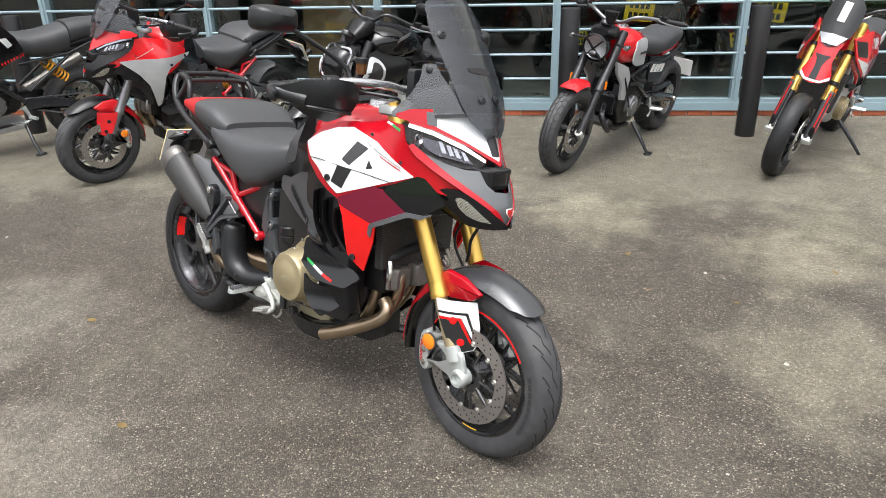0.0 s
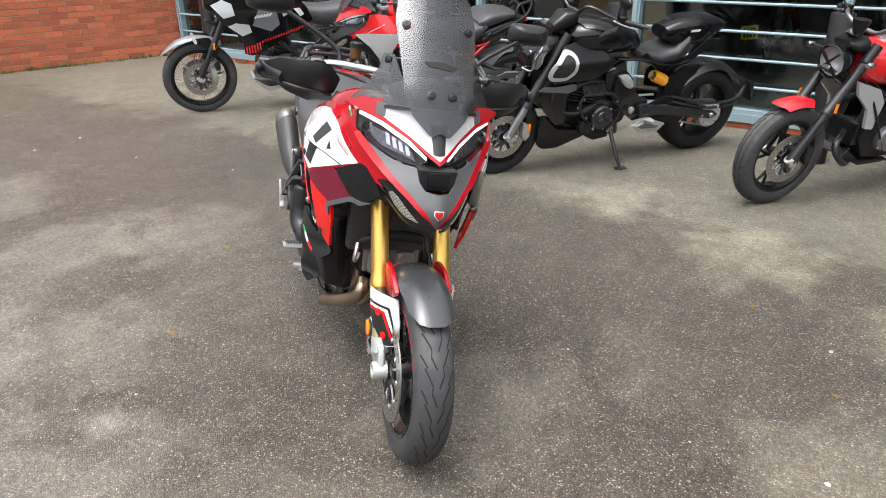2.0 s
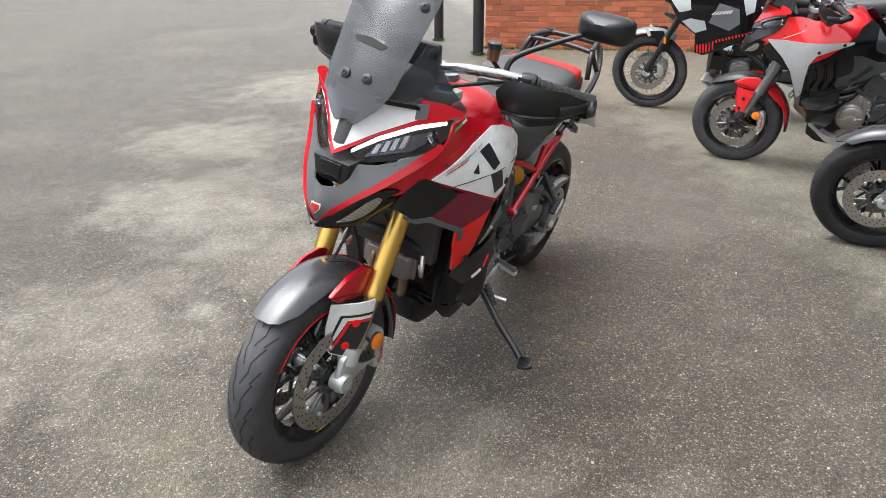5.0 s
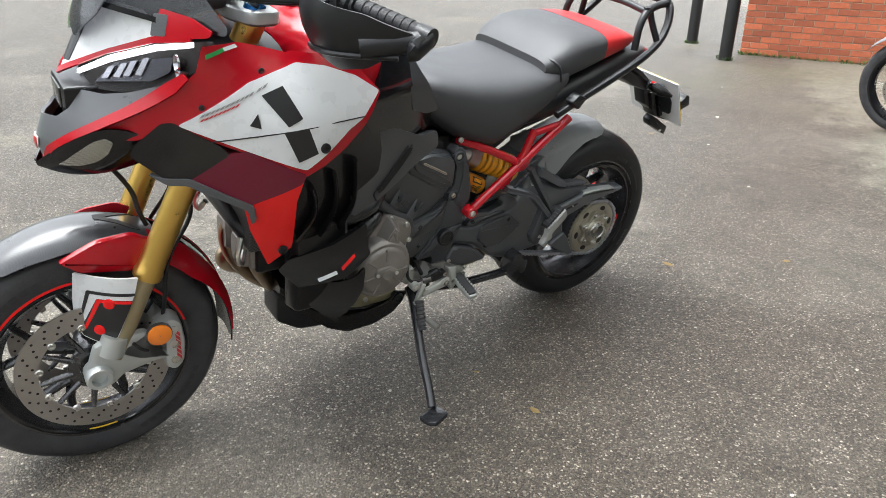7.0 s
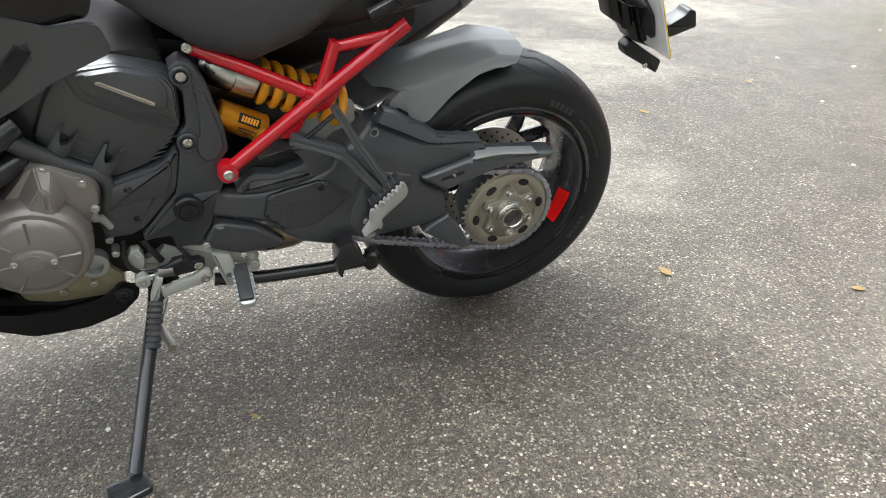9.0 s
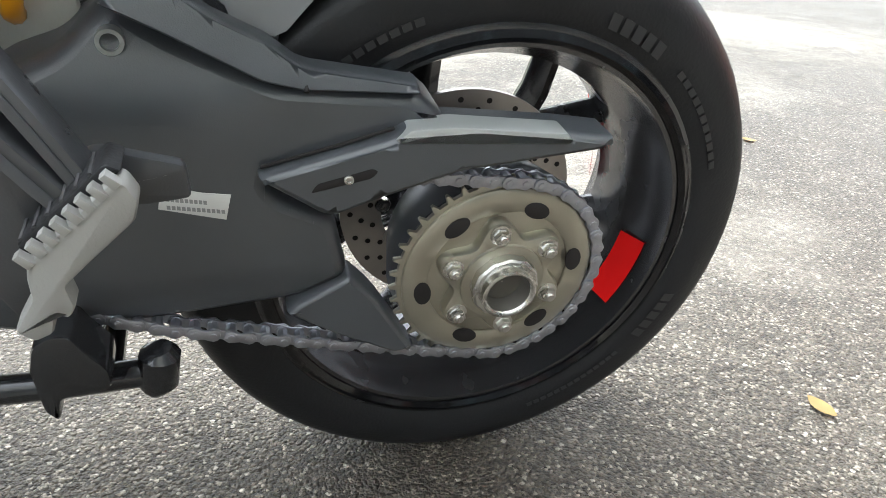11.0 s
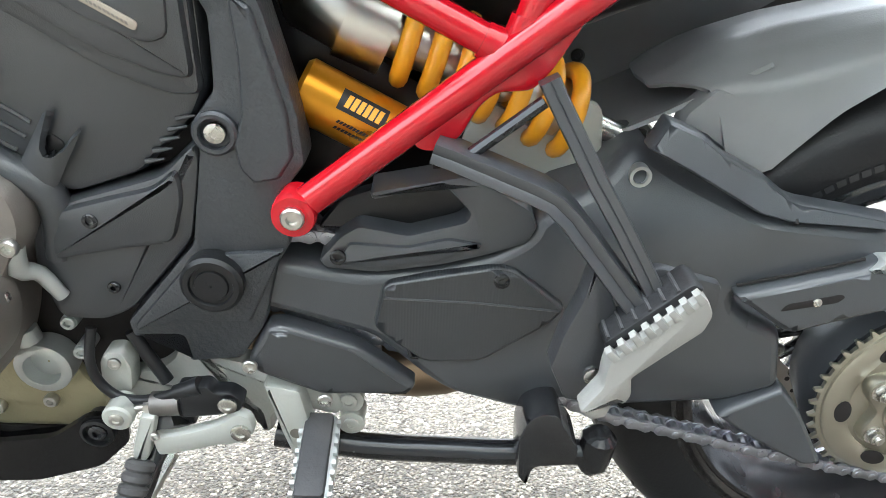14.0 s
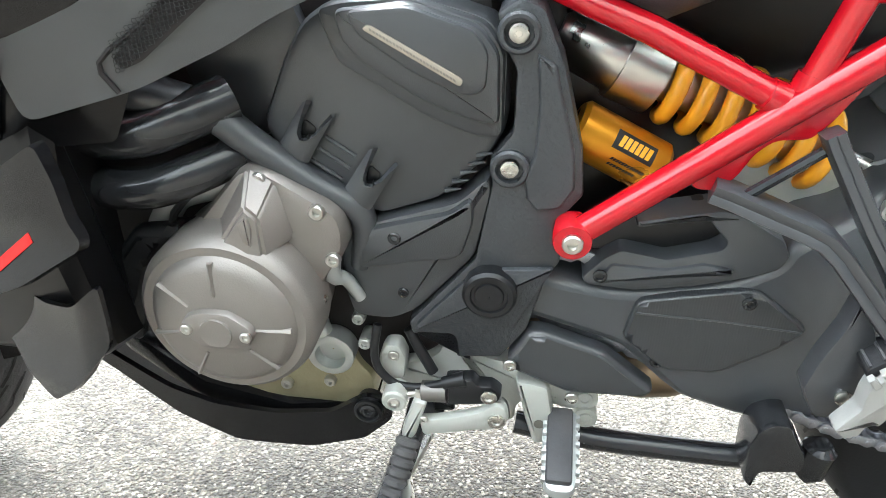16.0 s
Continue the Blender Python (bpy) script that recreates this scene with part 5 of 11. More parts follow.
lathe(bm, [(1.094, 0.001), (1.106, 0.03), (1.104, 0.045), (1.085, 0.05)], (1.05, 0, 0), "z", 28)
part("filler_cap", bm, "aluminium", tank, "round aluminium filler cap")
for sgn in (1, -1):
    bm = B()
    skin(bm, [(0.955, 1.010), (0.905, 1.050), (0.868, 1.020), (0.80, 0.93), (0.752, 0.855), (0.770, 0.80), (0.835, 0.80), (0.915, 0.845), (1.000, 0.855), (1.030, 0.900), (0.985, 0.945), (0.965, 0.98)],
         lambda x, z, sgn=sgn: (x, sgn * (0.115 + 0.42 * (x - 0.76) ** 0.9 * (1 if x > 0.76 else 0) - 0.42 * max(0, z - 0.93)), z) if x > 0.7601 else (x, sgn * 0.115, z), 0.012, 0.02, 0.01, flip=sgn > 0)
    part("tank_flank", bm, "gloss", tank, "gloss black rear tank panel")
    bm = B()
    skin(bm, [(1.02, 0.895), (0.915, 0.845), (0.82, 0.80), (0.758, 0.80), (0.745, 0.755), (0.785, 0.741), (0.82, 0.728), (0.847, 0.715), (0.876, 0.698), (0.943, 0.668), (0.968, 0.661), (1.03, 0.645), (1.06, 0.80)], lambda x, z, sgn=sgn: (x, sgn * (0.145 + 0.28 * (x - 0.75)), z), 0.012, 0.03, 0.012, flip=sgn > 0)
    sc_ = part("side_cover", bm, "plastic", tank, "matt black side cover below the tank")
    on_cover = lambda x, z, o=0.0, sgn=sgn: Vector((x, sgn * (0.145 + 0.28 * (x - 0.75) + 0.0015 + o), z))  # noqa: E731
    part("cover_seam", tube(B(), [on_cover(0.957, 0.666), on_cover(0.966, 0.690), on_cover(0.93, 0.718), on_cover(0.895, 0.752), on_cover(0.862, 0.785)], 0.0022, 6, 3), "dark", sc_)
    bm = B()
    skin(bm, [(0.955, 0.693), (0.950, 0.684), (0.935, 0.690), (0.872, 0.742), (0.845, 0.775), (0.862, 0.780), (0.905, 0.742)], lambda x, z, sgn=sgn: tuple(on_cover(x, z, 0.0015)), 0.002, 0.02, 0.003, flip=sgn > 0)
    grille = part("grille", bm, "dark", sc_, "dark honeycomb grille")
    bm = B()
    for i_ in range(9):
        for k_ in range(40):
            x, z = 0.850 + 0.00312 * k_, 0.775 - 0.80 * 0.00312 * k_ + (i_ - 4) * 0.0036 + (0.0018 if k_ % 2 else 0)
            if abs(i_ - 4) < 3.5 - (1.5 if k_ > 34 else 0) and x < 0.955:
                tube(bm, [on_cover(x + 0.0019 * math.cos(radians(60 * e)), z + 0.0019 * math.sin(radians(60 * e)), 0.0022) for e in range(7)], 0.00035, 3)
    part("honeycomb", bm, "plastic2", grille)["kind"] = "stuff"
    bm = B()
    pts = [(0.895, 1.03), (0.868, 1.015), (0.80, 0.925), (0.754, 0.85), (0.80, 0.85), (0.85, 0.87)]
    skin(bm, pts, lambda x, z, sgn=sgn: (x, sgn * (0.135 + 0.30 * (x - 0.75) - 0.42 * max(0, z - 0.93)), z), 0.006, 0.02, 0.012, flip=sgn > 0)
    part("knee_panel", bm, "ribbed", tank, "ribbed rubber knee panel")
    bm = B()
    bars(bm, lambda u, v, sgn=sgn: ((0.975 - 0.02 * u + 0.012 * v, sgn * (0.192 - 0.1 * u), 0.975 + 0.055 * u), (0, sgn, 0.3)), 0, 1, 0, 1, 5, 0.001)
    part("tank_lettering", bm, "ink", tank)


# ---- rear wheel ----
RC, RR = (0.0, 0.0, 0.3205), 0.319
WC = (0.0, -0.038, 0.3205)  # the wheel's middle plane lies a little to the right of the sprocket side
bm = B()
tyre(bm, WC, RR, 0.226, 0.096)
rwh = part("rear_wheel", bm, "rubber", hero, "wide black rear tyre on a black wheel")
bm = B()
tread_grooves(bm, WC, RR, 0.226, 0.096, 16)
part("tread_groove", bm, "groove", rwh)
part("rim", rim(B(), WC, 0.224, 0.090), "rim", rwh, "gloss black wheel rim")
bm = B()
for k in range(5):
    spoke(bm, WC, 62 + 72 * k, 0.03, 0.196, 0, 0, -0.055, -0.035, 0.018, 0.012, fork=16)
lathe(bm, [(-0.075, 0.001), (-0.075, 0.034), (-0.03, 0.05), (0.03, 0.05), (0.08, 0.034), (0.12, 0.034), (0.12, 0.001)], WC, "y", 32)
part("spokes", bm, "rim", rwh)
bm = B()
lathe(bm, [(0.043, 0.1875), (0.070, 0.2045)], WC, "y", 10, 186, 211)
part("rim_decal", bm, "brightred", rwh, "red block decal inside the rim")
bm = B()
lathe(bm, [(-0.048, 0.1840), (-0.078, 0.1995)], WC, "y", 10, 150, 180)
part("rim_decal", bm, "brightred", rwh, "red block decal inside the rim")
for sgn in (1, -1):
    bm = B()
    for a0, n in ((70, 8), (250, 10), (160, 7)):
        def on_rear(u, v, a0=a0, sgn=sgn):
            a = radians(a0 - u * sgn)
            return (RC[0] + (0.243 + v * 0.017) * math.cos(a), WC[1] + sgn * (0.0962 - 0.0006 * abs(v - 0.3)), RC[2] + (0.243 + v * 0.017) * math.sin(a)), (0, sgn, 0)
        bars(bm, on_rear, 0, 30, 0.25, 0.7, n + 4, 0.0004, 0)
        bars(bm, on_rear, 36, 52, 0.0, 1.0, 5, 0.0004, 0.4)
    part("tyre_lettering", bm, "tyremark", rwh)["kind"] = "stuff"
drilled_disc(rwh, RC, -0.050, 0.088, 0.1335, 1, 6)
for sgn in (1, -1):
    part("rim_lip", lathe(B(), [(sgn * 0.080, 0.2150), (sgn * 0.0905, 0.2170), (sgn * 0.0945, 0.2225), (sgn * 0.0915, 0.2285), (sgn * 0.085, 0.2290)], WC, "y", 72), "gloss", rwh)
# sprocket, carrier, nut
bm = B()
teeth = 42
poly = []
for k in range(teeth):
    for f, r in ((0.0, 0.1015), (0.28, 0.1015), (0.42, 0.1085), (0.58, 0.1085), (0.72, 0.1015)):
        a = 2 * math.pi * (k + f) / teeth
        poly.append((RC[0] + r * math.cos(a), RC[2] + r * math.sin(a)))
slab(bm, poly, 0.085, 0.0905, 0.001, "y", 0, True)
spr = part("sprocket", bm, "sprocket", hero, "toothed rear sprocket with bolted carrier")
bm = B()
lathe(bm, [(0.084, 0.072), (0.0935, 0.072), (0.0955, 0.076), (0.0955, 0.094), (0.0935, 0.097), (0.084, 0.097)], RC, "y", 60, closed=True)
part("sprocket_ring", bm, "sprocket", spr)
bm = B()
petal = []
for k in range(72):
    a = 2 * math.pi * k / 72
    r = 0.0585 + 0.0095 * math.cos(6 * (a - radians(20)))
    petal.append((RC[0] + r * math.cos(a), RC[2] + r * math.sin(a)))
slab(bm, petal, 0.088, 0.1035, 0.005, "y")
lathe(bm, [(0.10, 0.0225), (0.10, 0.044), (0.106, 0.042), (0.106, 0.0225)], RC, "y", 36)
part("sprocket_carrier", bm, "sprocket", spr)
for k in range(6):
    a = radians(20 + 60 * k)
    p = (RC[0] + 0.0545 * math.cos(a), 0.103, RC[2] + 0.0545 * math.sin(a))
    bm = B()
    bolt(bm, p, 0.0105, 0.002, (0, 1, 0), False)
    hexa = [(p[0] + 0.0078 * math.cos(radians(60 * j + 10)), p[2] + 0.0078 * math.sin(radians(60 * j + 10))) for j in range(6)]
    slab(bm, hexa, 0.105, 0.112, 0.0012)
    bolt(bm, (p[0], 0.112, p[2]), 0.0045, 0.003, (0, 1, 0), False)
    part("carrier_nut", bm, "steel", spr)
for k in range(6):
    a0 = 20 + 60 * k + 30
    bm = B()
    hole = []
    for j in range(16):
        t = 2 * math.pi * j / 16
        aa = radians(a0 + 10 * math.cos(t))
        rr = 0.0775 + 0.0085 * math.sin(t)
        hole.append((RC[0] + rr * math.cos(aa), RC[2] + rr * math.sin(aa)))
    slab(bm, hole, 0.0953, 0.0962, 0.0002)
    part("lightening_hole", bm, "dark", spr)
bm = B()
lathe(bm, [(0.104, 0.023), (0.104, 0.0335), (0.115, 0.0335), (0.117, 0.0315), (0.117, 0.023)], RC, "y", 12)
lathe(bm, [(0.116, 0.028), (0.126, 0.027), (0.127, 0.0245), (0.126, 0.0225), (0.124, 0.0215)], RC, "y", 36)
part("wheel_nut", bm, "steel", spr, "large hollow wheel nut")
part("axle_bore", lathe(B(), [(0.1255, 0.0226), (0.1045, 0.0205), (0.1045, 0.001)], RC, "y", 30), "bore", spr, "dull grey hollow axle")

# chain: loop round the sprocket and forward under the swingarm
loop = []
R1, R2, P2 = 0.1035, 0.033, Vector((0.665, 0, 0.452))
for a in range(95, 268, 3):
    loop.append(Vector((RC[0] + R1 * math.cos(radians(a)), 0, RC[2] + R1 * math.sin(radians(a)))))
loop += [Vector((0.07, 0, 0.2325)), Vector((0.20, 0, 0.264)), Vector((0.30, 0, 0.289)), Vector((0.45, 0, 0.345)), Vector((0.645, 0, 0.419))]
loop += [Vector((P2.x + R2 * math.cos(radians(a)), 0, P2.z + R2 * math.sin(radians(a)))) for a in range(-80, 110, 20)]
loop += [Vector((0.645, 0, 0.487)), Vector((0.45, 0, 0.475)), Vector((0.2, 0, 0.445))]
loop.append(loop[0])
cum = [0.0]
for a, b in zip(loop, loop[1:]):
    cum.append(cum[-1] + (b - a).length)
links = round(cum[-1] / 0.0159)
links -= links % 2
spots = []
for k in range(links + 1):
    d = cum[-1] * k / links
    i = min(max(j for j in range(len(cum)) if cum[j] <= d), len(loop) - 2)
    t = (d - cum[i]) / max(1e-6, cum[i + 1] - cum[i])
    spots.append(loop[i].lerp(loop[i + 1], t))
bm = B()
for k in range(links):
    a, b = spots[k], spots[k + 1]
    d = (b - a).normalized()
    n = Vector((-d.z, 0, d.x))
    out = []
    for c, sg in ((a, -1), (b, 1)):
        for ang in (-80, -40, 0, 40, 80):
            t = radians(ang)
            out.append(c + d * sg * math.cos(t) * 0.0068 + n * math.sin(t) * 0.0068 * sg)
        out.append(c.lerp(b if sg < 0 else a, 0.5) + n * 0.0048 * sg)
    pl = [(q.x, q.z) for q in out]
    for y0, y1 in (((0.0955, 0.0978), (0.0802, 0.0780)) if k % 2 else ((0.0932, 0.0953), (0.0826, 0.0804))):
        slab(bm, pl, y0, y1, 0.0007)
    lathe(bm, [(0.077, 0.0035), (0.0988, 0.0035), (0.0992, 0.002), (0.0992, 0.0005)], (a.x, 0, a.z), "y", 8)
    lathe(bm, [(0.0826, 0.0052), (0.0932, 0.0052)], (a.x, 0, a.z), "y", 8)
chain = part("chain", bm, "chain", hero, "bare steel drive chain")
chain["kind"] = "stuff"

# ---- swingarm ----
def step_up(x, a, b):
    t = max(0.0, min(1.0, (x - a) / (b - a)))
    return t * t * (3 - 2 * t)


def arm_form(x, z):
    """Swells towards the pivot, falls back above the crease and towards the underside."""
    top = 0.514 - 0.01 * step_up(x, 0.10, 0.30)
    y = 0.014 * step_up(x, 0.30, 0.42)
    y -= 0.55 * max(0.0, z - top) * (1 - step_up(x, 0.36, 0.44))
    y -= 0.35 * max(0.0, 0.345 - z)
    return y


SW = [(0.69, 0.50), (0.64, 0.475), (0.596, 0.466), (0.55, 0.460), (0.492, 0.467), (0.445, 0.480), (0.412, 0.500), (0.408, 0.515), (0.39, 0.526), (0.352, 0.540), (0.330, 0.564), (0.312, 0.568), (0.284, 0.551), (0.208, 0.520), (0.099, 0.511), (0.068, 0.486), (0.110, 0.471), (0.219, 0.440), (0.207, 0.422), (0.162, 0.401), (0.147, 0.335), (0.189, 0.306), (0.312, 0.290), (0.403, 0.298), (0.469, 0.325), (0.503, 0.356), (0.541, 0.391), (0.625, 0.416), (0.69, 0.43)]
sw = relief("swingarm", SW, 0.082, 0.018, 0.012, "armplastic", hero, "matt black single-sided swingarm", arm_form, 0.02, 0.05, 0.012)
bm = slab(B(), [(0.69, 0.50), (0.60, 0.48), (0.56, 0.40), (0.66, 0.40)], -0.12, 0.06, 0.01, "y", 0.01, True)
part("arm_root", bm, "armplastic", sw)
bm = lathe(B(), [(0.015, 0.095), (0.06, 0.105), (0.078, 0.098), (0.078, 0.001)], RC, "y", 40)
part("hub_housing", bm, "armplastic", sw)
BU = [(0.586, 0.473), (0.567, 0.496), (0.552, 0.506), (0.533, 0.503), (0.511, 0.499), (0.464, 0.513), (0.461, 0.521), (0.483, 0.544), (0.541, 0.529), (0.543, 0.537), (0.470, 0.553), (0.453, 0.549), (0.413, 0.526), (0.405, 0.510), (0.412, 0.495), (0.445, 0.482), (0.484, 0.471), (0.536, 0.462), (0.581, 0.465)]
cs_ = part("chain_slider", slab(B(), BU, 0.080, 0.117, 0.004, "y", 0.004), "armplastic", sw, "moulded black upper chain cover")
part("slider_face", slab(B(), [(0.560, 0.492), (0.512, 0.490), (0.478, 0.499), (0.448, 0.494), (0.486, 0.477), (0.535, 0.468), (0.572, 0.470)], 0.114, 0.121, 0.004, "y", 0.004), "armplastic", cs_)
bm = slab(B(), [(0.590, 0.490), (0.568, 0.520), (0.482, 0.552), (0.455, 0.522), (0.489, 0.495), (0.526, 0.488), (0.559, 0.490)], 0.080, 0.094, 0.004, "y", 0.006)
part("upper_cover", bm, "plastic2", sw)
PANEL = [(0.532, 0.450), (0.526, 0.455), (0.436, 0.474), (0.421, 0.472), (0.372, 0.433), (0.391, 0.413), (0.443, 0.375), (0.494, 0.372), (0.522, 0.393), (0.540, 0.409)]
pn = relief("arm_panel", PANEL, 0.1145, 0.006, 0.003, "ribbed", sw, "ribbed black plastic panel", None, 0.008, 0.008, 0.006)
bm = tube(B(), [(0.531, 0.1205, 0.440), (0.45, 0.1205, 0.438), (0.378, 0.1205, 0.432)], 0.0012, 6)
part("panel_crease", bm, "armplastic", pn)
for x, z, y in ((0.431, 0.461, 0.1205), (0.503, 0.381, 0.1165), (0.569, 0.479, 0.120)):
    scw = part("arm_screw", bolt(B(), (x, y, z), 0.0068, 0.003), "blackmetal", sw)


def shield_form(x, z):
    low = float(np.interp(x, [0.098, 0.188, 0.218, 0.285, 0.318], [0.511, 0.515, 0.522, 0.558, 0.572]))
    return -0.55 * max(0.0, z - low - 0.004)


ts = relief("top_shield", [(0.322, 0.576), (0.305, 0.597), (0.275, 0.585), (0.251, 0.568), (0.212, 0.549), (0.192, 0.535), (0.182, 0.532), (0.099, 0.521), (0.096, 0.511), (0.188, 0.515), (0.218, 0.522), (0.285, 0.558)], 0.094, 0.010, 0.003, "armplastic", sw, "black plastic shield on the swingarm", shield_form, 0.012, 0.01, 0.003)
part("shield_hole", bolt(B(), (0.281, 0.082, 0.577), 0.007, 0.002, (0, 0.75, 0.65), False), "dark", ts)
bm = tube(B(), [(0.186, 0.105, 0.516), (0.186, 0.090, 0.531)], 0.002, 6)
part("shield_joint", bm, "dark", ts)
bm = lathe(B(), [(0.068, 0.0095), (0.0845, 0.0095), (0.0845, 0.0065), (0.06, 0.006), (0.06, 0.001)], (0.318, 0, 0.545), "y", 24)
part("link_bolt", bm, "alloy", sw)
bm = slab(B(), [(0.267, 0.432), (0.245, 0.429), (0.250, 0.406), (0.300, 0.419), (0.296, 0.440)], 0.0985, 0.1008, 0.0004)
stk = part("data_sticker", bm, "whiteprint", sw, "small pale data sticker")
bm = bars(B(), lambda u, v: ((0.294 - 0.044 * u, 0.1008, 0.4185 - 0.007 * u + 0.012 * v), (0, 1, 0)), 0, 1, 0, 0.35, 12, 0.0002, 0)
bars(bm, lambda u, v: ((0.294 - 0.044 * u, 0.1008, 0.4185 - 0.007 * u + 0.012 * v), (0, 1, 0)), 0, 0.7, 0.6, 0.95, 9, 0.0002, 0)
part("sticker_print", bm, "midprint", stk)["kind"] = "stuff"
# chain guard
GUARD = [(0.226, 0.449), (0.219, 0.453), (0.122, 0.481), (0.109, 0.489), (0.07, 0.490), (-0.031, 0.482), (-0.078, 0.476), (-0.066, 0.464), (0.060, 0.448), (0.127, 0.426), (0.165, 0.412), (0.176, 0.415)]
cg = relief("chain_guard", GUARD, 0.106, 0.012, 0.006, "armplastic", hero, "matt black chain guard", None, 0.007, 0.03, 0.004)
bm = slab(B(), [(0.185, 0.437), (0.180, 0.445), (0.136, 0.457), (0.131, 0.454), (0.137, 0.448)], 0.1155, 0.1185, 0.0004, "y", 0.003)
gs = part("guard_slot", bm, "dark", cg)
part("slot_bolt", bolt(B(), (0.155, 0.1185, 0.448), 0.004, 0.002), "steel", gs)
# pale strip: gloss of the guard's upward face put into colour
bm = slab(B(), [(0.119, 0.480), (0.107, 0.490), (0.07, 0.4915), (-0.028, 0.4835), (-0.036, 0.4745), (0.05, 0.483), (0.095, 0.481)], 0.094, 0.1195, 0.003, "y", 0.002)
part("guard_top", bm, "alloy", cg, "pale strip for the gloss on the chain guard's upper edge")
bm = tube(B(), [(0.222, 0.104, 0.4545), (0.17, 0.106, 0.470), (0.118, 0.106, 0.486)], 0.0015, 6)
part("guard_gap", bm, "dark", cg)
relief("lower_guard", [(0.195, 0.312), (0.148, 0.340), (0.128, 0.318), (0.119, 0.305), (0.081, 0.243), (0.102, 0.240), (0.16, 0.272), (0.205, 0.302)], 0.094, 0.010, 0.005, "armplastic", cg, "black lower chain guard fin", None, 0.008, 0.02, 0.004)
# hugger
def hug(u, v):
    """Shell over the rear tyre: u five times the length along the bike, v across."""
    x, a = u / 5, abs(v)
    top = float(np.interp(x, [-0.10, -0.03, 0.06, 0.10, 0.15, 0.19, 0.25, 0.30, 0.36], [0.650, 0.674, 0.682, 0.680, 0.670, 0.660, 0.638, 0.603, 0.577]))
    low = float(np.interp(x, [-0.10, -0.03, 0.06, 0.10, 0.15, 0.185, 0.20, 0.25, 0.30, 0.36], [0.640, 0.650, 0.648, 0.636, 0.598, 0.558, 0.540, 0.553, 0.566, 0.562]))
    fold = float(np.interp(x, [-0.10, 0.06, 0.10, 0.20, 0.25, 0.27, 0.31, 0.36], [0.650, 0.664, 0.650, 0.614, 0.609, 0.602, 0.580, 0.574]))
    z = float(np.interp(a, [0, 0.30, 0.55, 0.80, 0.86, 1.0], [top, top - 0.05 * (top - fold), top - 0.35 * (top - fold), fold + 0.004, fold - 0.006, low]))
    y = float(np.interp(a, [0, 0.55, 0.80, 1.0], [0, 0.056, 0.084, 0.095])) * float(np.interp(x, [0.22, 0.36], [1.0, 0.85]))
    return (x, WC[1] + math.copysign(y, v), z)


bm = B()
skin(bm, [(-0.06, -0.55), (0.06, -0.86), (0.22, -1.0), (1.18, -1.0), (1.30, -0.8), (1.50, -0.4), (1.52, 0.0), (1.50, 0.4), (1.30, 0.8), (1.18, 1.0), (0.22, 1.0), (0.06, 0.86), (-0.06, 0.55)], hug, 0.004, 0.05, 0.04)
hg = part("rear_hugger", bm, "greyplastic", hero, "grey plastic rear hugger over the tyre", 60)

bm = B()
skin(bm, [(0.205, -0.112), (0.345, -0.108), (0.368, -0.09), (0.368, 0.005), (0.345, 0.026), (0.205, 0.036)], lambda x, y: (x, y, float(np.interp(x, [0.20, 0.25, 0.30, 0.37], [0.628, 0.600, 0.572, 0.540])) + 2.2 * max(0.0, abs(y + 0.038) - 0.045) ** 1.5), 0.004, 0.015, 0.012)
part("hugger_tray", bm, "greyplastic", hg, "flat grey front of the hugger")
part("hugger_step", slab(B(), [(0.283, 0.560), (0.262, 0.572), (0.200, 0.530), (0.205, 0.600), (0.254, 0.612), (0.276, 0.590)], 0.022, 0.048, 0.004, "y", 0.004), "greyplastic", hg, "stepped flank of the hugger")
# added plate that fills in the pale area behind the coil
part("linkage_plate", slab(B(), [(0.470, 0.545), (0.452, 0.598), (0.40, 0.604), (0.345, 0.590), (0.338, 0.52), (0.365, 0.490), (0.40, 0.480), (0.45, 0.495)], 0.026, 0.034, 0.004, "y", 0.012), "bracketsilver", sw, "pale grey plate added behind the coil spring")

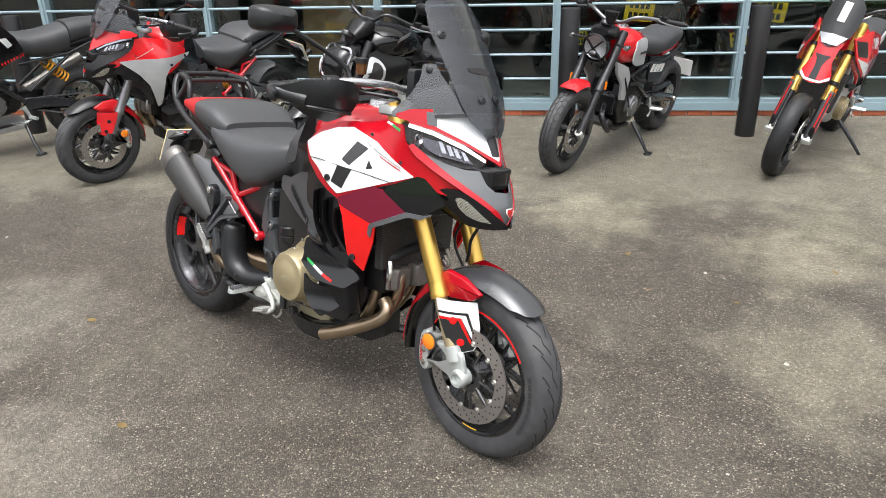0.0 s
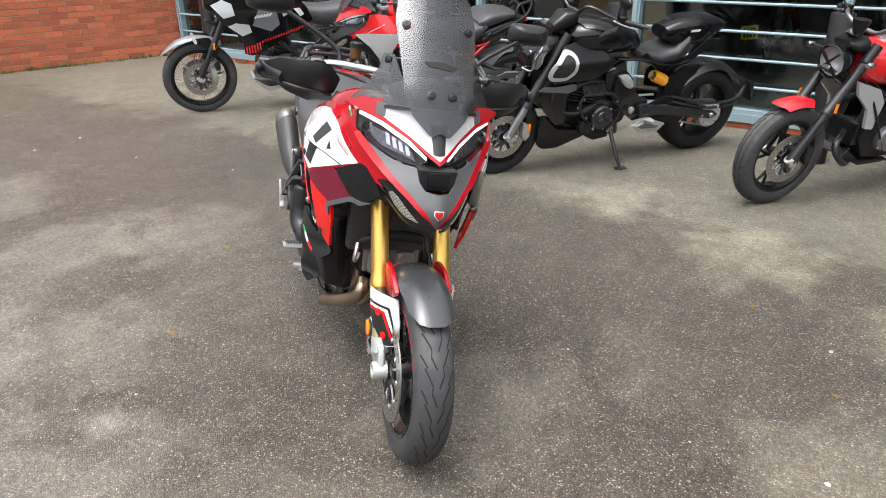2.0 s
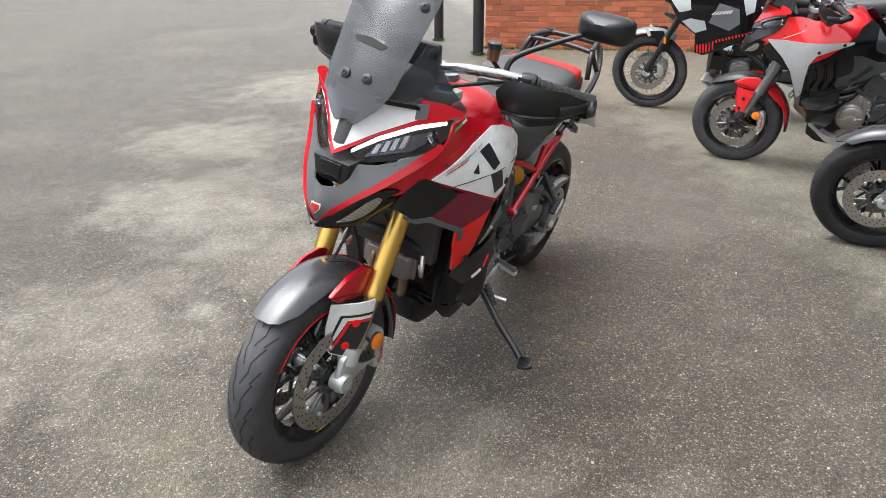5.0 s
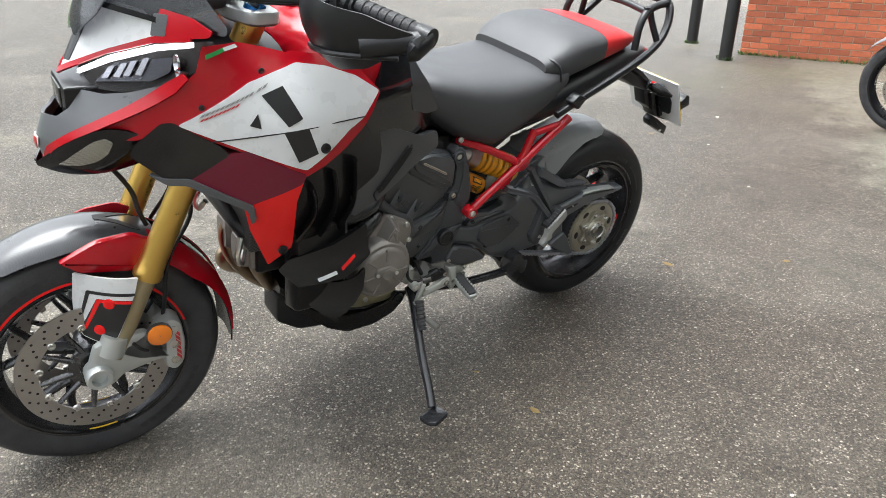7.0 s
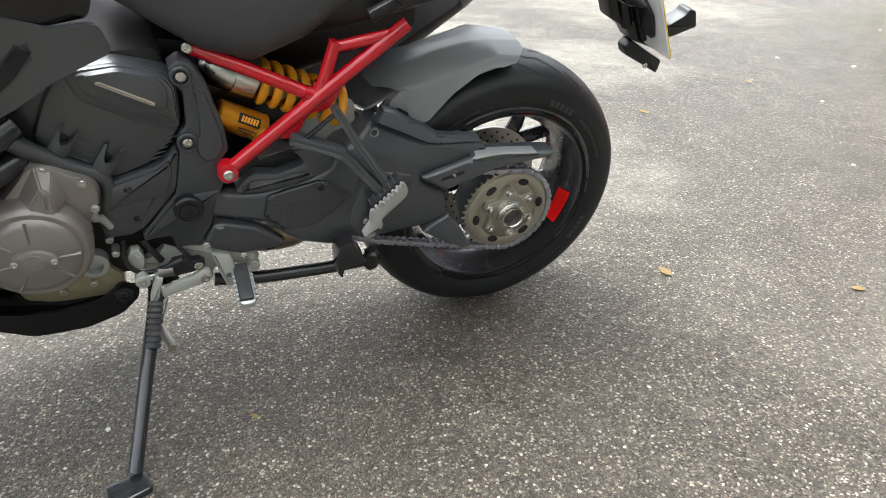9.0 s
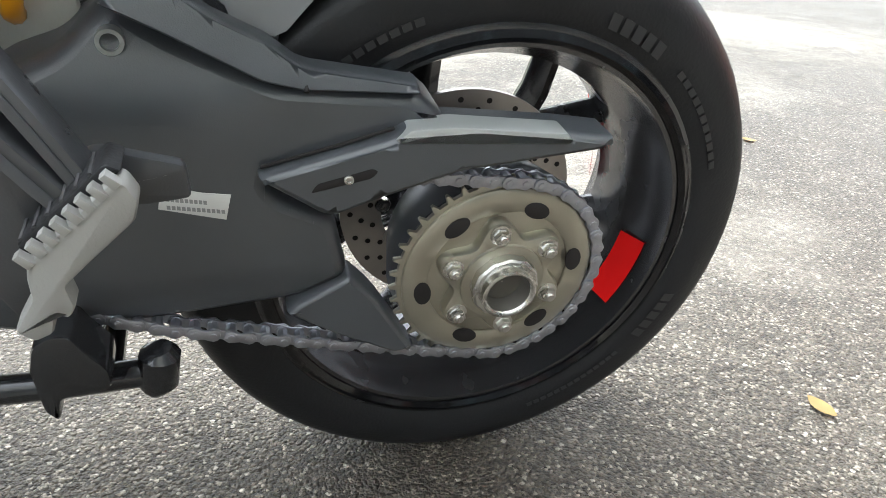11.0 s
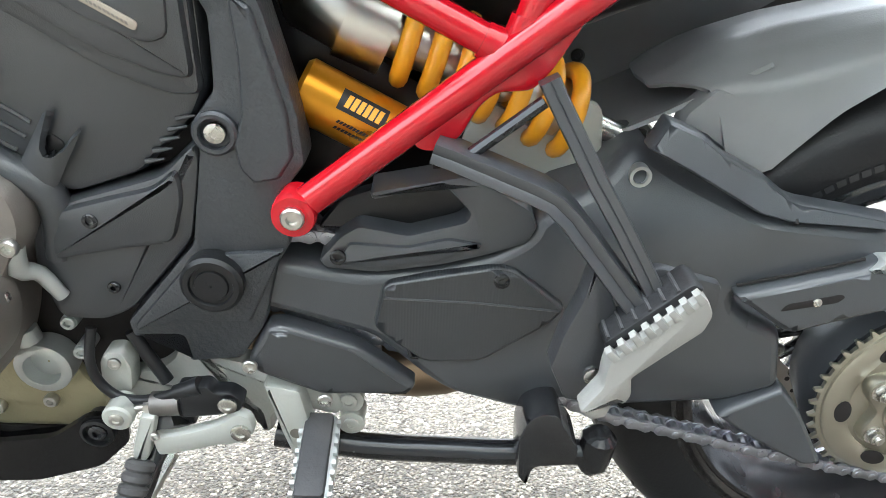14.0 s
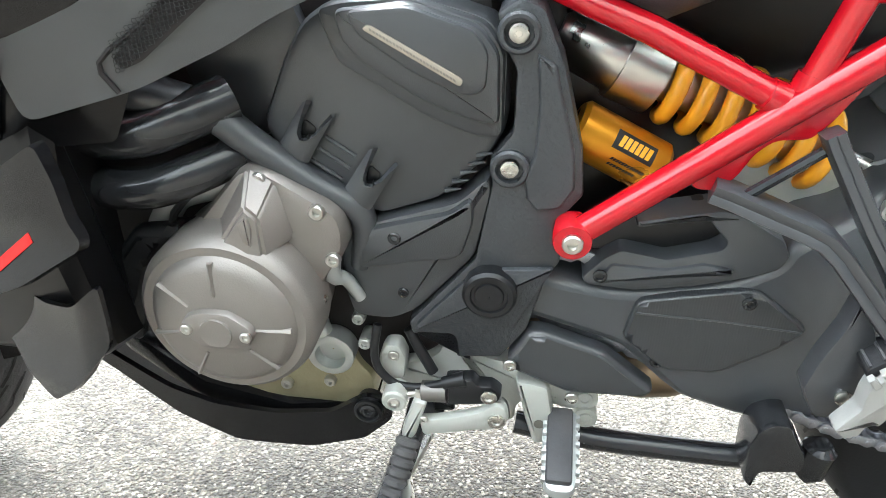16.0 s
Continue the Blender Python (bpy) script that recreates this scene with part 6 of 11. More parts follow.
# ---- red tubular subframe ----
for sgn in (1, -1):
    y = sgn * 0.133
    bm = B()
    tube(bm, [(0.599, y, 0.527), (0.29, sgn * 0.145, 0.780)], 0.0128, 14)
    sf = part("subframe_rail", bm, "framered", hero, "glossy red tubular subframe")
    bm = B()
    tube(bm, [(0.443, y, 0.655), (0.552, sgn * 0.118, 0.705), (0.640, sgn * 0.085, 0.735)], 0.0118, 14)
    part("subframe_stay", bm, "framered", sf)
    bm = B()
    tube(bm, [(0.436, y, 0.660), (0.410, sgn * 0.137, 0.752)], 0.0115, 14)
    part("subframe_upright", bm, "framered", sf)
    bm = B()
    tube(bm, [(0.41, sgn * 0.137, 0.742), (0.30, sgn * 0.142, 0.765)], 0.010, 12)
    part("subframe_brace", bm, "framered", sf)
    bm = B()
    slab(bm, [(0.514, 0.594), (0.505, 0.582), (0.487, 0.582), (0.473, 0.595), (0.462, 0.617), (0.45, 0.628), (0.425, 0.630), (0.412, 0.645), (0.393, 0.678), (0.40, 0.70), (0.45, 0.655)], y - sgn * 0.006, y + sgn * 0.010, 0.005, "y", 0.006, True)
    part("gusset", bm, "framered", sf, "welded red gusset plate")
    bm = B()
    for (a, b) in (((0.443, 0.655), (0.02, 0.009)), ((0.436, 0.660), (-0.005, 0.02))):
        tube(bm, [(a[0], y, a[1]), (a[0] + b[0], y, a[1] + b[1])], (0.0150, 0.0135), 12)
    part("weld", bm, "framered", sf)
    bm = B()
    lathe(bm, [(y - sgn * 0.014, 0.001), (y - sgn * 0.014, 0.018), (y + sgn * 0.011, 0.018), (y + sgn * 0.014, 0.0165), (y + sgn * 0.014, 0.001)], (0.599, 0, 0.527), "y", 24)
    part("mount_eye", bm, "framered", sf)
    bm = B()
    bolt(bm, (0.599, y + sgn * 0.013, 0.527), 0.0095, 0.006, (0, sgn, 0))
    bolt(bm, (0.640, sgn * 0.098, 0.738), 0.009, 0.006, (0, sgn, 0))
    part("mount_bolt", bm, "steel", sf)

# ---- shock absorber ----
SA, SB = Vector((0.622, 0.03, 0.684)), Vector((0.300, 0.02, 0.548))
sd = (SB - SA).normalized()
bm = B()
tube(bm, [SA, SA + sd * 0.02, SA + sd * 0.075], (0.014, 0.028, 0.034, 0.036), 20)
tube(bm, [SA + sd * 0.06, SA + sd * 0.10], 0.0395, 24)
tube(bm, [SA + sd * 0.09, SA + sd * 0.22], 0.022, 18)
shock = part("shock_absorber", bm, "steel", hero, "steel shock absorber with a yellow coil spring")
bm = B()
tube(bm, [SA + sd * 0.22, SA + sd * 0.262], 0.026, 18)
tube(bm, [SA + sd * 0.25, SA + sd * 0.335], 0.0105, 16)
lathe(bm, [(-0.014, 0.001), (-0.014, 0.017), (0.040, 0.017), (0.042, 0.015), (0.042, 0.001)], (SB.x, 0.0, SB.z), "y", 24)
part("damper_rod", bm, "steel", shock, "bare steel damper rod with its eye")
bm = B()
ax1 = sd.orthogonal().normalized()
ax2 = sd.cross(ax1)
coil = []
for k in range(0, 7 * 24 + 1):
    t = 2 * math.pi * k / 24
    coil.append(SA + sd * (0.098 + 0.178 * k / (7 * 24)) + (ax1 * math.cos(t) + ax2 * math.sin(t)) * 0.0345)
tube(bm, coil, 0.0082, 10)
part("spring", bm, "yellow", shock, "yellow coil spring")
RA, RB = Vector((0.604, 0.068, 0.607)), Vector((0.522, 0.068, 0.566))
bm = B()
rd = (RB - RA).normalized()
tube(bm, [RA, RA + rd * 0.004, RB - rd * 0.004, RB], (0.022, 0.026, 0.026, 0.026, 0.026, 0.022), 24)
resv = part("shock_reservoir", bm, "resgold", shock, "gold shock reservoir with a dark label")
bm = B()
rn = Vector((rd.z, 0, -rd.x))
if rn.z < 0:
    rn = -rn


def on_res(u, v, off=0.0):
    a = v
    c = RA + rd * u
    d = Vector((0, 1, 0)) * math.cos(a) + rn * math.sin(a)
    return tuple(c + d * (0.0262 + off))


skin(bm, [(0.034, 0.25), (0.074, 0.25), (0.074, 0.95), (0.034, 0.95)], lambda u, v: on_res(u, v), 0.0005, 0.1)
part("label_field", bm, "ink", resv)
bm = B()
bars(bm, lambda u, v: (on_res(0.038 + 0.032 * u, 0.36 + 0.48 * v, 0.0006), (0, 1, 0)), 0, 1, 0, 1, 6, 0.0005, 0.05)
part("label_print", bm, "yellow", resv)
bm = B()
bars(bm, lambda u, v: (on_res(0.038 + 0.034 * u, -0.15 + 0.13 * v, 0.0002), (0, 1, 0)), 0, 1, 0, 1, 12, 0.0003, 0.05)
bars(bm, lambda u, v: (on_res(0.038 + 0.028 * u, -0.38 + 0.13 * v, 0.0002), (0, 1, 0)), 0, 1, 0, 1, 9, 0.0003, 0.05)
part("small_print", bm, "ink", resv)

# added black blocks that close the bright gaps behind the shock
bm = loft(B(), [(0.66, -0.07, 0.045, 0.58, 0.80), (0.50, -0.075, 0.05, 0.58, 0.82), (0.36, -0.075, 0.05, 0.63, 0.84), (0.22, -0.06, 0.06, 0.70, 0.84)], 16, 5)
part("frame_core", slab(B(), [(0.72, 0.735), (0.62, 0.72), (0.605, 0.66), (0.50, 0.60), (0.43, 0.575), (0.44, 0.50), (0.60, 0.46), (0.72, 0.46)], -0.085, 0.028, 0.01, "y", 0.01, True), "satinblack", hero, "black filler block added behind the shock absorber")
part("inner_tray", bm, "plastic2", hero, "black inner block added behind the shock absorber")

# ---- frame plates ----
FP = [(0.674, 0.716), (0.656, 0.728), (0.636, 0.720), (0.617, 0.676), (0.596, 0.600), (0.592, 0.560), (0.612, 0.534), (0.607, 0.490), (0.619, 0.470), (0.634, 0.408), (0.658, 0.371), (0.704, 0.366), (0.708, 0.393), (0.750, 0.391), (0.753, 0.407), (0.687, 0.487), (0.673, 0.567), (0.676, 0.590), (0.657, 0.616), (0.656, 0.670), (0.665, 0.686)]
for sgn in (1, -1):
    bm = B()
    slab(bm, FP, sgn * 0.085, sgn * 0.121, 0.004, "y", 0.004)
    fp = part("frame_plate", bm, "frame", hero, "dark textured frame plate with ribbed inset")
    relief("plate_inset", [(0.640, 0.686), (0.624, 0.677), (0.603, 0.602), (0.600, 0.568), (0.612, 0.548), (0.632, 0.544), (0.642, 0.556), (0.645, 0.576), (0.637, 0.600), (0.636, 0.642)], 0.121, 0.005, 0.003, "frame", fp, "raised panel", None, 0.02, 0.003, 0.003, sgn)
    bm = B()
    slab(bm, [(0.668, 0.480), (0.612, 0.486), (0.622, 0.466), (0.645, 0.415), (0.700, 0.415), (0.742, 0.402), (0.744, 0.408), (0.690, 0.472)], sgn * 0.119, sgn * 0.127, 0.0025, "y", 0.002)
    part("lower_web", bm, "frame", fp)
    for x, z in ((0.6555, 0.7015), (0.658, 0.584)):
        bm = B()
        lathe(bm, [(sgn * 0.11, 0.0175), (sgn * 0.125, 0.0175), (sgn * 0.127, 0.0155), (sgn * 0.127, 0.0125), (sgn * 0.120, 0.0118), (sgn * 0.120, 0.001)], (x, 0, z), "y", 24)
        boss = part("bolt_boss", bm, "frame", fp)
        bm = B()
        hx = [(x + 0.0085 * math.cos(radians(30 * j)), z + 0.0085 * math.sin(radians(30 * j))) for j in range(12)]
        slab(bm, hx, sgn * 0.120, sgn * 0.126, 0.0015)
        bolt(bm, (x, sgn * 0.126, z), 0.006, 0.0012, (0, sgn, 0), True)
        part("frame_bolt", bm, "steel", fp)
    bm = B()
    lathe(bm, [(sgn * 0.12, 0.026), (sgn * 0.136, 0.026), (sgn * 0.139, 0.023), (sgn * 0.139, 0.0185), (sgn * 0.1365, 0.0175), (sgn * 0.1365, 0.0145), (sgn * 0.1385, 0.0135), (sgn * 0.1385, 0.001)], (0.671, 0, 0.457), "y", 36)
    part("pivot_cap", bm, "plastic2", fp, "round black swingarm pivot cap")

# ---- engine, left side ----
bm = B()
slab(bm, [(0.70, 0.30), (1.06, 0.30), (1.14, 0.42), (1.12, 0.60), (1.0, 0.72), (0.68, 0.74), (0.66, 0.45)], -0.105, 0.088, 0.01, "y", 0.02, True)
eng = part("engine", bm, "dark", hero, "four-cylinder engine with taupe and bronze covers")
EC = [(0.835, 0.706), (0.80, 0.724), (0.745, 0.730), (0.678, 0.712), (0.662, 0.688), (0.662, 0.619), (0.677, 0.588), (0.709, 0.560), (0.719, 0.546), (0.779, 0.524), (0.815, 0.543), (0.870, 0.584), (0.884, 0.610), (0.855, 0.675)]
bm = B()
slab(bm, EC, 0.080, 0.117, 0.010, "y", 0.012)
cov = part("head_cover", bm, "plastic", eng, "matt black moulded head cover with two horn-shaped ribs")
bm = B()
slab(bm, [(0.822, 0.716), (0.80, 0.722), (0.745, 0.727), (0.682, 0.709), (0.666, 0.686), (0.665, 0.612), (0.689, 0.611), (0.732, 0.627), (0.773, 0.652), (0.808, 0.672)], 0.112, 0.124, 0.006, "y", 0.008)
slab(bm, [(0.806, 0.716), (0.745, 0.724), (0.686, 0.707), (0.670, 0.686), (0.668, 0.625), (0.690, 0.627), (0.735, 0.644), (0.782, 0.672), (0.80, 0.69)], 0.12, 0.131, 0.006, "y", 0.008)
slab(bm, [(0.795, 0.716), (0.745, 0.722), (0.692, 0.706), (0.678, 0.688), (0.680, 0.655), (0.698, 0.650), (0.74, 0.668), (0.785, 0.697)], 0.129, 0.1345, 0.004, "y", 0.008)
part("cover_step", bm, "plastic", cov)
bm = B()
slab(bm, [(0.781, 0.7035), (0.775, 0.7075), (0.698, 0.6655), (0.7005, 0.659)], 0.134, 0.1362, 0.001, "y", 0.004)
nm = part("name_strip", bm, "champagne", cov, "champagne-coloured name strip")
bm = B()
bars(bm, lambda u, v: ((0.774 - 0.070 * u + 0.0006 * v, 0.1362, 0.7020 - 0.0392 * u + 0.0034 * v), (0, 1, 0)), 0, 1, 0.1, 0.9, 26, 0.0002, 0)
part("strip_print", bm, "taupe", nm)
# two half sleeves that rise out of the cover, each with a hollow end and two points
SLEEVE = [(0.8725, 0.5855), (0.8693, 0.5774), (0.8597, 0.5722), (0.8494, 0.5716), (0.8410, 0.5777), (0.8273, 0.6011), (0.8138, 0.6230), (0.8204, 0.6173), (0.8296, 0.6072), (0.8388, 0.6021), (0.8447, 0.6029), (0.8464, 0.6090), (0.8443, 0.6173), (0.8361, 0.6385), (0.8405, 0.6354), (0.8545, 0.6138)]
for dx, dz in ((0, 0), (-0.0570, -0.0412)):
    def sleeve(x, z, dx=dx, dz=dz):
        off = (x - dx - 0.8470) * 0.837 + (z - dz - 0.5963) * 0.548
        return (x, 0.1165 + 0.0125 * math.sqrt(max(0.0, 1 - (off / 0.0185) ** 2)), z)
    bm = B()
    skin(bm, [(x + dx, z + dz) for x, z in SLEEVE], sleeve, 0.006, 0.004, 0.0, flip=True)
    hr = part("horn_rib", bm, "plastic", cov, "half-round moulded sleeve with two points")
    part("sleeve_hollow", slab(B(), [(0.8455 + dx, 0.6025 + dz), (0.8330 + dx, 0.6050 + dz), (0.8320 + dx, 0.6115 + dz), (0.8400 + dx, 0.6180 + dz), (0.8452 + dx, 0.6160 + dz)], 0.114, 0.1185, 0.001, "y", 0.002), "plastic2", hr)
for k, (a, b) in enumerate((((0.824, 0.603), (0.797, 0.585)), ((0.832, 0.592), (0.803, 0.573)), ((0.840, 0.580), (0.812, 0.562)))):
    bm = B()
    tube(bm, [(a[0], 0.117, a[1]), (b[0], 0.117, b[1])], 0.0022, 6)
    part("small_rib", bm, "plastic", cov)
for k in range(5):
    bm = B()
    tube(bm, [(0.716 - 0.007 * k, 0.116, 0.556 + 0.009 * k), (0.701 - 0.007 * k, 0.1165, 0.559 + 0.009 * k)], (0.0026, 0.0008), 6)
    part("cooling_tooth", bm, "plastic", cov)
part("cover_surround", slab(B(), [(0.862, 0.600), (0.900, 0.588), (0.945, 0.612), (0.965, 0.675), (0.935, 0.735), (0.855, 0.735), (0.835, 0.68)], 0.075, 0.100, 0.008, "y", 0.012), "plastic", eng, "matt black panel beside the engine cover")
# lower cover and frame rail
bm = B()
slab(bm, [(0.779, 0.523), (0.705, 0.547), (0.676, 0.576), (0.672, 0.560), (0.686, 0.490), (0.744, 0.421), (0.770, 0.407), (0.810, 0.408), (0.822, 0.455), (0.815, 0.506)], 0.09, 0.122, 0.008, "y", 0.010)
lc = part("lower_cover", bm, "plastic", eng, "matt black lower engine cover")
bm = B()
slab(bm, [(0.800, 0.512), (0.74, 0.53), (0.71, 0.538), (0.690, 0.556), (0.688, 0.53), (0.70, 0.49), (0.755, 0.480), (0.80, 0.47)], 0.12, 0.129, 0.006, "y", 0.01)
part("cover_raise", bm, "plastic", lc)
bm = B()
bolt(bm, (0.7625, 0.127, 0.509), 0.0065, 0.004)
bolt(bm, (0.757, 0.121, 0.444), 0.0055, 0.004)
part("cover_screw", bm, "blackmetal", lc)
bm = B()
tube(bm, [(0.99, 0.150, 0.652), (0.925, 0.140, 0.632), (0.888, 0.132, 0.600), (0.842, 0.124, 0.563), (0.795, 0.118, 0.528), (0.80, 0.112, 0.47)], (0.022, 0.018, 0.016, 0.016, 0.015), 12, 4, 0.8, up=(0, 1, 0))
part("frame_spar", bm, "plastic", hero, "black frame spar beside the engine")
# alternator cover
AC = (0.912, 0.0, 0.447)
bm = B()
slab(bm, [(0.950, 0.520), (0.895, 0.584), (0.872, 0.582), (0.806, 0.542), (0.803, 0.505), (0.828, 0.465), (0.842, 0.405), (0.86, 0.36), (0.93, 0.352), (0.985, 0.40), (0.998, 0.46), (0.98, 0.50)], 0.085, 0.155, 0.012, "y", 0.015)
alt = part("alternator_cover", bm, "taupe", eng, "taupe cast alternator cover")
bm = B()
lathe(bm, [(0.14, 0.086), (0.182, 0.086), (0.190, 0.083), (0.195, 0.078), (0.195, 0.070), (0.201, 0.066), (0.205, 0.058), (0.207, 0.02), (0.207, 0.001)], AC, "y", 56)
part("cover_dome", bm, "taupe", alt)
for a in (90, 38, -12, -62, 180, 222):
    t = radians(a)
    bm = tube(B(), [Vector((AC[0] + 0.034 * math.cos(t), 0.206, AC[2] + 0.034 * math.sin(t))), Vector((AC[0] + 0.067 * math.cos(t), 0.202, AC[2] + 0.067 * math.sin(t)))], (0.0025, 0.0045), 6, 0, 0.6, up=(0, 1, 0))
    part("dome_rib", bm, "taupe", alt)
bm = B()
slab(bm, [(0.948, 0.449), (0.940, 0.462), (0.924, 0.468), (0.900, 0.468), (0.880, 0.455), (0.876, 0.445), (0.884, 0.432), (0.902, 0.427), (0.925, 0.427), (0.940, 0.436)], 0.205, 0.2150, 0.004, "y", 0.006)
lathe(bm, [(0.2135, 0.016), (0.217, 0.0150), (0.217, 0.001)], (0.912, 0, 0.447), "y", 24)
part("inspection_cap", bm, "taupe", alt, "oval inspection cap")
bm = B()
bolt(bm, (0.940, 0.2145, 0.449), 0.0055, 0.003)
bolt(bm, (0.884, 0.2145, 0.445), 0.0055, 0.003)
part("cap_screw", bm, "steel", alt)
bm = B()
prism = [[(0.920, 0.155, 0.530), (0.886, 0.155, 0.585), (0.862, 0.155, 0.572), (0.850, 0.155, 0.520), (0.870, 0.155, 0.500)], [(0.907, 0.190, 0.526), (0.880, 0.188, 0.564), (0.868, 0.188, 0.552), (0.866, 0.190, 0.512), (0.882, 0.196, 0.506)]]
rows_ = [[bm.verts.new(q) for q in ring] for ring in prism]
for k in range(5):
    bm.faces.new((rows_[0][k], rows_[0][(k + 1) % 5], rows_[1][(k + 1) % 5], rows_[1][k]))
bm.faces.new(rows_[1])
bmesh.ops.bevel(bm, geom=list(bm.edges), offset=0.003, segments=2, affect="EDGES")
sb = part("sensor_boss", bm, "taupe", alt, "raised sensor boss")
bm = slab(B(), [(0.886, 0.548), (0.878, 0.556), (0.874, 0.545), (0.876, 0.526), (0.883, 0.530)], 0.186, 0.1925, 0.002, "y", 0.002)
part("boss_slot", bm, "taupe", sb)
for x, z in ((0.877, 0.574), (0.826, 0.546), (0.815, 0.497), (0.832, 0.452)):
    part("flange_bolt", bolt(B(), (x, 0.153, z), 0.0075, 0.006), "steel", alt)
# sump and small castings
bm = B()
slab(bm, [(0.98, 0.31), (0.92, 0.345), (0.868, 0.362), (0.826, 0.362), (0.815, 0.325), (0.80, 0.31), (0.798, 0.275), (0.83, 0.262), (0.96, 0.262)], -0.09, 0.098, 0.008, "y", 0.01, True)
sump = part("sump", bm, "sumpalloy", eng, "raw alloy sump")
bm = B()
lathe(bm, [(0.09, 0.026), (0.112, 0.026), (0.114, 0.023), (0.114, 0.017), (0.10, 0.016), (0.10, 0.001)], (0.843, 0, 0.346), "y", 24)
tube(bm, [(0.852, 0.105, 0.372), (0.855, 0.105, 0.385)], 0.012, 10)
part("bearing_boss", bm, "alloy", sump, "pale alloy bearing boss")
for x, z in ((0.808, 0.400), (0.803, 0.368), (0.877, 0.372)):
    part("sump_bolt", bolt(tube(B(), [(x, 0.09, z), (x, 0.113, z)], 0.0072, 12), (x, 0.113, z), 0.0066, 0.004), "alloy", sump)
for x, z in ((0.902, 0.290), (0.85, 0.30)):
    part("sump_bolt", bolt(B(), (x, 0.098, z), 0.007, 0.007), "steel", sump)
bm = B()
tube(bm, [(0.820, 0.14, 0.50), (0.822, 0.14, 0.47), (0.812, 0.13, 0.46), (0.80, 0.125, 0.435)], (0.009, 0.009, 0.007, 0.006), 10, 3)
part("sensor_plug", bm, "alloy", eng)
bm = B()
tube(bm, [(0.93, 0.10, 0.61), (0.925, 0.11, 0.58), (0.91, 0.12, 0.555)], 0.0035, 8, 4)
tube(bm, [(0.96, 0.10, 0.50), (0.975, 0.14, 0.52), (0.95, 0.13, 0.55), (0.93, 0.12, 0.56)], 0.004, 8, 4)
part("cable", bm, "plastic2", eng, "thin black cable")
# hoses in front of the engine, both sides
for sgn in (1, -1):
    for z0, r in ((0.608, 0.0215), (0.556, 0.0195)):
        bm = tube(B(), [(0.905, sgn * 0.125, z0 + 0.030), (0.935, sgn * 0.150, z0 + 0.020), (0.975, sgn * 0.158, z0 + 0.006), (1.025, sgn * 0.152, z0 + 0.0), (1.06, sgn * 0.125, z0 - 0.006), (1.10, sgn * 0.09, z0 - 0.015)], r, 16, 5)
        part("coolant_hose", bm, "blackmetal", hero, "thick black coolant hose")
relief("cable_cover", [(1.067, 0.389), (1.068, 0.446), (1.012, 0.512), (0.962, 0.519), (0.985, 0.49), (1.003, 0.465), (1.025, 0.408), (1.036, 0.373)], 0.145, 0.008, 0.01, "plastic2", eng, "black cable cover beside the alternator", None, 0.01, 0.008, 0.006)
part("water_pipe", tube(B(), [(1.00, 0.12, 0.50), (0.975, 0.12, 0.535), (0.93, 0.115, 0.55), (0.90, 0.11, 0.575)], 0.014, 12, 4), "alloy", eng, "pale cast water pipe")
# belly pan
for sgn in (1, -1):
    bm = B()
    skin(bm, [(1.135, 0.372), (1.09, 0.335), (1.032, 0.294), (0.98, 0.275), (0.911, 0.267), (0.845, 0.271), (0.806, 0.299), (0.775, 0.289), (0.779, 0.258), (0.812, 0.224), (0.875, 0.208), (0.965, 0.212), (1.03, 0.248), (1.09, 0.305), (1.145, 0.35)],
         lambda x, z, sgn=sgn: (x, sgn * (0.108 + 0.15 * (z - 0.26) + 0.02 * math.sin((x - 0.77) * 8)), z), 0.006, 0.03, 0.008, flip=sgn > 0)
    bp_ = part("belly_pan", bm, "sheen", hero, "satin black belly pan")
    bm = B()
    lathe(bm, [(sgn * 0.10, 0.016), (sgn * 0.122, 0.016), (sgn * 0.123, 0.013), (sgn * 0.118, 0.012), (sgn * 0.118, 0.001)], (0.803, 0, 0.277), "y", 22)
    part("pan_boss", bm, "plastic2", bp_)
    bm = B()
    bolt(bm, (0.803, sgn * 0.118, 0.277), 0.009, 0.004, (0, sgn, 0))
    part("pan_bolt", bm, "blackmetal", bp_)
bm = B()
loft(bm, [(0.80, 0, 0.09, 0.245, 0.27), (0.90, 0, 0.105, 0.225, 0.27), (1.0, 0, 0.11, 0.240, 0.30), (1.09, 0, 0.10, 0.300, 0.36), (1.15, 0, 0.08, 0.36, 0.40)], 20, 3.5)
part("belly_pan", bm, "sheen", hero, "matt black belly pan floor")

# ---- rider footrest, gear lever and side stand, left side ----
bm = B()
slab(bm, [(0.790, 0.345), (0.765, 0.338), (0.740, 0.344), (0.725, 0.357), (0.717, 0.390), (0.700, 0.392), (0.699, 0.362), (0.660, 0.353), (0.640, 0.352), (0.606, 0.334), (0.585, 0.330), (0.573, 0.318), (0.568, 0.300), (0.576, 0.290), (0.600, 0.296), (0.632, 0.296), (0.640, 0.286), (0.640, 0.266), (0.652, 0.266), (0.656, 0.296), (0.690, 0.300), (0.745, 0.296), (0.772, 0.304), (0.790, 0.325)], 0.075, 0.104, 0.008, "y", 0.006, True)
fb = part("footrest_bracket", bm, "bracketsilver", hero, "silver cast footrest bracket")
bm = slab(B(), [(0.642, 0.344), (0.607, 0.338), (0.600, 0.302), (0.597, 0.278), (0.605, 0.258), (0.618, 0.255), (0.628, 0.287)], 0.100, 0.124, 0.006, "y", 0.006)
part("footrest_clevis", bm, "bracketsilver", fb, "cast clevis of the footrest")
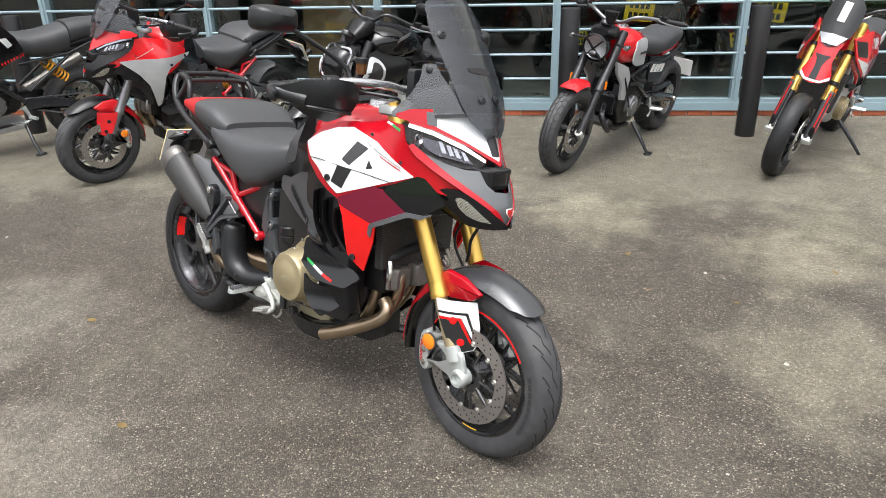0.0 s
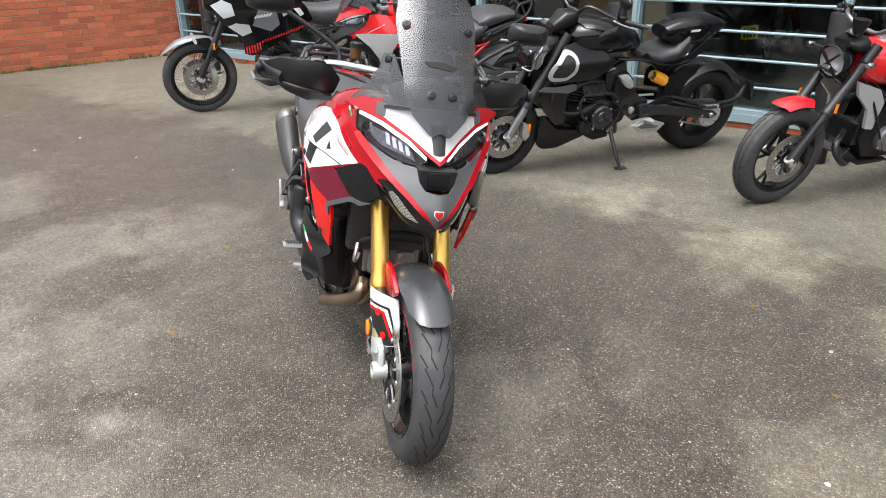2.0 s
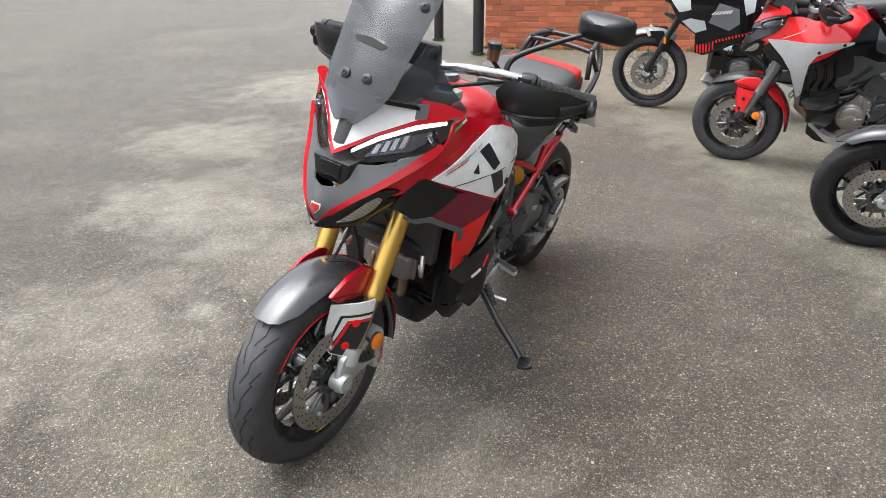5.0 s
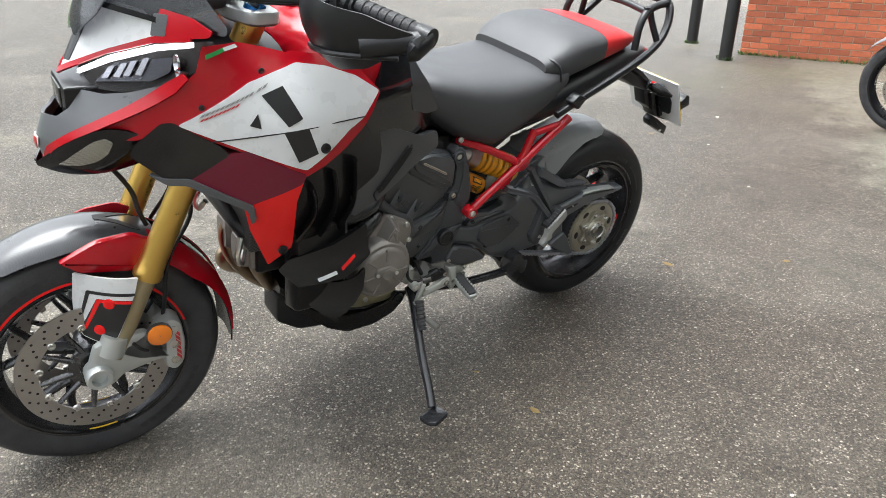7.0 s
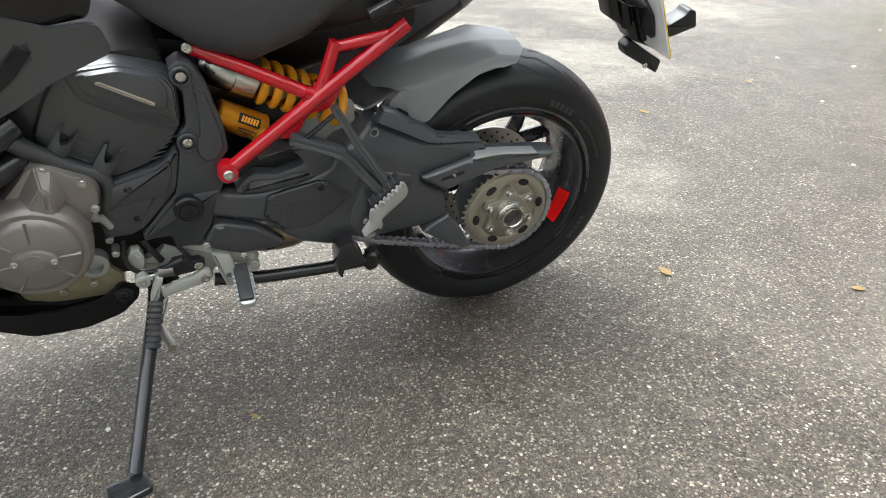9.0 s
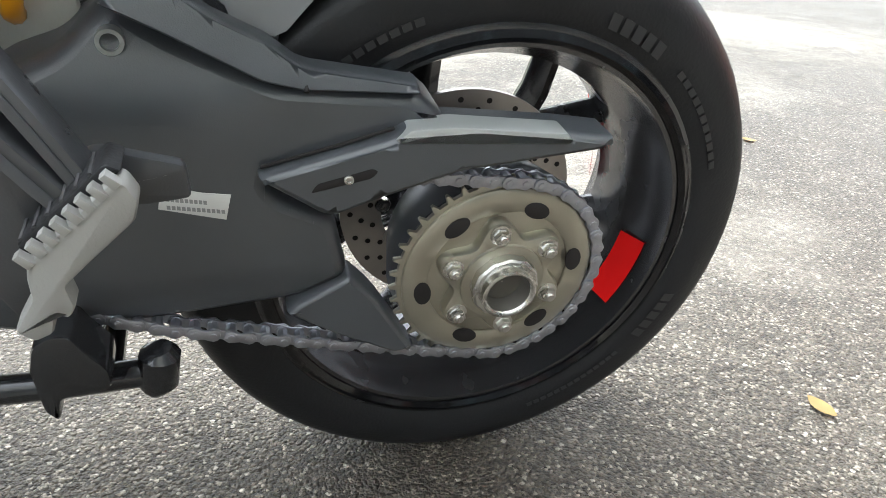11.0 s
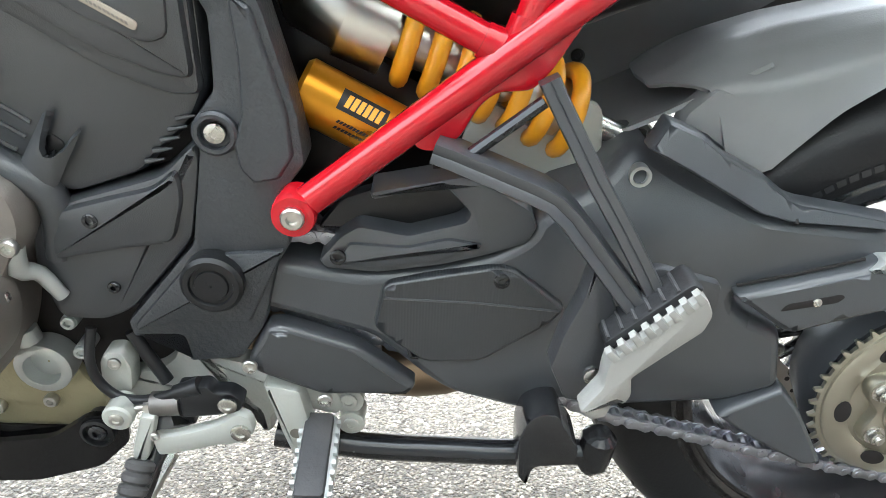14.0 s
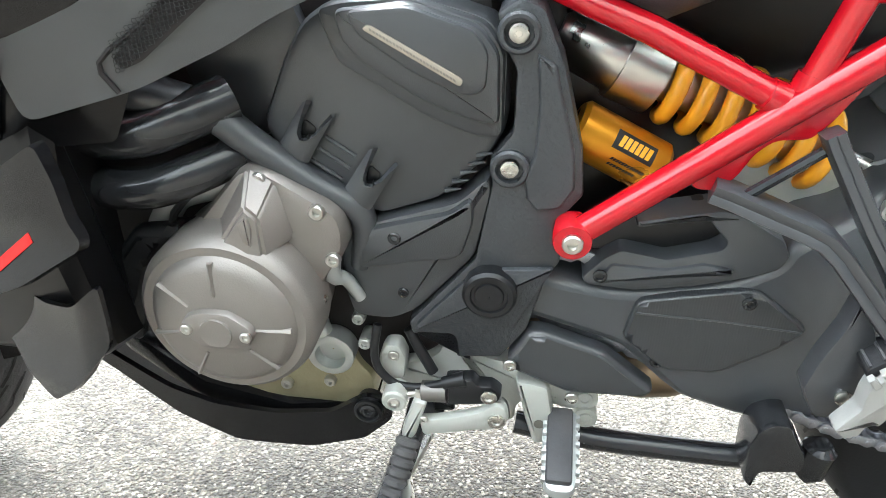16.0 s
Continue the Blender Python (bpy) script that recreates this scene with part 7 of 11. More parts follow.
part("clevis_hole", bolt(B(), (0.613, 0.1235, 0.287), 0.006, 0.0012, socket=False), "bore", fb)
for x, y, z, r in ((0.566, 0.098, 0.306, 0.015), (0.563, 0.102, 0.281, 0.013)):
    part("clevis_pin", bolt(tube(B(), [(x, 0.075, z), (x, y, z)], r, 16), (x, y, z), r * 0.6, 0.003), "bracketsilver", fb)
bm = slab(B(), [(0.741, 0.298), (0.737, 0.275), (0.700, 0.284), (0.682, 0.290), (0.659, 0.293), (0.645, 0.307), (0.649, 0.325), (0.662, 0.329), (0.676, 0.316), (0.700, 0.307), (0.723, 0.300)], 0.132, 0.147, 0.004, "y", 0.006, True)
slab(bm, [(0.745, 0.326), (0.731, 0.324), (0.744, 0.277), (0.762, 0.254), (0.758, 0.285)], 0.136, 0.150, 0.003, "y", 0.004, True)
lathe(bm, [(0.126, 0.006), (0.126, 0.0135), (0.148, 0.0135), (0.150, 0.0115), (0.150, 0.006)], (0.766, 0, 0.322), "y", 24)
gl = part("gear_lever", bm, "bracketsilver", fb, "silver gear lever with a rubber tip")
ta, tb = Vector((0.751, 0.150, 0.274)), Vector((0.768, 0.205, 0.208))
line, radii = [], []
for k in range(8):
    for d_, r_ in ((0.0, 0.0105), (0.25, 0.0135), (0.70, 0.0135), (0.95, 0.0105)):
        line.append(ta.lerp(tb, (k + d_) / 8))
        radii.append(r_)
part("lever_rubber", tube(B(), line, tuple(radii), 14), "rubberworn", gl, "ribbed rubber toe piece")
for x, y, z, r in ((0.667, 0.146, 0.339, 0.0115), (0.658, 0.147, 0.308, 0.0125), (0.766, 0.149, 0.322, 0.009), (0.769, 0.126, 0.366, 0.008), (0.734, 0.150, 0.304, 0.006)):
    part("lever_bolt", bolt(B(), (x, y, z), r * 0.74, 0.003), "steel", gl)
part("shift_rod", tube(B(), [(0.760, 0.138, 0.323), (0.735, 0.136, 0.3285)], 0.0036, 10), "steel", gl)
part("rod_nut", tube(B(), [(0.744, 0.137, 0.3265), (0.739, 0.137, 0.3275)], 0.0068, 6), "steel", gl)
bm = slab(B(), [(0.713, 0.352), (0.684, 0.356), (0.679, 0.348), (0.665, 0.349), (0.654, 0.340), (0.657, 0.328), (0.680, 0.322), (0.713, 0.318)], 0.122, 0.143, 0.004, "y", 0.004, True)
qs = part("quickshift_sensor", bm, "plastic2", fb, "black gearshift sensor with cable")
part("sensor_barrel", tube(B(), [(0.738, 0.134, 0.3275), (0.712, 0.134, 0.330)], 0.0115, 18), "titan", qs, "dull grey sensor barrel")
part("sensor_cable", tube(B(), [(0.786, 0.12, 0.400), (0.789, 0.128, 0.372), (0.785, 0.130, 0.350), (0.770, 0.131, 0.333), (0.748, 0.133, 0.331), (0.722, 0.136, 0.340), (0.703, 0.136, 0.350)], 0.0046, 10, 5), "plastic2", qs)
part("cable_boot", tube(B(), [(0.715, 0.137, 0.344), (0.692, 0.137, 0.353)], (0.0068, 0.0085), 12), "plastic2", qs)
part("cable_plug", slab(B(), [(0.728, 0.318), (0.706, 0.320), (0.704, 0.300), (0.726, 0.296)], 0.112, 0.130, 0.003, "y", 0.002, True), "plastic2", qs)
bm = slab(B(), [(0.786, 0.361), (0.779, 0.374), (0.764, 0.375), (0.757, 0.358), (0.760, 0.330), (0.774, 0.326), (0.787, 0.342)], 0.098, 0.122, 0.004, "y", 0.005, True)
part("shift_arm", bm, "bracketsilver", gl, "silver gearshift arm")
part("bracket_strut", tube(B(), [(0.755, 0.112, 0.392), (0.744, 0.114, 0.368), (0.729, 0.116, 0.340)], 0.0062, 10), "plastic2", fb, "black strut")
relief("heel_guard", [(0.652, 0.372), (0.632, 0.410), (0.616, 0.411), (0.555, 0.391), (0.500, 0.346), (0.507, 0.334), (0.587, 0.331), (0.646, 0.358)], 0.116, 0.010, 0.006, "plastic", fb, "matt black heel guard", lambda x, z: -0.12 * max(0.0, 0.365 - z), 0.008, 0.01, 0.006)
bm = B()
for x, z in ((0.648, 0.371), (0.583, 0.335)):
    bolt(bm, (x, 0.130, z), 0.007, 0.004)
part("guard_screw", bm, "steel", fb)
for sgn in (1, -1):
    bm = B()
    slab(bm, [(0.612, 0.165), (0.612, 0.112), (0.603, 0.104), (0.578, 0.104), (0.570, 0.112), (0.568, 0.165), (0.572, 0.215), (0.580, 0.222), (0.600, 0.222), (0.608, 0.215)], 0.286, 0.300, 0.004, "z", 0.006)
    for k in range(8):
        for x in (0.570, 0.610):
            box(bm, (x - 0.0022, 0.1185 + k * 0.0125, 0.298), (x + 0.0022, 0.1235 + k * 0.0125, 0.3055))
    ob = part("footrest", bm, "alloy", hero, "silver toothed footrest with rubber insert")
    bm2 = B()
    slab(bm2, [(0.607, 0.110), (0.576, 0.110), (0.576, 0.213), (0.607, 0.213)], 0.300, 0.3085, 0.003, "z", 0.005)
    rb = part("footrest_rubber", bm2, "rubberworn", ob)
    if sgn < 0:
        ob.matrix_local = Matrix.Diagonal((1, -1, 1, 1)) @ Matrix.Translation((-0.06, 0, 0.0))
    else:
        ob.matrix_local = Matrix.Translation((0, 0.0, 0.0)) @ Matrix.Translation((0.59, 0.104, 0.29)) @ Matrix.Rotation(radians(-14), 4, "X") @ Matrix.Diagonal((0.86, 0.84, 0.9, 1)) @ Matrix.Translation((-0.59, -0.104, -0.29))
bm = B()
tube(bm, [(0.745, 0.085, 0.262), (0.735, 0.11, 0.285)], 0.018, 12)
tube(bm, [(0.745, 0.095, 0.275), (0.755, 0.135, 0.245), (0.79, 0.24, 0.165), (0.815, 0.33, 0.108), (0.828, 0.372, 0.078)], (0.0165, 0.0145, 0.0135, 0.0125, 0.0125), 12, 4)
st = part("side_stand", bm, "blackmetal", hero, "black tubular side stand on the asphalt")
foot = LEAN.inverted() @ Vector((0.838, 0.372, 0.0))
bm = B()
fm = Matrix.Translation(foot) @ (LEAN.inverted().to_3x3().to_4x4()) @ Matrix.Rotation(radians(20), 4, "Z")
slab(bm, [(-0.035, -0.02), (0.035, -0.026), (0.042, 0.01), (0.03, 0.03), (-0.03, 0.028)], 0.0, 0.012, 0.004, "z", 0.008)
bmesh.ops.transform(bm, matrix=fm, verts=bm.verts)
part("stand_foot", bm, "blackmetal", st)
bm = B()
tube(bm, [(0.735, 0.12, 0.255), (0.760, 0.165, 0.215)], 0.0075, 8)
tube(bm, [(0.760, 0.165, 0.215), (0.79, 0.255, 0.145)], 0.0025, 6)
tube(bm, [(0.752, 0.17, 0.232), (0.735, 0.235, 0.228)], (0.0075, 0.009), 10)
part("stand_spring", bm, "steel", st)
# centre stand
cs = part("centre_stand", tube(B(), [(0.36, -0.1, 0.250), (0.36, 0.1, 0.250)], 0.012, 10), "blackmetal", hero, "black tubular centre stand folded up")
for sgn in (1, -1):
    bm = tube(B(), [(0.64, sgn * 0.09, 0.255), (0.55, sgn * 0.092, 0.243), (0.46, sgn * 0.094, 0.242), (0.40, sgn * 0.096, 0.243), (0.325, sgn * 0.10, 0.250)], 0.0135, 12, 3)
    part("stand_leg", bm, "blackmetal", cs)
    bm = tube(B(), [(0.327, sgn * 0.10, 0.232), (0.320, sgn * 0.10, 0.240), (0.315, sgn * 0.10, 0.270), (0.316, sgn * 0.10, 0.276)], (0.014, 0.019, 0.018, 0.012), 12)
    part("stand_shoe", bm, "blackmetal", cs)
part("stand_peg", tube(B(), [(0.385, 0.085, 0.255), (0.378, 0.085, 0.295)], 0.010, 10), "blackmetal", cs)
bm = B()
slab(bm, [(0.405, 0.305), (0.399, 0.330), (0.386, 0.339), (0.371, 0.338), (0.364, 0.323), (0.348, 0.298), (0.349, 0.278), (0.388, 0.273), (0.392, 0.248), (0.402, 0.260)], 0.100, 0.148, 0.004, "y", 0.006, True)
part("stand_tang", bm, "blackmetal", cs, "black foot tang")

# ---- passenger footrests ----
def flat_bar(bm, pts, w, d, sgn):
    """A bar of width w and depth d along pts (x, y, z), with a groove down its face."""
    p = [Vector((x, sgn * y, z)) for x, y, z in pts]
    rings = []
    for i, q in enumerate(p):
        t = (p[min(i + 1, len(p) - 1)] - p[max(i - 1, 0)]).normalized()
        n = Vector((0, sgn, 0))
        n = (n - t * n.dot(t)).normalized()
        b = t.cross(n).normalized()
        sec = ((-0.5, -0.5), (-0.5, 0.38), (-0.42, 0.5), (-0.06, 0.5), (0.0, 0.47), (0.06, 0.5), (0.42, 0.5), (0.5, 0.38), (0.5, -0.5), (0.0, -0.56))
        rings.append([bm.verts.new(q + b * w * e + n * d * f) for e, f in sec])
    for u, v in zip(rings, rings[1:]):
        for k in range(10):
            bm.faces.new((u[k], u[(k + 1) % 10], v[(k + 1) % 10], v[k]))
    bm.faces.new(rings[0])
    bm.faces.new(rings[-1])
    return bm


for sgn in (1, -1):
    bm = flat_bar(B(), [(0.492, 0.148, 0.588), (0.477, 0.151, 0.584), (0.453, 0.158, 0.577), (0.418, 0.169, 0.567), (0.405, 0.173, 0.561), (0.393, 0.177, 0.550), (0.374, 0.184, 0.528), (0.350, 0.192, 0.500), (0.336, 0.195, 0.484)], 0.0175, 0.028, sgn)
    hb = part("hanger", bm, "hangermetal", hero, "black V-shaped passenger footrest hanger")
    bm = flat_bar(B(), [(0.417, 0.157, 0.644), (0.411, 0.159, 0.633), (0.378, 0.175, 0.578), (0.356, 0.183, 0.545), (0.330, 0.192, 0.503), (0.320, 0.194, 0.484)], 0.0150, 0.026, sgn)
    part("hanger_arm", bm, "hangermetal", hb)
    bm = tube(B(), [(0.468, sgn * 0.155, 0.586), (0.418, sgn * 0.156, 0.628)], 0.0048, 8)
    part("hanger_stay", bm, "blackmetal", hb)
    bm = slab(B(), [(0.330, 0.510), (0.321, 0.512), (0.272, 0.499), (0.270, 0.474), (0.30, 0.470), (0.34, 0.478)], sgn * 0.168, sgn * 0.180, 0.003, "y", 0.004, True)
    part("hanger_web", bm, "hangermetal", hb)
    bm = slab(B(), [(0.374, 0.526), (0.362, 0.504), (0.352, 0.480), (0.352, 0.441), (0.358, 0.412), (0.372, 0.398), (0.384, 0.402), (0.397, 0.430), (0.391, 0.459), (0.380, 0.492)], sgn * 0.174, sgn * 0.198, 0.0025, "y", 0.002, True)
    part("hanger_plate", bm, "hangermetal", hb)
    part("peg_bolt", bolt(B(), (0.3635, sgn * 0.198, 0.424), 0.0075, 0.003, (0, sgn, 0), False), "steel", hb)
    # folded peg with teeth along its upper edge
    pg_poly = [(0.362, 0.464), (0.309, 0.517), (0.302, 0.515), (0.296, 0.503), (0.300, 0.489), (0.326, 0.464), (0.344, 0.446), (0.341, 0.430), (0.346, 0.421), (0.353, 0.425), (0.357, 0.410), (0.368, 0.405), (0.378, 0.414), (0.370, 0.428), (0.364, 0.438), (0.364, 0.452)]
    bm = slab(B(), pg_poly, sgn * 0.208, sgn * 0.230, 0.004, "y", 0.003, True)
    pg = part("passenger_footrest", bm, "pegalloy", hb, "silver toothed passenger footrest")
    a, b = Vector((0.364, 0, 0.464)), Vector((0.304, 0, 0.521))
    d = (b - a).normalized()
    nrm = Vector((d.z, 0, -d.x))
    for k in range(8):
        c = a + d * ((b - a).length * (k + 0.4) / 8)
        tooth = [(c + d * e + nrm * f) for e, f in ((-0.0032, -0.004), (0.0032, -0.004), (0.0024, 0.0065), (-0.0024, 0.0065))]
        part("peg_tooth", slab(B(), [(q.x, q.z) for q in tooth], sgn * 0.224, sgn * 0.232, 0.001, "y", 0, True), "pegalloy", pg)
    rub = [a + nrm * -0.002, b + nrm * -0.002, b + nrm * 0.008 - d * 0.004, a + nrm * 0.008 + d * 0.004]
    bm = slab(B(), [(q.x, q.z) for q in rub], sgn * 0.190, sgn * 0.222, 0.003, "y", 0.003, True)
    part("peg_rubber", bm, "rubber", hb, "ribbed rubber pad")
    for k in range(6):
        c = a + d * ((b - a).length * (k + 0.7) / 7) + nrm * 0.008
        part("pad_rib", tube(B(), [(c.x, sgn * 0.194, c.z), (c.x, sgn * 0.220, c.z)], 0.0016, 6), "rubberworn", pg)

# added dark slab that hides the bright gap between pan and engine
part("pan_liner", slab(B(), [(1.150, 0.345), (1.150, 0.262), (1.083, 0.214), (1.008, 0.204), (0.90, 0.205), (0.90, 0.31), (1.03, 0.36)], -0.02, 0.06, 0.01, "y", 0.012), "plastic2", eng, "black filler added inside the belly pan")

# ---- exhaust, right side ----
bm = B()
tube(bm, [(1.225, -0.05, 0.545), (1.242, -0.052, 0.50), (1.225, -0.054, 0.43), (1.175, -0.058, 0.355), (1.09, -0.08, 0.285), (0.95, -0.10, 0.232)], 0.0195, 14, 5)
ex = part("exhaust_header", bm, "exhaust", hero, "heat-tinted steel exhaust headers")
part("header_pipe", tube(B(), [(1.175, -0.075, 0.55), (1.178, -0.095, 0.50), (1.165, -0.10, 0.43), (1.13, -0.10, 0.355), (1.06, -0.10, 0.285), (0.93, -0.105, 0.235)], 0.0195, 14, 5), "exhaust", ex)
part("header_pipe", tube(B(), [(1.20, 0.048, 0.545), (1.208, 0.045, 0.49), (1.185, 0.035, 0.42), (1.13, 0.0, 0.34), (1.03, -0.06, 0.275), (0.93, -0.09, 0.24)], 0.0185, 14, 5), "exhaust", ex)
part("collector_pipe", tube(B(), [(1.205, -0.092, 0.432), (1.232, -0.100, 0.405), (1.215, -0.116, 0.368), (1.15, -0.140, 0.326), (1.08, -0.163, 0.287), (0.985, -0.178, 0.246)], 0.0235, 16, 4), "exhaust", ex, "bronze-tinted collector pipe under the belly pan")
bm = B()
tube(bm, [(0.76, -0.03, 0.29), (0.62, -0.03, 0.285), (0.50, 0.03, 0.31), (0.42, 0.0, 0.325), (0.32, -0.10, 0.36)], 0.042, 16, 4)
part("silencer_box", bm, "exhaust", ex)
part("exhaust_flange", slab(B(), [(0.572, 0.335), (0.537, 0.338), (0.532, 0.292), (0.545, 0.286), (0.570, 0.290)], -0.01, 0.062, 0.004, "y", 0.004), "taupe", ex, "brown-grey exhaust flange")
part("flange_bolt", bolt(B(), (0.560, 0.062, 0.318), 0.005, 0.003), "steel", ex)
part("return_spring", tube(B(), [(0.528, 0.06, 0.286), (0.512, 0.06, 0.292), (0.487, 0.06, 0.299)], (0.0022, 0.0055, 0.0022), 8, 4), "blackmetal", ex)
xs = part("exhaust_shield", tube(B(), [(0.425, -0.195, 0.538), (0.424, -0.197, 0.525), (0.423, -0.200, 0.470), (0.428, -0.202, 0.415), (0.455, -0.200, 0.365), (0.51, -0.190, 0.338), (0.575, -0.175, 0.340), (0.64, -0.155, 0.352)], (0.026, 0.046, 0.052, 0.054, 0.052, 0.046, 0.038, 0.032), 24, 4, 0.85, up=(0, 1, 0)), "plastic2", ex, "matt black exhaust heat shield")
part("shield_screw", bolt(B(), (0.402, -0.256, 0.508), 0.009, 0.003, (0, -1, 0)), "blackmetal", xs)
part("shield_screw", bolt(B(), (0.500, -0.240, 0.345), 0.008, 0.003, (0, -1, 0)), "blackmetal", xs)
part("tail_pipe", tube(B(), [(0.40, -0.15, 0.345), (0.325, -0.175, 0.335), (0.292, -0.195, 0.37), (0.285, -0.205, 0.43), (0.288, -0.215, 0.52), (0.275, -0.225, 0.58)], 0.024, 14, 4), "exhaust", ex, "bronze-tinted exhaust pipe")
c0, c1 = Vector((0.300, -0.232, 0.535)), Vector((0.018, -0.250, 0.742))
dd = (c1 - c0).normalized()
bm = tube(B(), [c0, c0 + dd * 0.03, c0 + dd * 0.11, c0 + dd * 0.20, c1 - dd * 0.048], (0.026, 0.040, 0.060, 0.069, 0.072), 20, 0, 0.70, up=(0.5, 0, 0.86))
sil = part("silencer", bm, "graphite", ex, "dark grey silencer with a paler metal end")
bm = tube(B(), [c1 - dd * 0.047, c1 - dd * 0.043, c1 - dd * 0.004, c1 + dd * 0.004], (0.071, 0.0735, 0.070, 0.064), 20, 0, 0.70, up=(0.5, 0, 0.86))
part("end_cap", bm, "titan", sil, "paler metal end cap")
part("outlet", tube(B(), [c1 - dd * 0.01, c1 + dd * 0.014], (0.034, 0.031), 16, 0, 0.8, up=(0.5, 0, 0.86)), "dark", sil)
sm = part("silencer_mount", slab(B(), [(0.298, 0.678), (0.322, 0.672), (0.336, 0.650), (0.332, 0.596), (0.296, 0.503), (0.255, 0.482), (0.262, 0.560), (0.284, 0.62)], -0.205, -0.240, 0.005, "y", 0.008, True), "blackmetal", ex, "black silencer mount")
part("mount_bolt", bolt(B(), (0.305, -0.240, 0.655), 0.015, 0.009, (0, -1, 0)), "steel", sm)
part("mount_bolt", bolt(B(), (0.288, -0.240, 0.520), 0.009, 0.005, (0, -1, 0)), "blackmetal", sm)
bm = slab(B(), [(0.43, 0.60), (0.345, 0.515), (0.30, 0.545), (0.20, 0.61), (0.06, 0.70), (0.06, 0.755), (0.20, 0.745), (0.42, 0.68)], -0.158, -0.180, 0.008, "y", 0.012)
part("inner_shield", bm, "greyplastic", sil, "dull grey inner side of the silencer")
bm = bolt(B(), (0.335, -0.157, 0.588), 0.008, 0.004, (0, 1, 0))
part("shield_screw", bm, "plastic2", sil)
# clutch cover
CCV = (0.838, 0.0, 0.436)
bm = slab(B(), [(0.745, 0.36), (0.752, 0.49), (0.80, 0.545), (0.868, 0.600), (0.905, 0.592), (0.905, 0.52), (0.945, 0.44), (0.955, 0.335), (0.90, 0.318), (0.80, 0.322)], -0.09, -0.175, 0.012, "y", 0.022, True)
housing = part("clutch_housing", bm, "bronze", eng, "bronze engine casing round the clutch cover")
part("case_rib", slab(B(), [(0.875, 0.585), (0.896, 0.580), (0.925, 0.45), (0.940, 0.345), (0.915, 0.335), (0.905, 0.46)], -0.17, -0.186, 0.004, "y", 0.006), "bronze", housing)
for x, z in ((0.765, 0.50), (0.845, 0.572), (0.890, 0.596), (0.912, 0.515), (0.945, 0.43), (0.945, 0.345), (0.875, 0.325), (0.775, 0.335)):
    part("case_bolt", bolt(B(), (x, -0.175, z), 0.007, 0.006, (0, -1, 0)), "steel", housing)
bm = lathe(B(), [(-0.16, 0.104), (-0.190, 0.104), (-0.196, 0.099), (-0.228, 0.094), (-0.240, 0.086), (-0.243, 0.072), (-0.243, 0.058), (-0.247, 0.053), (-0.247, 0.001)], CCV, "y", 56)
cl = part("clutch_cover", bm, "bronze", eng, "round bronze clutch cover")
part("cover_lettering", bars(B(), lambda u, v: ((0.812 + 0.05 * u, -0.2472, 0.43 + 0.012 * v), (0, -1, 0)), 0, 1, 0, 1, 6, 0.0008), "sumpalloy", cl)
part("cover_sticker", slab(B(), [(0.842, 0.527), (0.880, 0.520), (0.884, 0.539), (0.848, 0.546)], -0.174, -0.1775, 0.0005, "y", 0.002), "stickerblue", housing, "small dark blue sticker")
for k in range(8):
    a = radians(45 * k + 12)
    part("cover_bolt", bolt(B(), (CCV[0] + 0.099 * math.cos(a), -0.190, CCV[2] + 0.099 * math.sin(a)), 0.007, 0.006, (0, -1, 0)), "steel", cl)
# oil filler
of = part("oil_filler", tube(B(), [(0.745, -0.13, 0.49), (0.740, -0.155, 0.545)], 0.024, 18), "plastic2", eng, "black oil filler neck")
part("oil_cap", lathe(B(), [(0.538, 0.030), (0.545, 0.034), (0.558, 0.034), (0.561, 0.030), (0.566, 0.034), (0.592, 0.034), (0.597, 0.028), (0.597, 0.001)], (0.738, -0.158, 0), "z", 24), "plastic2", of, "ribbed black oil filler cap")
# right footrest bracket and brake pedal
rb = part("footrest_bracket", slab(B(), [(0.545, 0.280), (0.578, 0.304), (0.588, 0.350), (0.628, 0.368), (0.664, 0.362), (0.676, 0.322), (0.720, 0.308), (0.732, 0.284), (0.700, 0.262), (0.660, 0.268), (0.630, 0.272), (0.570, 0.266)], -0.160, -0.192, 0.006, "y", 0.008, True), "bracketsilver", hero, "silver cast footrest bracket")
for x, z in ((0.606, 0.335), (0.650, 0.345), (0.705, 0.292)):
    part("bracket_bolt", bolt(B(), (x, -0.192, z), 0.010, 0.005, (0, -1, 0)), "steel", rb)
part("bracket_web", slab(B(), [(0.60, 0.300), (0.64, 0.325), (0.665, 0.300), (0.63, 0.282)], -0.19, -0.199, 0.003, "y", 0.006), "bracketsilver", rb)
bm = tube(B(), [(0.652, -0.205, 0.345), (0.680, -0.208, 0.325), (0.712, -0.212, 0.300), (0.730, -0.218, 0.275), (0.715, -0.226, 0.256), (0.690, -0.235, 0.250)], (0.013, 0.010, 0.009, 0.009), 12, 4)
bk = part("brake_pedal", bm, "bracketsilver", hero, "silver rear brake pedal")
part("pedal_pad", slab(B(), [(0.650, 0.240), (0.715, 0.258), (0.718, 0.270), (0.655, 0.253)], -0.215, -0.260, 0.003, "y", 0.004, True), "pegalloy", bk, "toothed pedal pad")
for k in range(5):
    part("pad_tooth", tube(B(), [(0.660 + 0.013 * k, -0.216, 0.257 + 0.0036 * k), (0.660 + 0.013 * k, -0.259, 0.257 + 0.0036 * k)], 0.0035, 6), "pegalloy", bk)
mc = part("brake_cylinder", tube(B(), [(0.740, -0.178, 0.335), (0.742, -0.182, 0.268)], (0.013, 0.014), 14), "blackmetal", hero, "black rear brake cylinder")
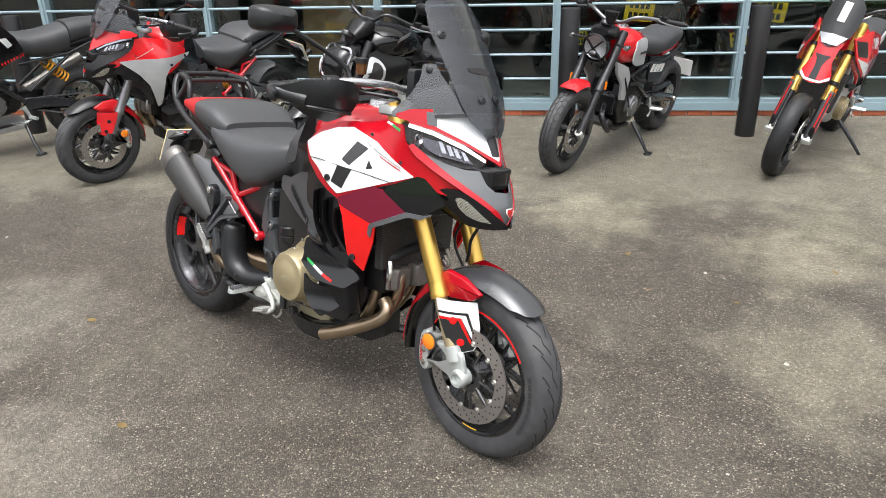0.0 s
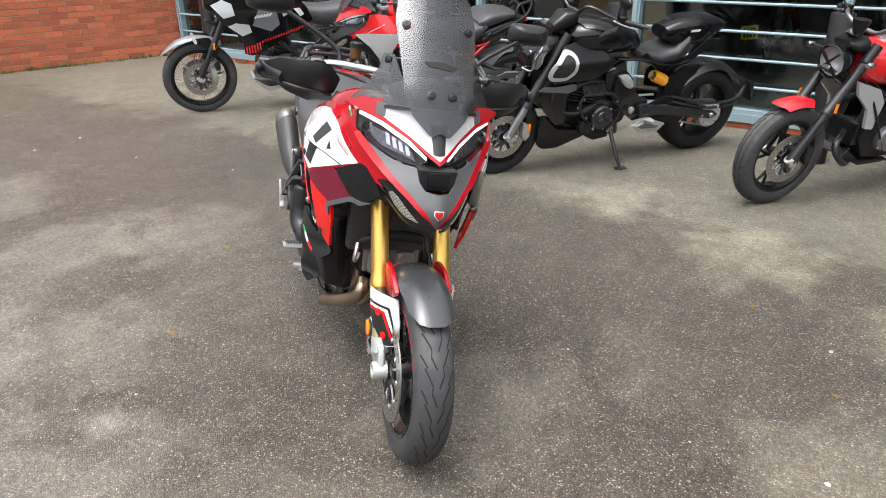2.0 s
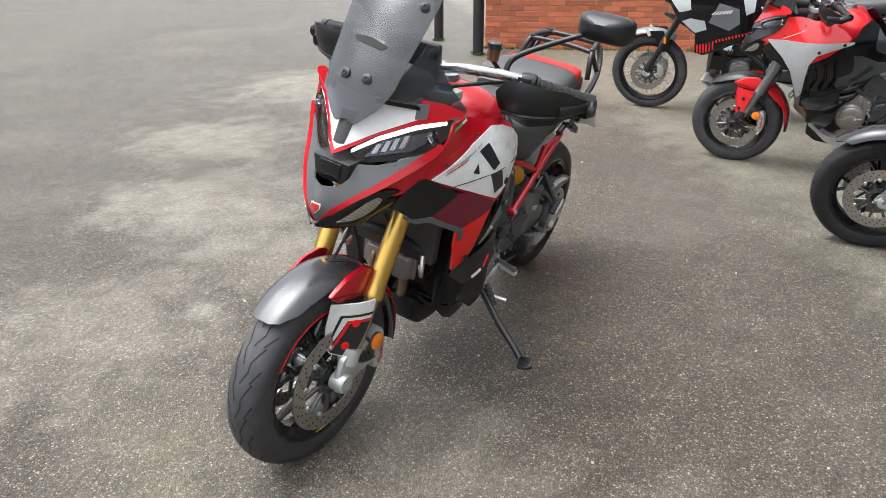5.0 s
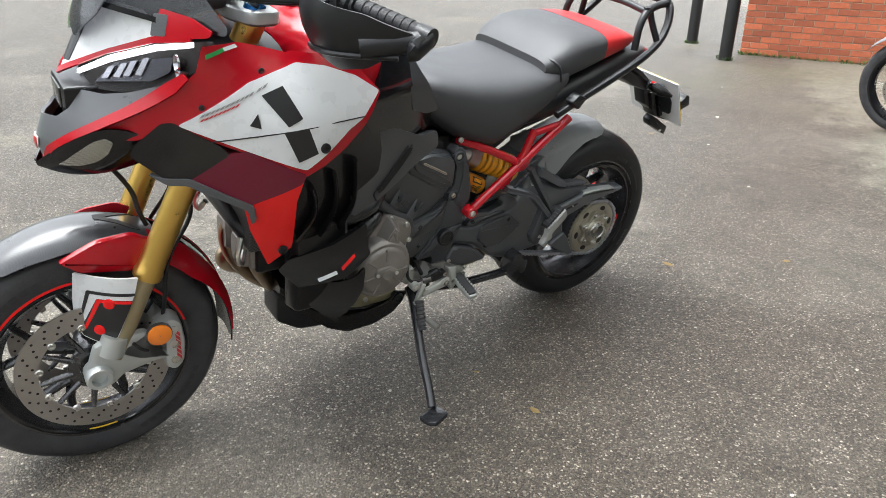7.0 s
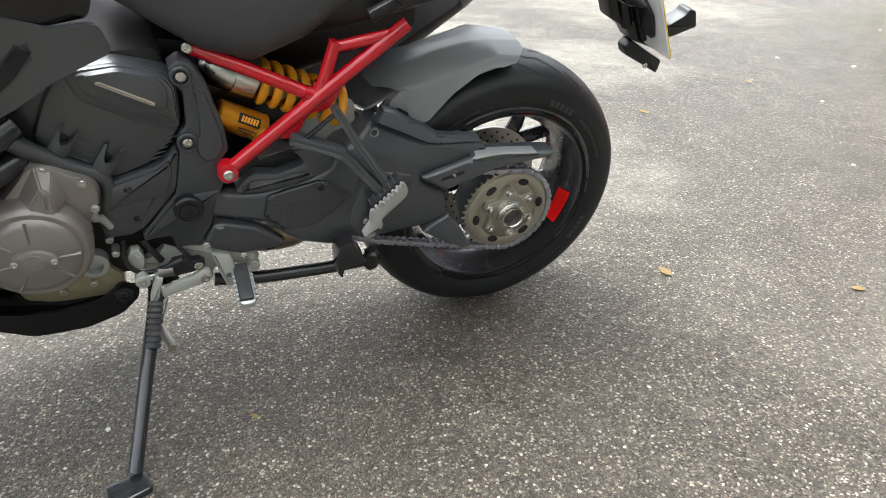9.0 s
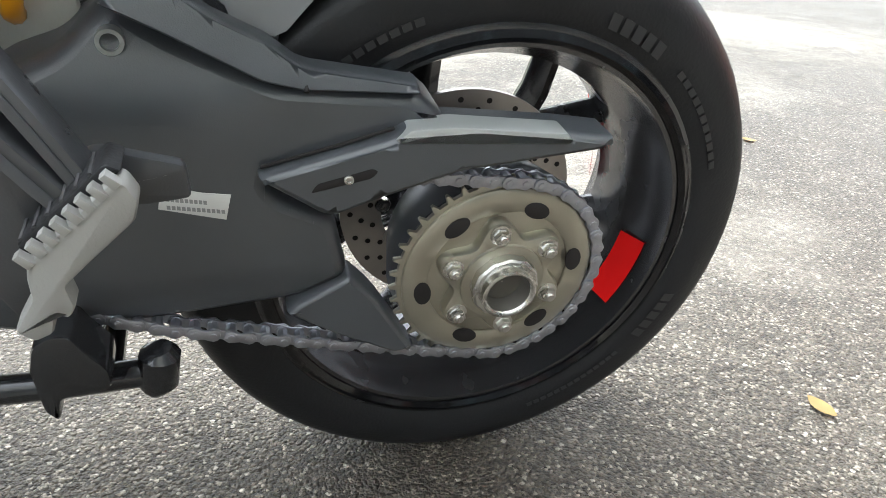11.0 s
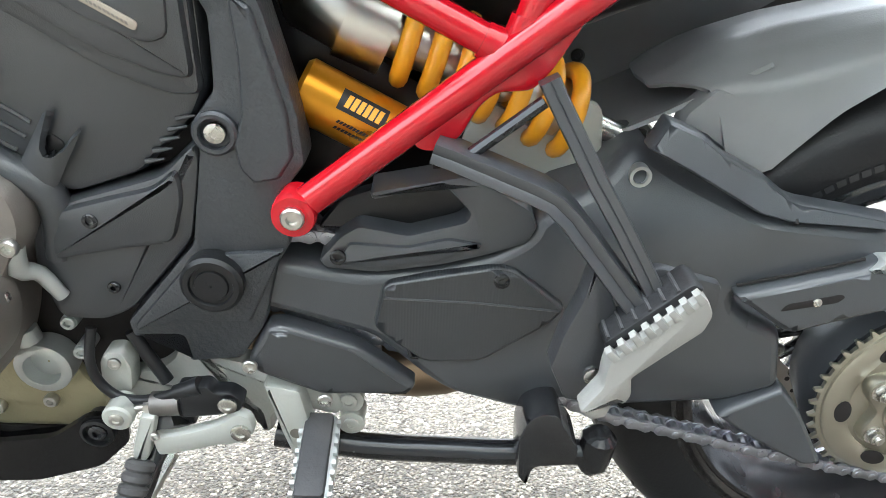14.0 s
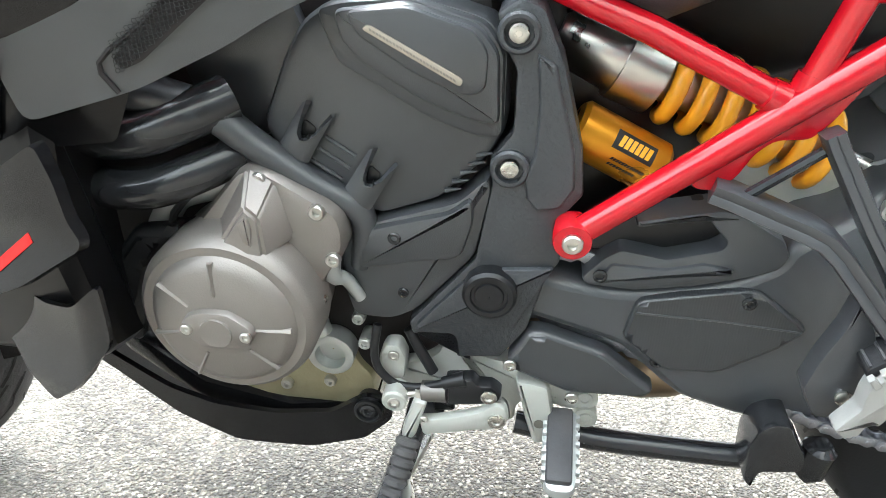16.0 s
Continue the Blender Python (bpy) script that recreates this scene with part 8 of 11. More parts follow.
part("push_rod", tube(B(), [(0.742, -0.182, 0.27), (0.735, -0.19, 0.240), (0.720, -0.198, 0.228), (0.708, -0.20, 0.235)], 0.005, 8, 3), "steel", mc)
# radiator and fork clamp
bm = B()
slab(bm, [(-0.17, 0.57), (0.17, 0.57), (0.175, 0.76), (-0.175, 0.76)], 1.235, 1.262, 0.005, "x", 0.01)
rad = part("radiator", bm, "mesh", hero, "black mesh radiator behind the forks")
bm = B()
slab(bm, [(-0.105, 0.46), (0.105, 0.46), (0.115, 0.54), (0.10, 0.60), (0.06, 0.615), (-0.06, 0.615), (-0.10, 0.60), (-0.115, 0.54)], 1.13, 1.222, 0.012, "x", 0.015)
head = part("cylinder_head", bm, "satinblack", eng, "black cast cylinder head with brown-grey ports")
for q in (-0.085, 0.0, 0.085):
    part("head_rib", slab(B(), [(q - 0.012, 0.475), (q + 0.012, 0.475), (q + 0.014, 0.590), (q - 0.014, 0.590)], 1.215, 1.232, 0.004, "x", 0.006), "taupe", head, "brown-grey casting rib")
for q in (-0.11, -0.03, 0.055, 0.10):
    part("head_bolt", bolt(B(), (1.226, q, 0.600), 0.008, 0.008, (1, 0, 0)), "steel", head)
for q in (-0.048, 0.048):
    part("exhaust_port", loft(B(), [(1.215, q, 0.038, 0.465, 0.565), (1.243, q, 0.036, 0.47, 0.56), (1.252, q, 0.030, 0.475, 0.55)], 18, 4), "taupe", head)
    for d_ in (-0.038, 0.038):
        part("port_bolt", bolt(B(), (1.245, q + d_, 0.572), 0.007, 0.008, (1, 0, 0)), "steel", head)
part("spark_coil", slab(B(), [(-0.02, 0.58), (0.02, 0.58), (0.024, 0.63), (-0.024, 0.63)], 1.215, 1.25, 0.004, "x", 0.006), "alloy", head)
part("coolant_hose", tube(B(), [(1.235, -0.15, 0.585), (1.262, -0.09, 0.615), (1.268, 0.0, 0.628), (1.262, 0.09, 0.615), (1.235, 0.15, 0.585)], 0.019, 12, 4), "rubber", hero, "black coolant hose across the engine")
part("sensor_cable", tube(B(), [(1.535, 0.018, 0.795), (1.50, 0.026, 0.755), (1.47, 0.026, 0.70), (1.462, 0.034, 0.655), (1.45, 0.04, 0.62)], 0.0055, 8, 4), "plastic2", hero, "black cable below the beak")
for z, x, w in ((0.775, 1.355, 0.034), (1.075, 1.225, 0.03)):
    bm = B()
    slab(bm, [(x - 0.05, -0.145), (x + 0.015, -0.145), (x + 0.045, -0.08), (x + 0.045, 0.08), (x + 0.015, 0.145), (x - 0.05, 0.145)], z, z + w, 0.006, "z", 0.02, True)
    part("fork_clamp", bm, "plastic2" if z < 1 else "alloy", hero, "cast fork clamp")
bm = B()
for sgn in (1, -1):
    tube(bm, [(1.40, sgn * 0.07, 0.76), (1.36, sgn * 0.075, 0.66), (1.42, sgn * 0.085, 0.55), (1.44, sgn * 0.09, 0.44), (1.445, sgn * 0.085, 0.40)], 0.005, 8, 6)
part("brake_hose", bm, "plastic2", hero, "black brake hoses down the fork")
bm = B()
tube(bm, [(1.27, 0.14, 0.60), (1.285, 0.15, 0.555), (1.275, 0.145, 0.535), (1.262, 0.13, 0.56)], 0.0075, 8, 4)
tube(bm, [(1.27, -0.14, 0.60), (1.285, -0.15, 0.555), (1.275, -0.145, 0.535), (1.262, -0.13, 0.56)], 0.0075, 8, 4)
part("steel_pipe", bm, "steel", hero, "bent steel pipes")

# ---- seats ----
bm = B()
loft(bm, [(0.775, -0.015, 0.070, 0.83, 0.900), (0.745, -0.015, 0.105, 0.805, 0.912), (0.69, -0.015, 0.130, 0.770, 0.908), (0.62, -0.018, 0.150, 0.722, 0.902), (0.54, -0.02, 0.162, 0.700, 0.902), (0.46, -0.02, 0.166, 0.738, 0.906), (0.38, -0.02, 0.164, 0.800, 0.915), (0.315, -0.02, 0.156, 0.862, 0.925)], 32, 3.6)
seat = part("rider_seat", bm, "seat", hero, "dark grey vinyl rider seat")
bm = B()
loft(bm, [(0.385, -0.02, 0.130, 0.890, 0.935), (0.350, -0.02, 0.150, 0.876, 0.968), (0.30, -0.02, 0.156, 0.876, 0.996), (0.24, -0.022, 0.152, 0.890, 1.004), (0.165, -0.022, 0.140, 0.912, 1.004)], 28, 3.4)
ps = part("pillion_seat", bm, "seat", hero, "grey pillion seat with a red rear")
bm = B()
loft(bm, [(0.166, -0.022, 0.1405, 0.911, 1.005), (0.10, -0.022, 0.130, 0.930, 1.002), (0.04, -0.025, 0.115, 0.945, 0.994), (0.0, -0.025, 0.092, 0.955, 0.98)], 28, 3.4)
part("red_panel", bm, "seatred", ps, "red vinyl rear panel")
bm = B()
tube(bm, [(0.352, 0.146, 0.890), (0.362, 0.13, 0.935), (0.372, 0.06, 0.938), (0.374, 0.0, 0.938), (0.372, -0.06, 0.938), (0.362, -0.13, 0.935), (0.352, -0.146, 0.890)], 0.004, 8, 4)
part("seat_piping", bm, "plastic2", ps)
# tail and rack
bm = B()
loft(bm, [(0.46, 0, 0.11, 0.74, 0.80), (0.34, 0, 0.135, 0.765, 0.87), (0.20, 0, 0.13, 0.80, 0.91), (0.05, 0, 0.105, 0.845, 0.945), (-0.05, 0, 0.075, 0.885, 0.945), (-0.09, 0, 0.05, 0.90, 0.935)], 24, 3.5)
tail = part("tail_unit", bm, "plastic2", hero, "matt black tail unit")
bm = B()
slab(bm, [(-0.06, 0.905), (0.06, 0.905), (0.05, 0.93), (-0.05, 0.93)], -0.075, -0.098, 0.004, "x", 0.006)
part("tail_light", bm, "brightred", tail, "red tail light")
for sgn in (1, -1):
    bm = B()
    tube(bm, [(0.36, sgn * 0.160, 0.800), (0.28, sgn * 0.163, 0.840), (0.16, sgn * 0.158, 0.888), (0.05, sgn * 0.148, 0.930), (-0.03, sgn * 0.135, 0.972), (-0.075, sgn * 0.118, 1.020), (-0.095, sgn * 0.095, 1.066), (-0.095, sgn * 0.07, 1.080)], 0.0135, 10, 4, 0.85)
    rk = part("grab_rail", bm, "plastic2", hero, "matt black grab rail and luggage rack")
    bm = B()
    tube(bm, [(-0.092, sgn * 0.085, 1.078), (-0.03, sgn * 0.098, 1.074), (0.02, sgn * 0.108, 1.060), (0.05, sgn * 0.118, 1.02), (0.055, sgn * 0.125, 0.955)], (0.0115, 0.011), 10, 4)
    part("rack_bar", bm, "plastic2", rk)
    bm = B()
    tube(bm, [(-0.03, sgn * 0.135, 0.972), (-0.01, sgn * 0.11, 1.03), (0.0, sgn * 0.10, 1.066)], 0.010, 10, 3)
    part("rack_strut", bm, "plastic2", rk)
    bm = B()
    for x, yy, z in ((-0.096, 0.085, 1.088), (0.02, 0.105, 1.068)):
        bolt(bm, (x, sgn * yy, z), 0.0105, 0.006, (0, 0, 1))
    part("rack_bolt", bm, "plastic2", rk)
    bm = B()
    slab(bm, [(0.30, 0.815), (0.335, 0.84), (0.31, 0.862), (0.275, 0.85)], sgn * 0.150, sgn * 0.185, 0.006, "y", 0.008, True)
    part("grab_lug", bm, "plastic2", rk)
bm = B()
tube(bm, [(-0.095, -0.075, 1.080), (-0.097, 0.0, 1.082), (-0.095, 0.075, 1.080)], 0.0115, 10, 3)
tube(bm, [(0.02, -0.103, 1.060), (0.012, 0.0, 1.066), (0.02, 0.103, 1.060)], 0.010, 10, 3)
part("rack_cross", bm, "plastic2", hero, "matt black rack cross bars")
# plate holder: arm, bracket, hook, plate seen from its back
TY = -0.018
bm = slab(B(), [(-0.02, 0.885), (-0.05, 0.825), (-0.10, 0.798), (-0.185, 0.772), (-0.212, 0.792), (-0.142, 0.842), (-0.08, 0.872)], TY - 0.05, TY + 0.05, 0.012, "y", 0.012, True)
hold = part("plate_holder", bm, "plastic2", hero, "black number plate holder on an arm under the tail")
part("arm_joint", tube(B(), [(-0.176, TY + 0.044, 0.798), (-0.186, TY + 0.060, 0.794)], (0.017, 0.016), 14), "rubber", hold)
part("holder_bracket", slab(B(), [(-0.19, 0.780), (-0.245, 0.772), (-0.335, 0.718), (-0.366, 0.678), (-0.360, 0.640), (-0.290, 0.664), (-0.268, 0.690), (-0.222, 0.714)], TY - 0.03, TY + 0.022, 0.006, "y", 0.006, True), "plastic2", hold)
for x0, z0, x1, z1, w in ((-0.232, 0.762, -0.262, 0.700, 0.012), (-0.275, 0.740, -0.315, 0.668, 0.010), (-0.300, 0.728, -0.345, 0.700, 0.008)):
    part("bracket_rib", tube(B(), [(x0, TY + 0.026, z0), (x1, TY + 0.026, z1)], w, 6), "satinblack", hold)
part("holder_hook", slab(B(), [(-0.312, 0.714), (-0.345, 0.712), (-0.380, 0.732), (-0.388, 0.745), (-0.406, 0.740), (-0.420, 0.704), (-0.358, 0.683), (-0.327, 0.691)], TY + 0.02, TY + 0.062, 0.005, "y", 0.006, True), "plastic2", hold, "black lamp carrier")
part("holder_tab", slab(B(), [(-0.282, 0.645), (-0.295, 0.662), (-0.392, 0.610), (-0.388, 0.578), (-0.292, 0.626)], TY - 0.022, TY + 0.016, 0.005, "y", 0.005, True), "plastic2", hold)
for x, z in ((-0.268, 0.706), (-0.340, 0.605), (-0.30, 0.745)):
    part("holder_screw", bolt(B(), (x, TY + 0.024, z), 0.006, 0.004), "steel", hold)
pmx = Matrix.Translation((-0.286, TY, 0.735)) @ Matrix.Rotation(radians(27.2), 4, "Y")
part("number_plate", box(B(), (-0.0015, -0.114, -0.086), (0.0015, 0.114, 0.086), pmx), "plate", hold, "plate with a pale back and a yellow face")
part("plate_face", box(B(), (-0.0045, -0.114, -0.086), (-0.0022, 0.114, 0.086), pmx), "plateyellow", hold, "yellow plate face")
bm = slab(B(), [(-0.075, -0.05), (0.075, -0.05), (0.085, 0.01), (0.05, 0.06), (-0.05, 0.06), (-0.085, 0.01)], 0.003, 0.010, 0.003, "x", 0.012)
bm.transform(pmx)
part("plate_backing", bm, "plastic2", hold)
for sgn in (1, -1):
    root, tip = Vector((-0.172, TY + sgn * 0.055, 0.800)), Vector((-0.216, TY + sgn * 0.125, 0.778))
    ind = part("indicator", tube(B(), [root, root.lerp(tip, 0.2), root.lerp(tip, 0.6), tip], (0.012, 0.018, 0.017, 0.004), 12, 2, 0.75, up=(0, 0, 1)), "gloss", hold, "slim black rear indicator")
    part("indicator_lens", tube(B(), [root.lerp(tip, 0.12) + Vector((0, 0, 0.009)), root.lerp(tip, 0.45) + Vector((0, 0, 0.012)), root.lerp(tip, 0.92) + Vector((0, 0, 0.004))], (0.006, 0.011, 0.003), 10, 2, 0.5, up=(0, 0, 1)), "deflector", ind, "clear lens")
    part("indicator_bulb", tube(B(), [root + Vector((0, sgn * 0.006, 0.010)), root.lerp(tip, 0.3) + Vector((0, 0, 0.012))], 0.006, 8), "brightred", ind)

# ---- handlebar and controls ----
bm = B()
tube(bm, [(1.115, 0.325, 1.160), (1.150, 0.24, 1.170), (1.188, 0.13, 1.165), (1.195, 0.05, 1.150), (1.195, -0.05, 1.150), (1.188, -0.13, 1.165), (1.150, -0.24, 1.170), (1.115, -0.325, 1.160)], 0.0145, 14, 5)
hbar = part("handlebar", bm, "aluminium", hero, "bare aluminium handlebar")
bm = B()
for sgn in (1, -1):
    tube(bm, [(1.185, sgn * 0.045, 1.10), (1.185, sgn * 0.045, 1.165)], 0.024, 12)
part("bar_riser", bm, "alloy", hbar, "cast handlebar riser")
bm = B()
lathe(bm, [(1.10, 0.03), (1.125, 0.045), (1.130, 0.04), (1.130, 0.001)], (1.21, 0, 0), "z", 24)
part("steering_nut", bm, "alloy", hbar)
for sgn in (1, -1):
    bm = B()
    ga, gb = Vector((1.112, sgn * 0.325, 1.160)), Vector((1.048, sgn * 0.452, 1.140))
    gd = (gb - ga).normalized()
    line, radii = [ga, ga + gd * 0.006, ga + gd * 0.008], [0.022, 0.022, 0.0172]
    for k in range(7):
        for d_, r_ in ((0.0, 0.0172), (0.001, 0.0187), (0.010, 0.0187), (0.011, 0.0172)):
            line.append(ga + gd * (0.016 + 0.0165 * k + d_))
            radii.append(r_)
    tube(bm, line + [gb], tuple(radii + [0.0172]), 14)
    part("grip", bm, "rubber", hbar, "ribbed black rubber grip")
    bm = B()
    sa = ga - gd * 0.045
    tube(bm, [sa, sa + gd * 0.012, ga - gd * 0.006, ga], (0.02, 0.025, 0.026, 0.021), 10)
    box(bm, (-0.02, -0.018, -0.03), (0.025, 0.018, 0.012), Matrix.Translation(sa + gd * 0.02))
    part("switch_block", bm, "plastic2", hbar, "black switch block")
    bm = B()
    tube(bm, [ga - gd * 0.03 + Vector((0.03, 0, 0)), ga + Vector((0.07, 0, -0.005)), ga + gd * 0.08 + Vector((0.075, 0, -0.012)), gb + Vector((0.045, 0, -0.012))], 0.006, 8, 4)
    part("lever", bm, "blackmetal", hbar, "black hand lever")
    bm = B()
    rc = Vector((1.12, sgn * 0.185, 1.215))
    lathe(bm, [(-0.022, 0.001), (-0.022, 0.017), (0.012, 0.019), (0.012, 0.001)], rc, "z", 18)
    rv = part("fluid_reservoir", bm, "fluid", hbar, "brown translucent fluid reservoir")
    bm = B()
    lathe(bm, [(0.012, 0.021), (0.026, 0.021), (0.029, 0.018), (0.029, 0.001)], rc, "z", 18)
    tube(bm, [rc + Vector((0, 0, -0.022)), rc + Vector((-0.02, sgn * 0.02, -0.05))], 0.006, 8)
    part("reservoir_cap", bm, "plastic2", rv)
    # hand guard: a curved shell and its strut to the bar end

    def shell(u, v, sgn=sgn):
        # u runs from the inner edge to the tip, v from low to high
        y = 0.240 + 0.238 * u
        x = 1.185 + 0.045 * math.sin(u * 2.2) - 0.15 * u ** 3 - 0.02 * (v - 0.5) ** 2 - 0.045 * (1 - v) ** 2
        z = 1.048 + 0.125 * v + 0.018 * u - 0.02 * (1 - v) * (1 - u)
        return (x + 0.02 * v * (1 - v) - 0.02 * (1 - v) ** 2, sgn * y, z)

    bm = B()
    skin(bm, [(0.06, 0.35), (0.0, 0.70), (0.16, 0.98), (0.45, 1.0), (0.80, 0.88), (1.0, 0.62), (0.97, 0.42), (0.70, 0.10), (0.40, 0.02)], shell, 0.006, 0.08, 0.05, flip=sgn < 0)
    hgp = part("hand_guard", bm, "plastic2", hero, "matt black hand guard")
    bm = B()
    tube(bm, [Vector(shell(0.75, 0.42)) + Vector((0.0, 0, 0)), Vector(shell(0.97, 0.52)) + Vector((-0.01, 0, 0)), Vector((1.085, sgn * 0.488, 1.118)), Vector((1.055, sgn * 0.480, 1.130)), Vector((1.040, sgn * 0.472, 1.137))], (0.020, 0.020, 0.017, 0.016), 10, 4, 0.7, up=(0, 0, 1))
    tube(bm, [(1.050, sgn * 0.450, 1.140), (1.040, sgn * 0.478, 1.137)], 0.020, 14)
    part("guard_strut", bm, "plastic2", hgp)
    bm = B()
    tube(bm, [Vector(shell(t, 0.30)) + Vector((0.003, 0, 0)) for t in (0.1, 0.3, 0.5, 0.7, 0.9)], 0.006, 8, 3)
    part("guard_rib", bm, "plastic2", hgp)
    # mirror
    bm = B()
    tube(bm, [(1.130, sgn * 0.235, 1.170), (1.115, sgn * 0.24, 1.205), (1.10, sgn * 0.275, 1.235), (1.08, sgn * 0.345, 1.275), (1.06, sgn * 0.415, 1.312)], (0.009, 0.008, 0.0075, 0.007), 10, 4)
    mr_ = part("mirror", bm, "plastic2", hero, "matt black mirror on a curved stem")
    bm = B()
    loft(bm, [(1.085, sgn * 0.455, 0.024, 1.327, 1.347), (1.07, sgn * 0.455, 0.056, 1.307, 1.363), (1.045, sgn * 0.458, 0.0736, 1.297, 1.373), (1.015, sgn * 0.46, 0.0752, 1.297, 1.371), (1.008, sgn * 0.46, 0.0704, 1.302, 1.366)], 28, 4.2)
    part("mirror_shell", bm, "plastic2", mr_)
    bm = B()
    loft(bm, [(1.009, sgn * 0.46, 0.0664, 1.306, 1.362), (1.006, sgn * 0.46, 0.0648, 1.308, 1.361)], 22, 2.8)
    part("mirror_glass", bm, "chromelamp", mr_, "mirror glass")
bm = B()
tube(bm, [(1.20, 0.10, 1.10), (1.24, 0.15, 1.13), (1.18, 0.20, 1.14), (1.08, 0.24, 1.14)], 0.0055, 8, 5)
tube(bm, [(1.20, -0.10, 1.10), (1.25, -0.14, 1.13), (1.18, -0.2, 1.14), (1.08, -0.24, 1.14)], 0.0055, 8, 5)
tube(bm, [(1.22, -0.08, 1.09), (1.28, 0.0, 1.12), (1.22, 0.12, 1.12), (1.12, 0.21, 1.135)], 0.0045, 8, 5)
part("control_cable", bm, "plastic2", hbar, "black control cables")


# ---- the right flank stands further from the wheel line than the left ----
KEEP = {"exhaust_header", "plate_holder", "handlebar", "hand_guard", "mirror", "rear_wheel", "front_wheel", "rear_hugger", "swingarm", "clutch_cover", "clutch_housing", "oil_filler", "brake_pedal", "brake_cylinder", "chain"}


def widen(ob):
    if ob.name.split(".")[0] in KEEP or (ob.name.split(".")[0] == "footrest_bracket" and ob is rb):
        return
    if ob.type == "MESH" and ob.data.users == 1:
        m = hero.matrix_world.inverted() @ ob.matrix_world
        back = m.inverted()
        for v in ob.data.vertices:
            p = m @ v.co
            if p.y < 0 and p.x < 1.3:
                out = 0.065 * min(1.0, max(0.0, (1.28 - p.x) / 0.45)) * min(1.0, -p.y / 0.1)
                v.co = back @ Vector((p.x, p.y - out, p.z))
    for c in ob.children:
        widen(c)


bpy.context.view_layer.update()
for c in list(hero.children):
    widen(c)

# ---- pieces of one kind each become a part of their own ----
def split_pieces(ob, near=0.012):
    """Shells that lie apart become parts of their own; those closer than near stay together."""
    bm = bmesh.new()
    bm.from_mesh(ob.data)
    bm.verts.index_update()
    seen, shells = set(), []
    for v in bm.verts:
        if v.index in seen:
            continue
        todo, shell = [v], []
        seen.add(v.index)
        while todo:
            w = todo.pop()
            shell.append(w)
            for e in w.link_edges:
                o = e.other_vert(w)
                if o.index not in seen:
                    seen.add(o.index)
                    todo.append(o)
        shells.append((sum((w.co for w in shell), Vector()) / len(shell), {w.index for w in shell}))
    clumps = []
    for c, ids in shells:
        for q in clumps:
            if (q[0] - c).length < near:
                q[1].update(ids)
                break
        else:
            clumps.append([c, set(ids)])
    bm.free()
    if len(clumps) < 2:
        return
    src = ob.data
    for k, (_, ids) in enumerate(clumps):
        order = sorted(ids)
        at = {i: n for n, i in enumerate(order)}
        faces = [[at[i] for i in p.vertices] for p in src.polygons if p.vertices[0] in ids]
        me = bpy.data.meshes.new(ob.name)
        me.from_pydata([src.vertices[i].co[:] for i in order], [], faces)
        me.shade_smooth()
        me.set_sharp_from_angle(angle=radians(40))
        me.materials.append(src.materials[0])
        if k == 0:
            first = me
        else:
            o = new(ob.name.split(".")[0], me)
            o.parent = ob.parent
            o.matrix_local = ob.matrix_local.copy()
            if "label" in ob:
                o["label"] = ob["label"]
    ob.data = first


for ob in list(hero.children_recursive):
    if ob.type == "MESH" and ob.name.split(".")[0] in ("cover_screw", "piston_cover", "mount_bolt", "guard_screw", "reservoir_cap", "steel_pipe", "rack_bolt", "rack_cross", "fairing_screw", "lever_bolt", "low_beam", "high_beam", "cap_screw", "fluid_reservoir", "cable", "weld", "tread_groove"):
        split_pieces(ob)


# ---- motorcycles along the shop front ----
M["red2"] = material("clear_red_paint", (0.62, 0.010, 0.016), 0.25, coat=0.7, vary=0.04)
M["forkgrey"] = material("grey_fork_tube", (0.22, 0.22, 0.23), 0.3, metal=0.7, vary=0.05)
M["forkblack"] = material("black_fork_tube", (0.025, 0.025, 0.027), 0.3, metal=0.4, vary=0.1)
M["greypaint"] = material("pale_grey_paint", (0.42, 0.44, 0.46), 0.35, coat=0.3, vary=0.04)
M["midgrey"] = material("slate_grey_paint", (0.13, 0.14, 0.155), 0.35, coat=0.3, vary=0.05)
M["mirrorglass"] = material("mirror_glass", (0.8, 0.8, 0.8), 0.03, metal=1.0, vary=0.0)
ROW = "motorcycles along the shop front"


def stand_pose(fx, fy, rx, ry, lean):
    """The pose of a motorcycle by the spots where its wheels touch the ground; it leans to its left."""
    d = Vector((fx - rx, fy - ry, 0)).normalized()
    m = Matrix((d, Vector((-d.y, d.x, 0)), (0, 0, 1))).transposed().to_4x4()
    return Matrix.Translation((rx, ry, 0)) @ m @ Matrix.Rotation(radians(-lean), 4, "X")


def blocks(bm, c, R, rw, half, rows, count, high=0.007):
    """Chunky tread blocks in rows across the tyre."""
    for j in range(rows):
        w0, w1 = (-1 + 2 * (j + 0.09) / rows) * half * 0.93, (-1 + 2 * (j + 0.91) / rows) * half * 0.93
        for k in range(count):
            a0 = 2 * math.pi * (k + 0.5 * (j % 2) + 0.08) / count
            a1 = a0 + 2 * math.pi / count * 0.80
            v = []
            for dr in (-0.006, high):
                for w, a in ((w0, a0), (w1, a0 + 0.02), (w1, a1 + 0.02), (w0, a1)):
                    r = crown(R, rw, half, w) + dr
                    v.append(bm.verts.new((c[0] + r * math.cos(a), c[1] + w, c[2] + r * math.sin(a))))
            for f in ((4, 5, 6, 7), (0, 1, 5, 4), (1, 2, 6, 5), (2, 3, 7, 6), (3, 0, 4, 7)):
                bm.faces.new([v[i] for i in f])
    return bm


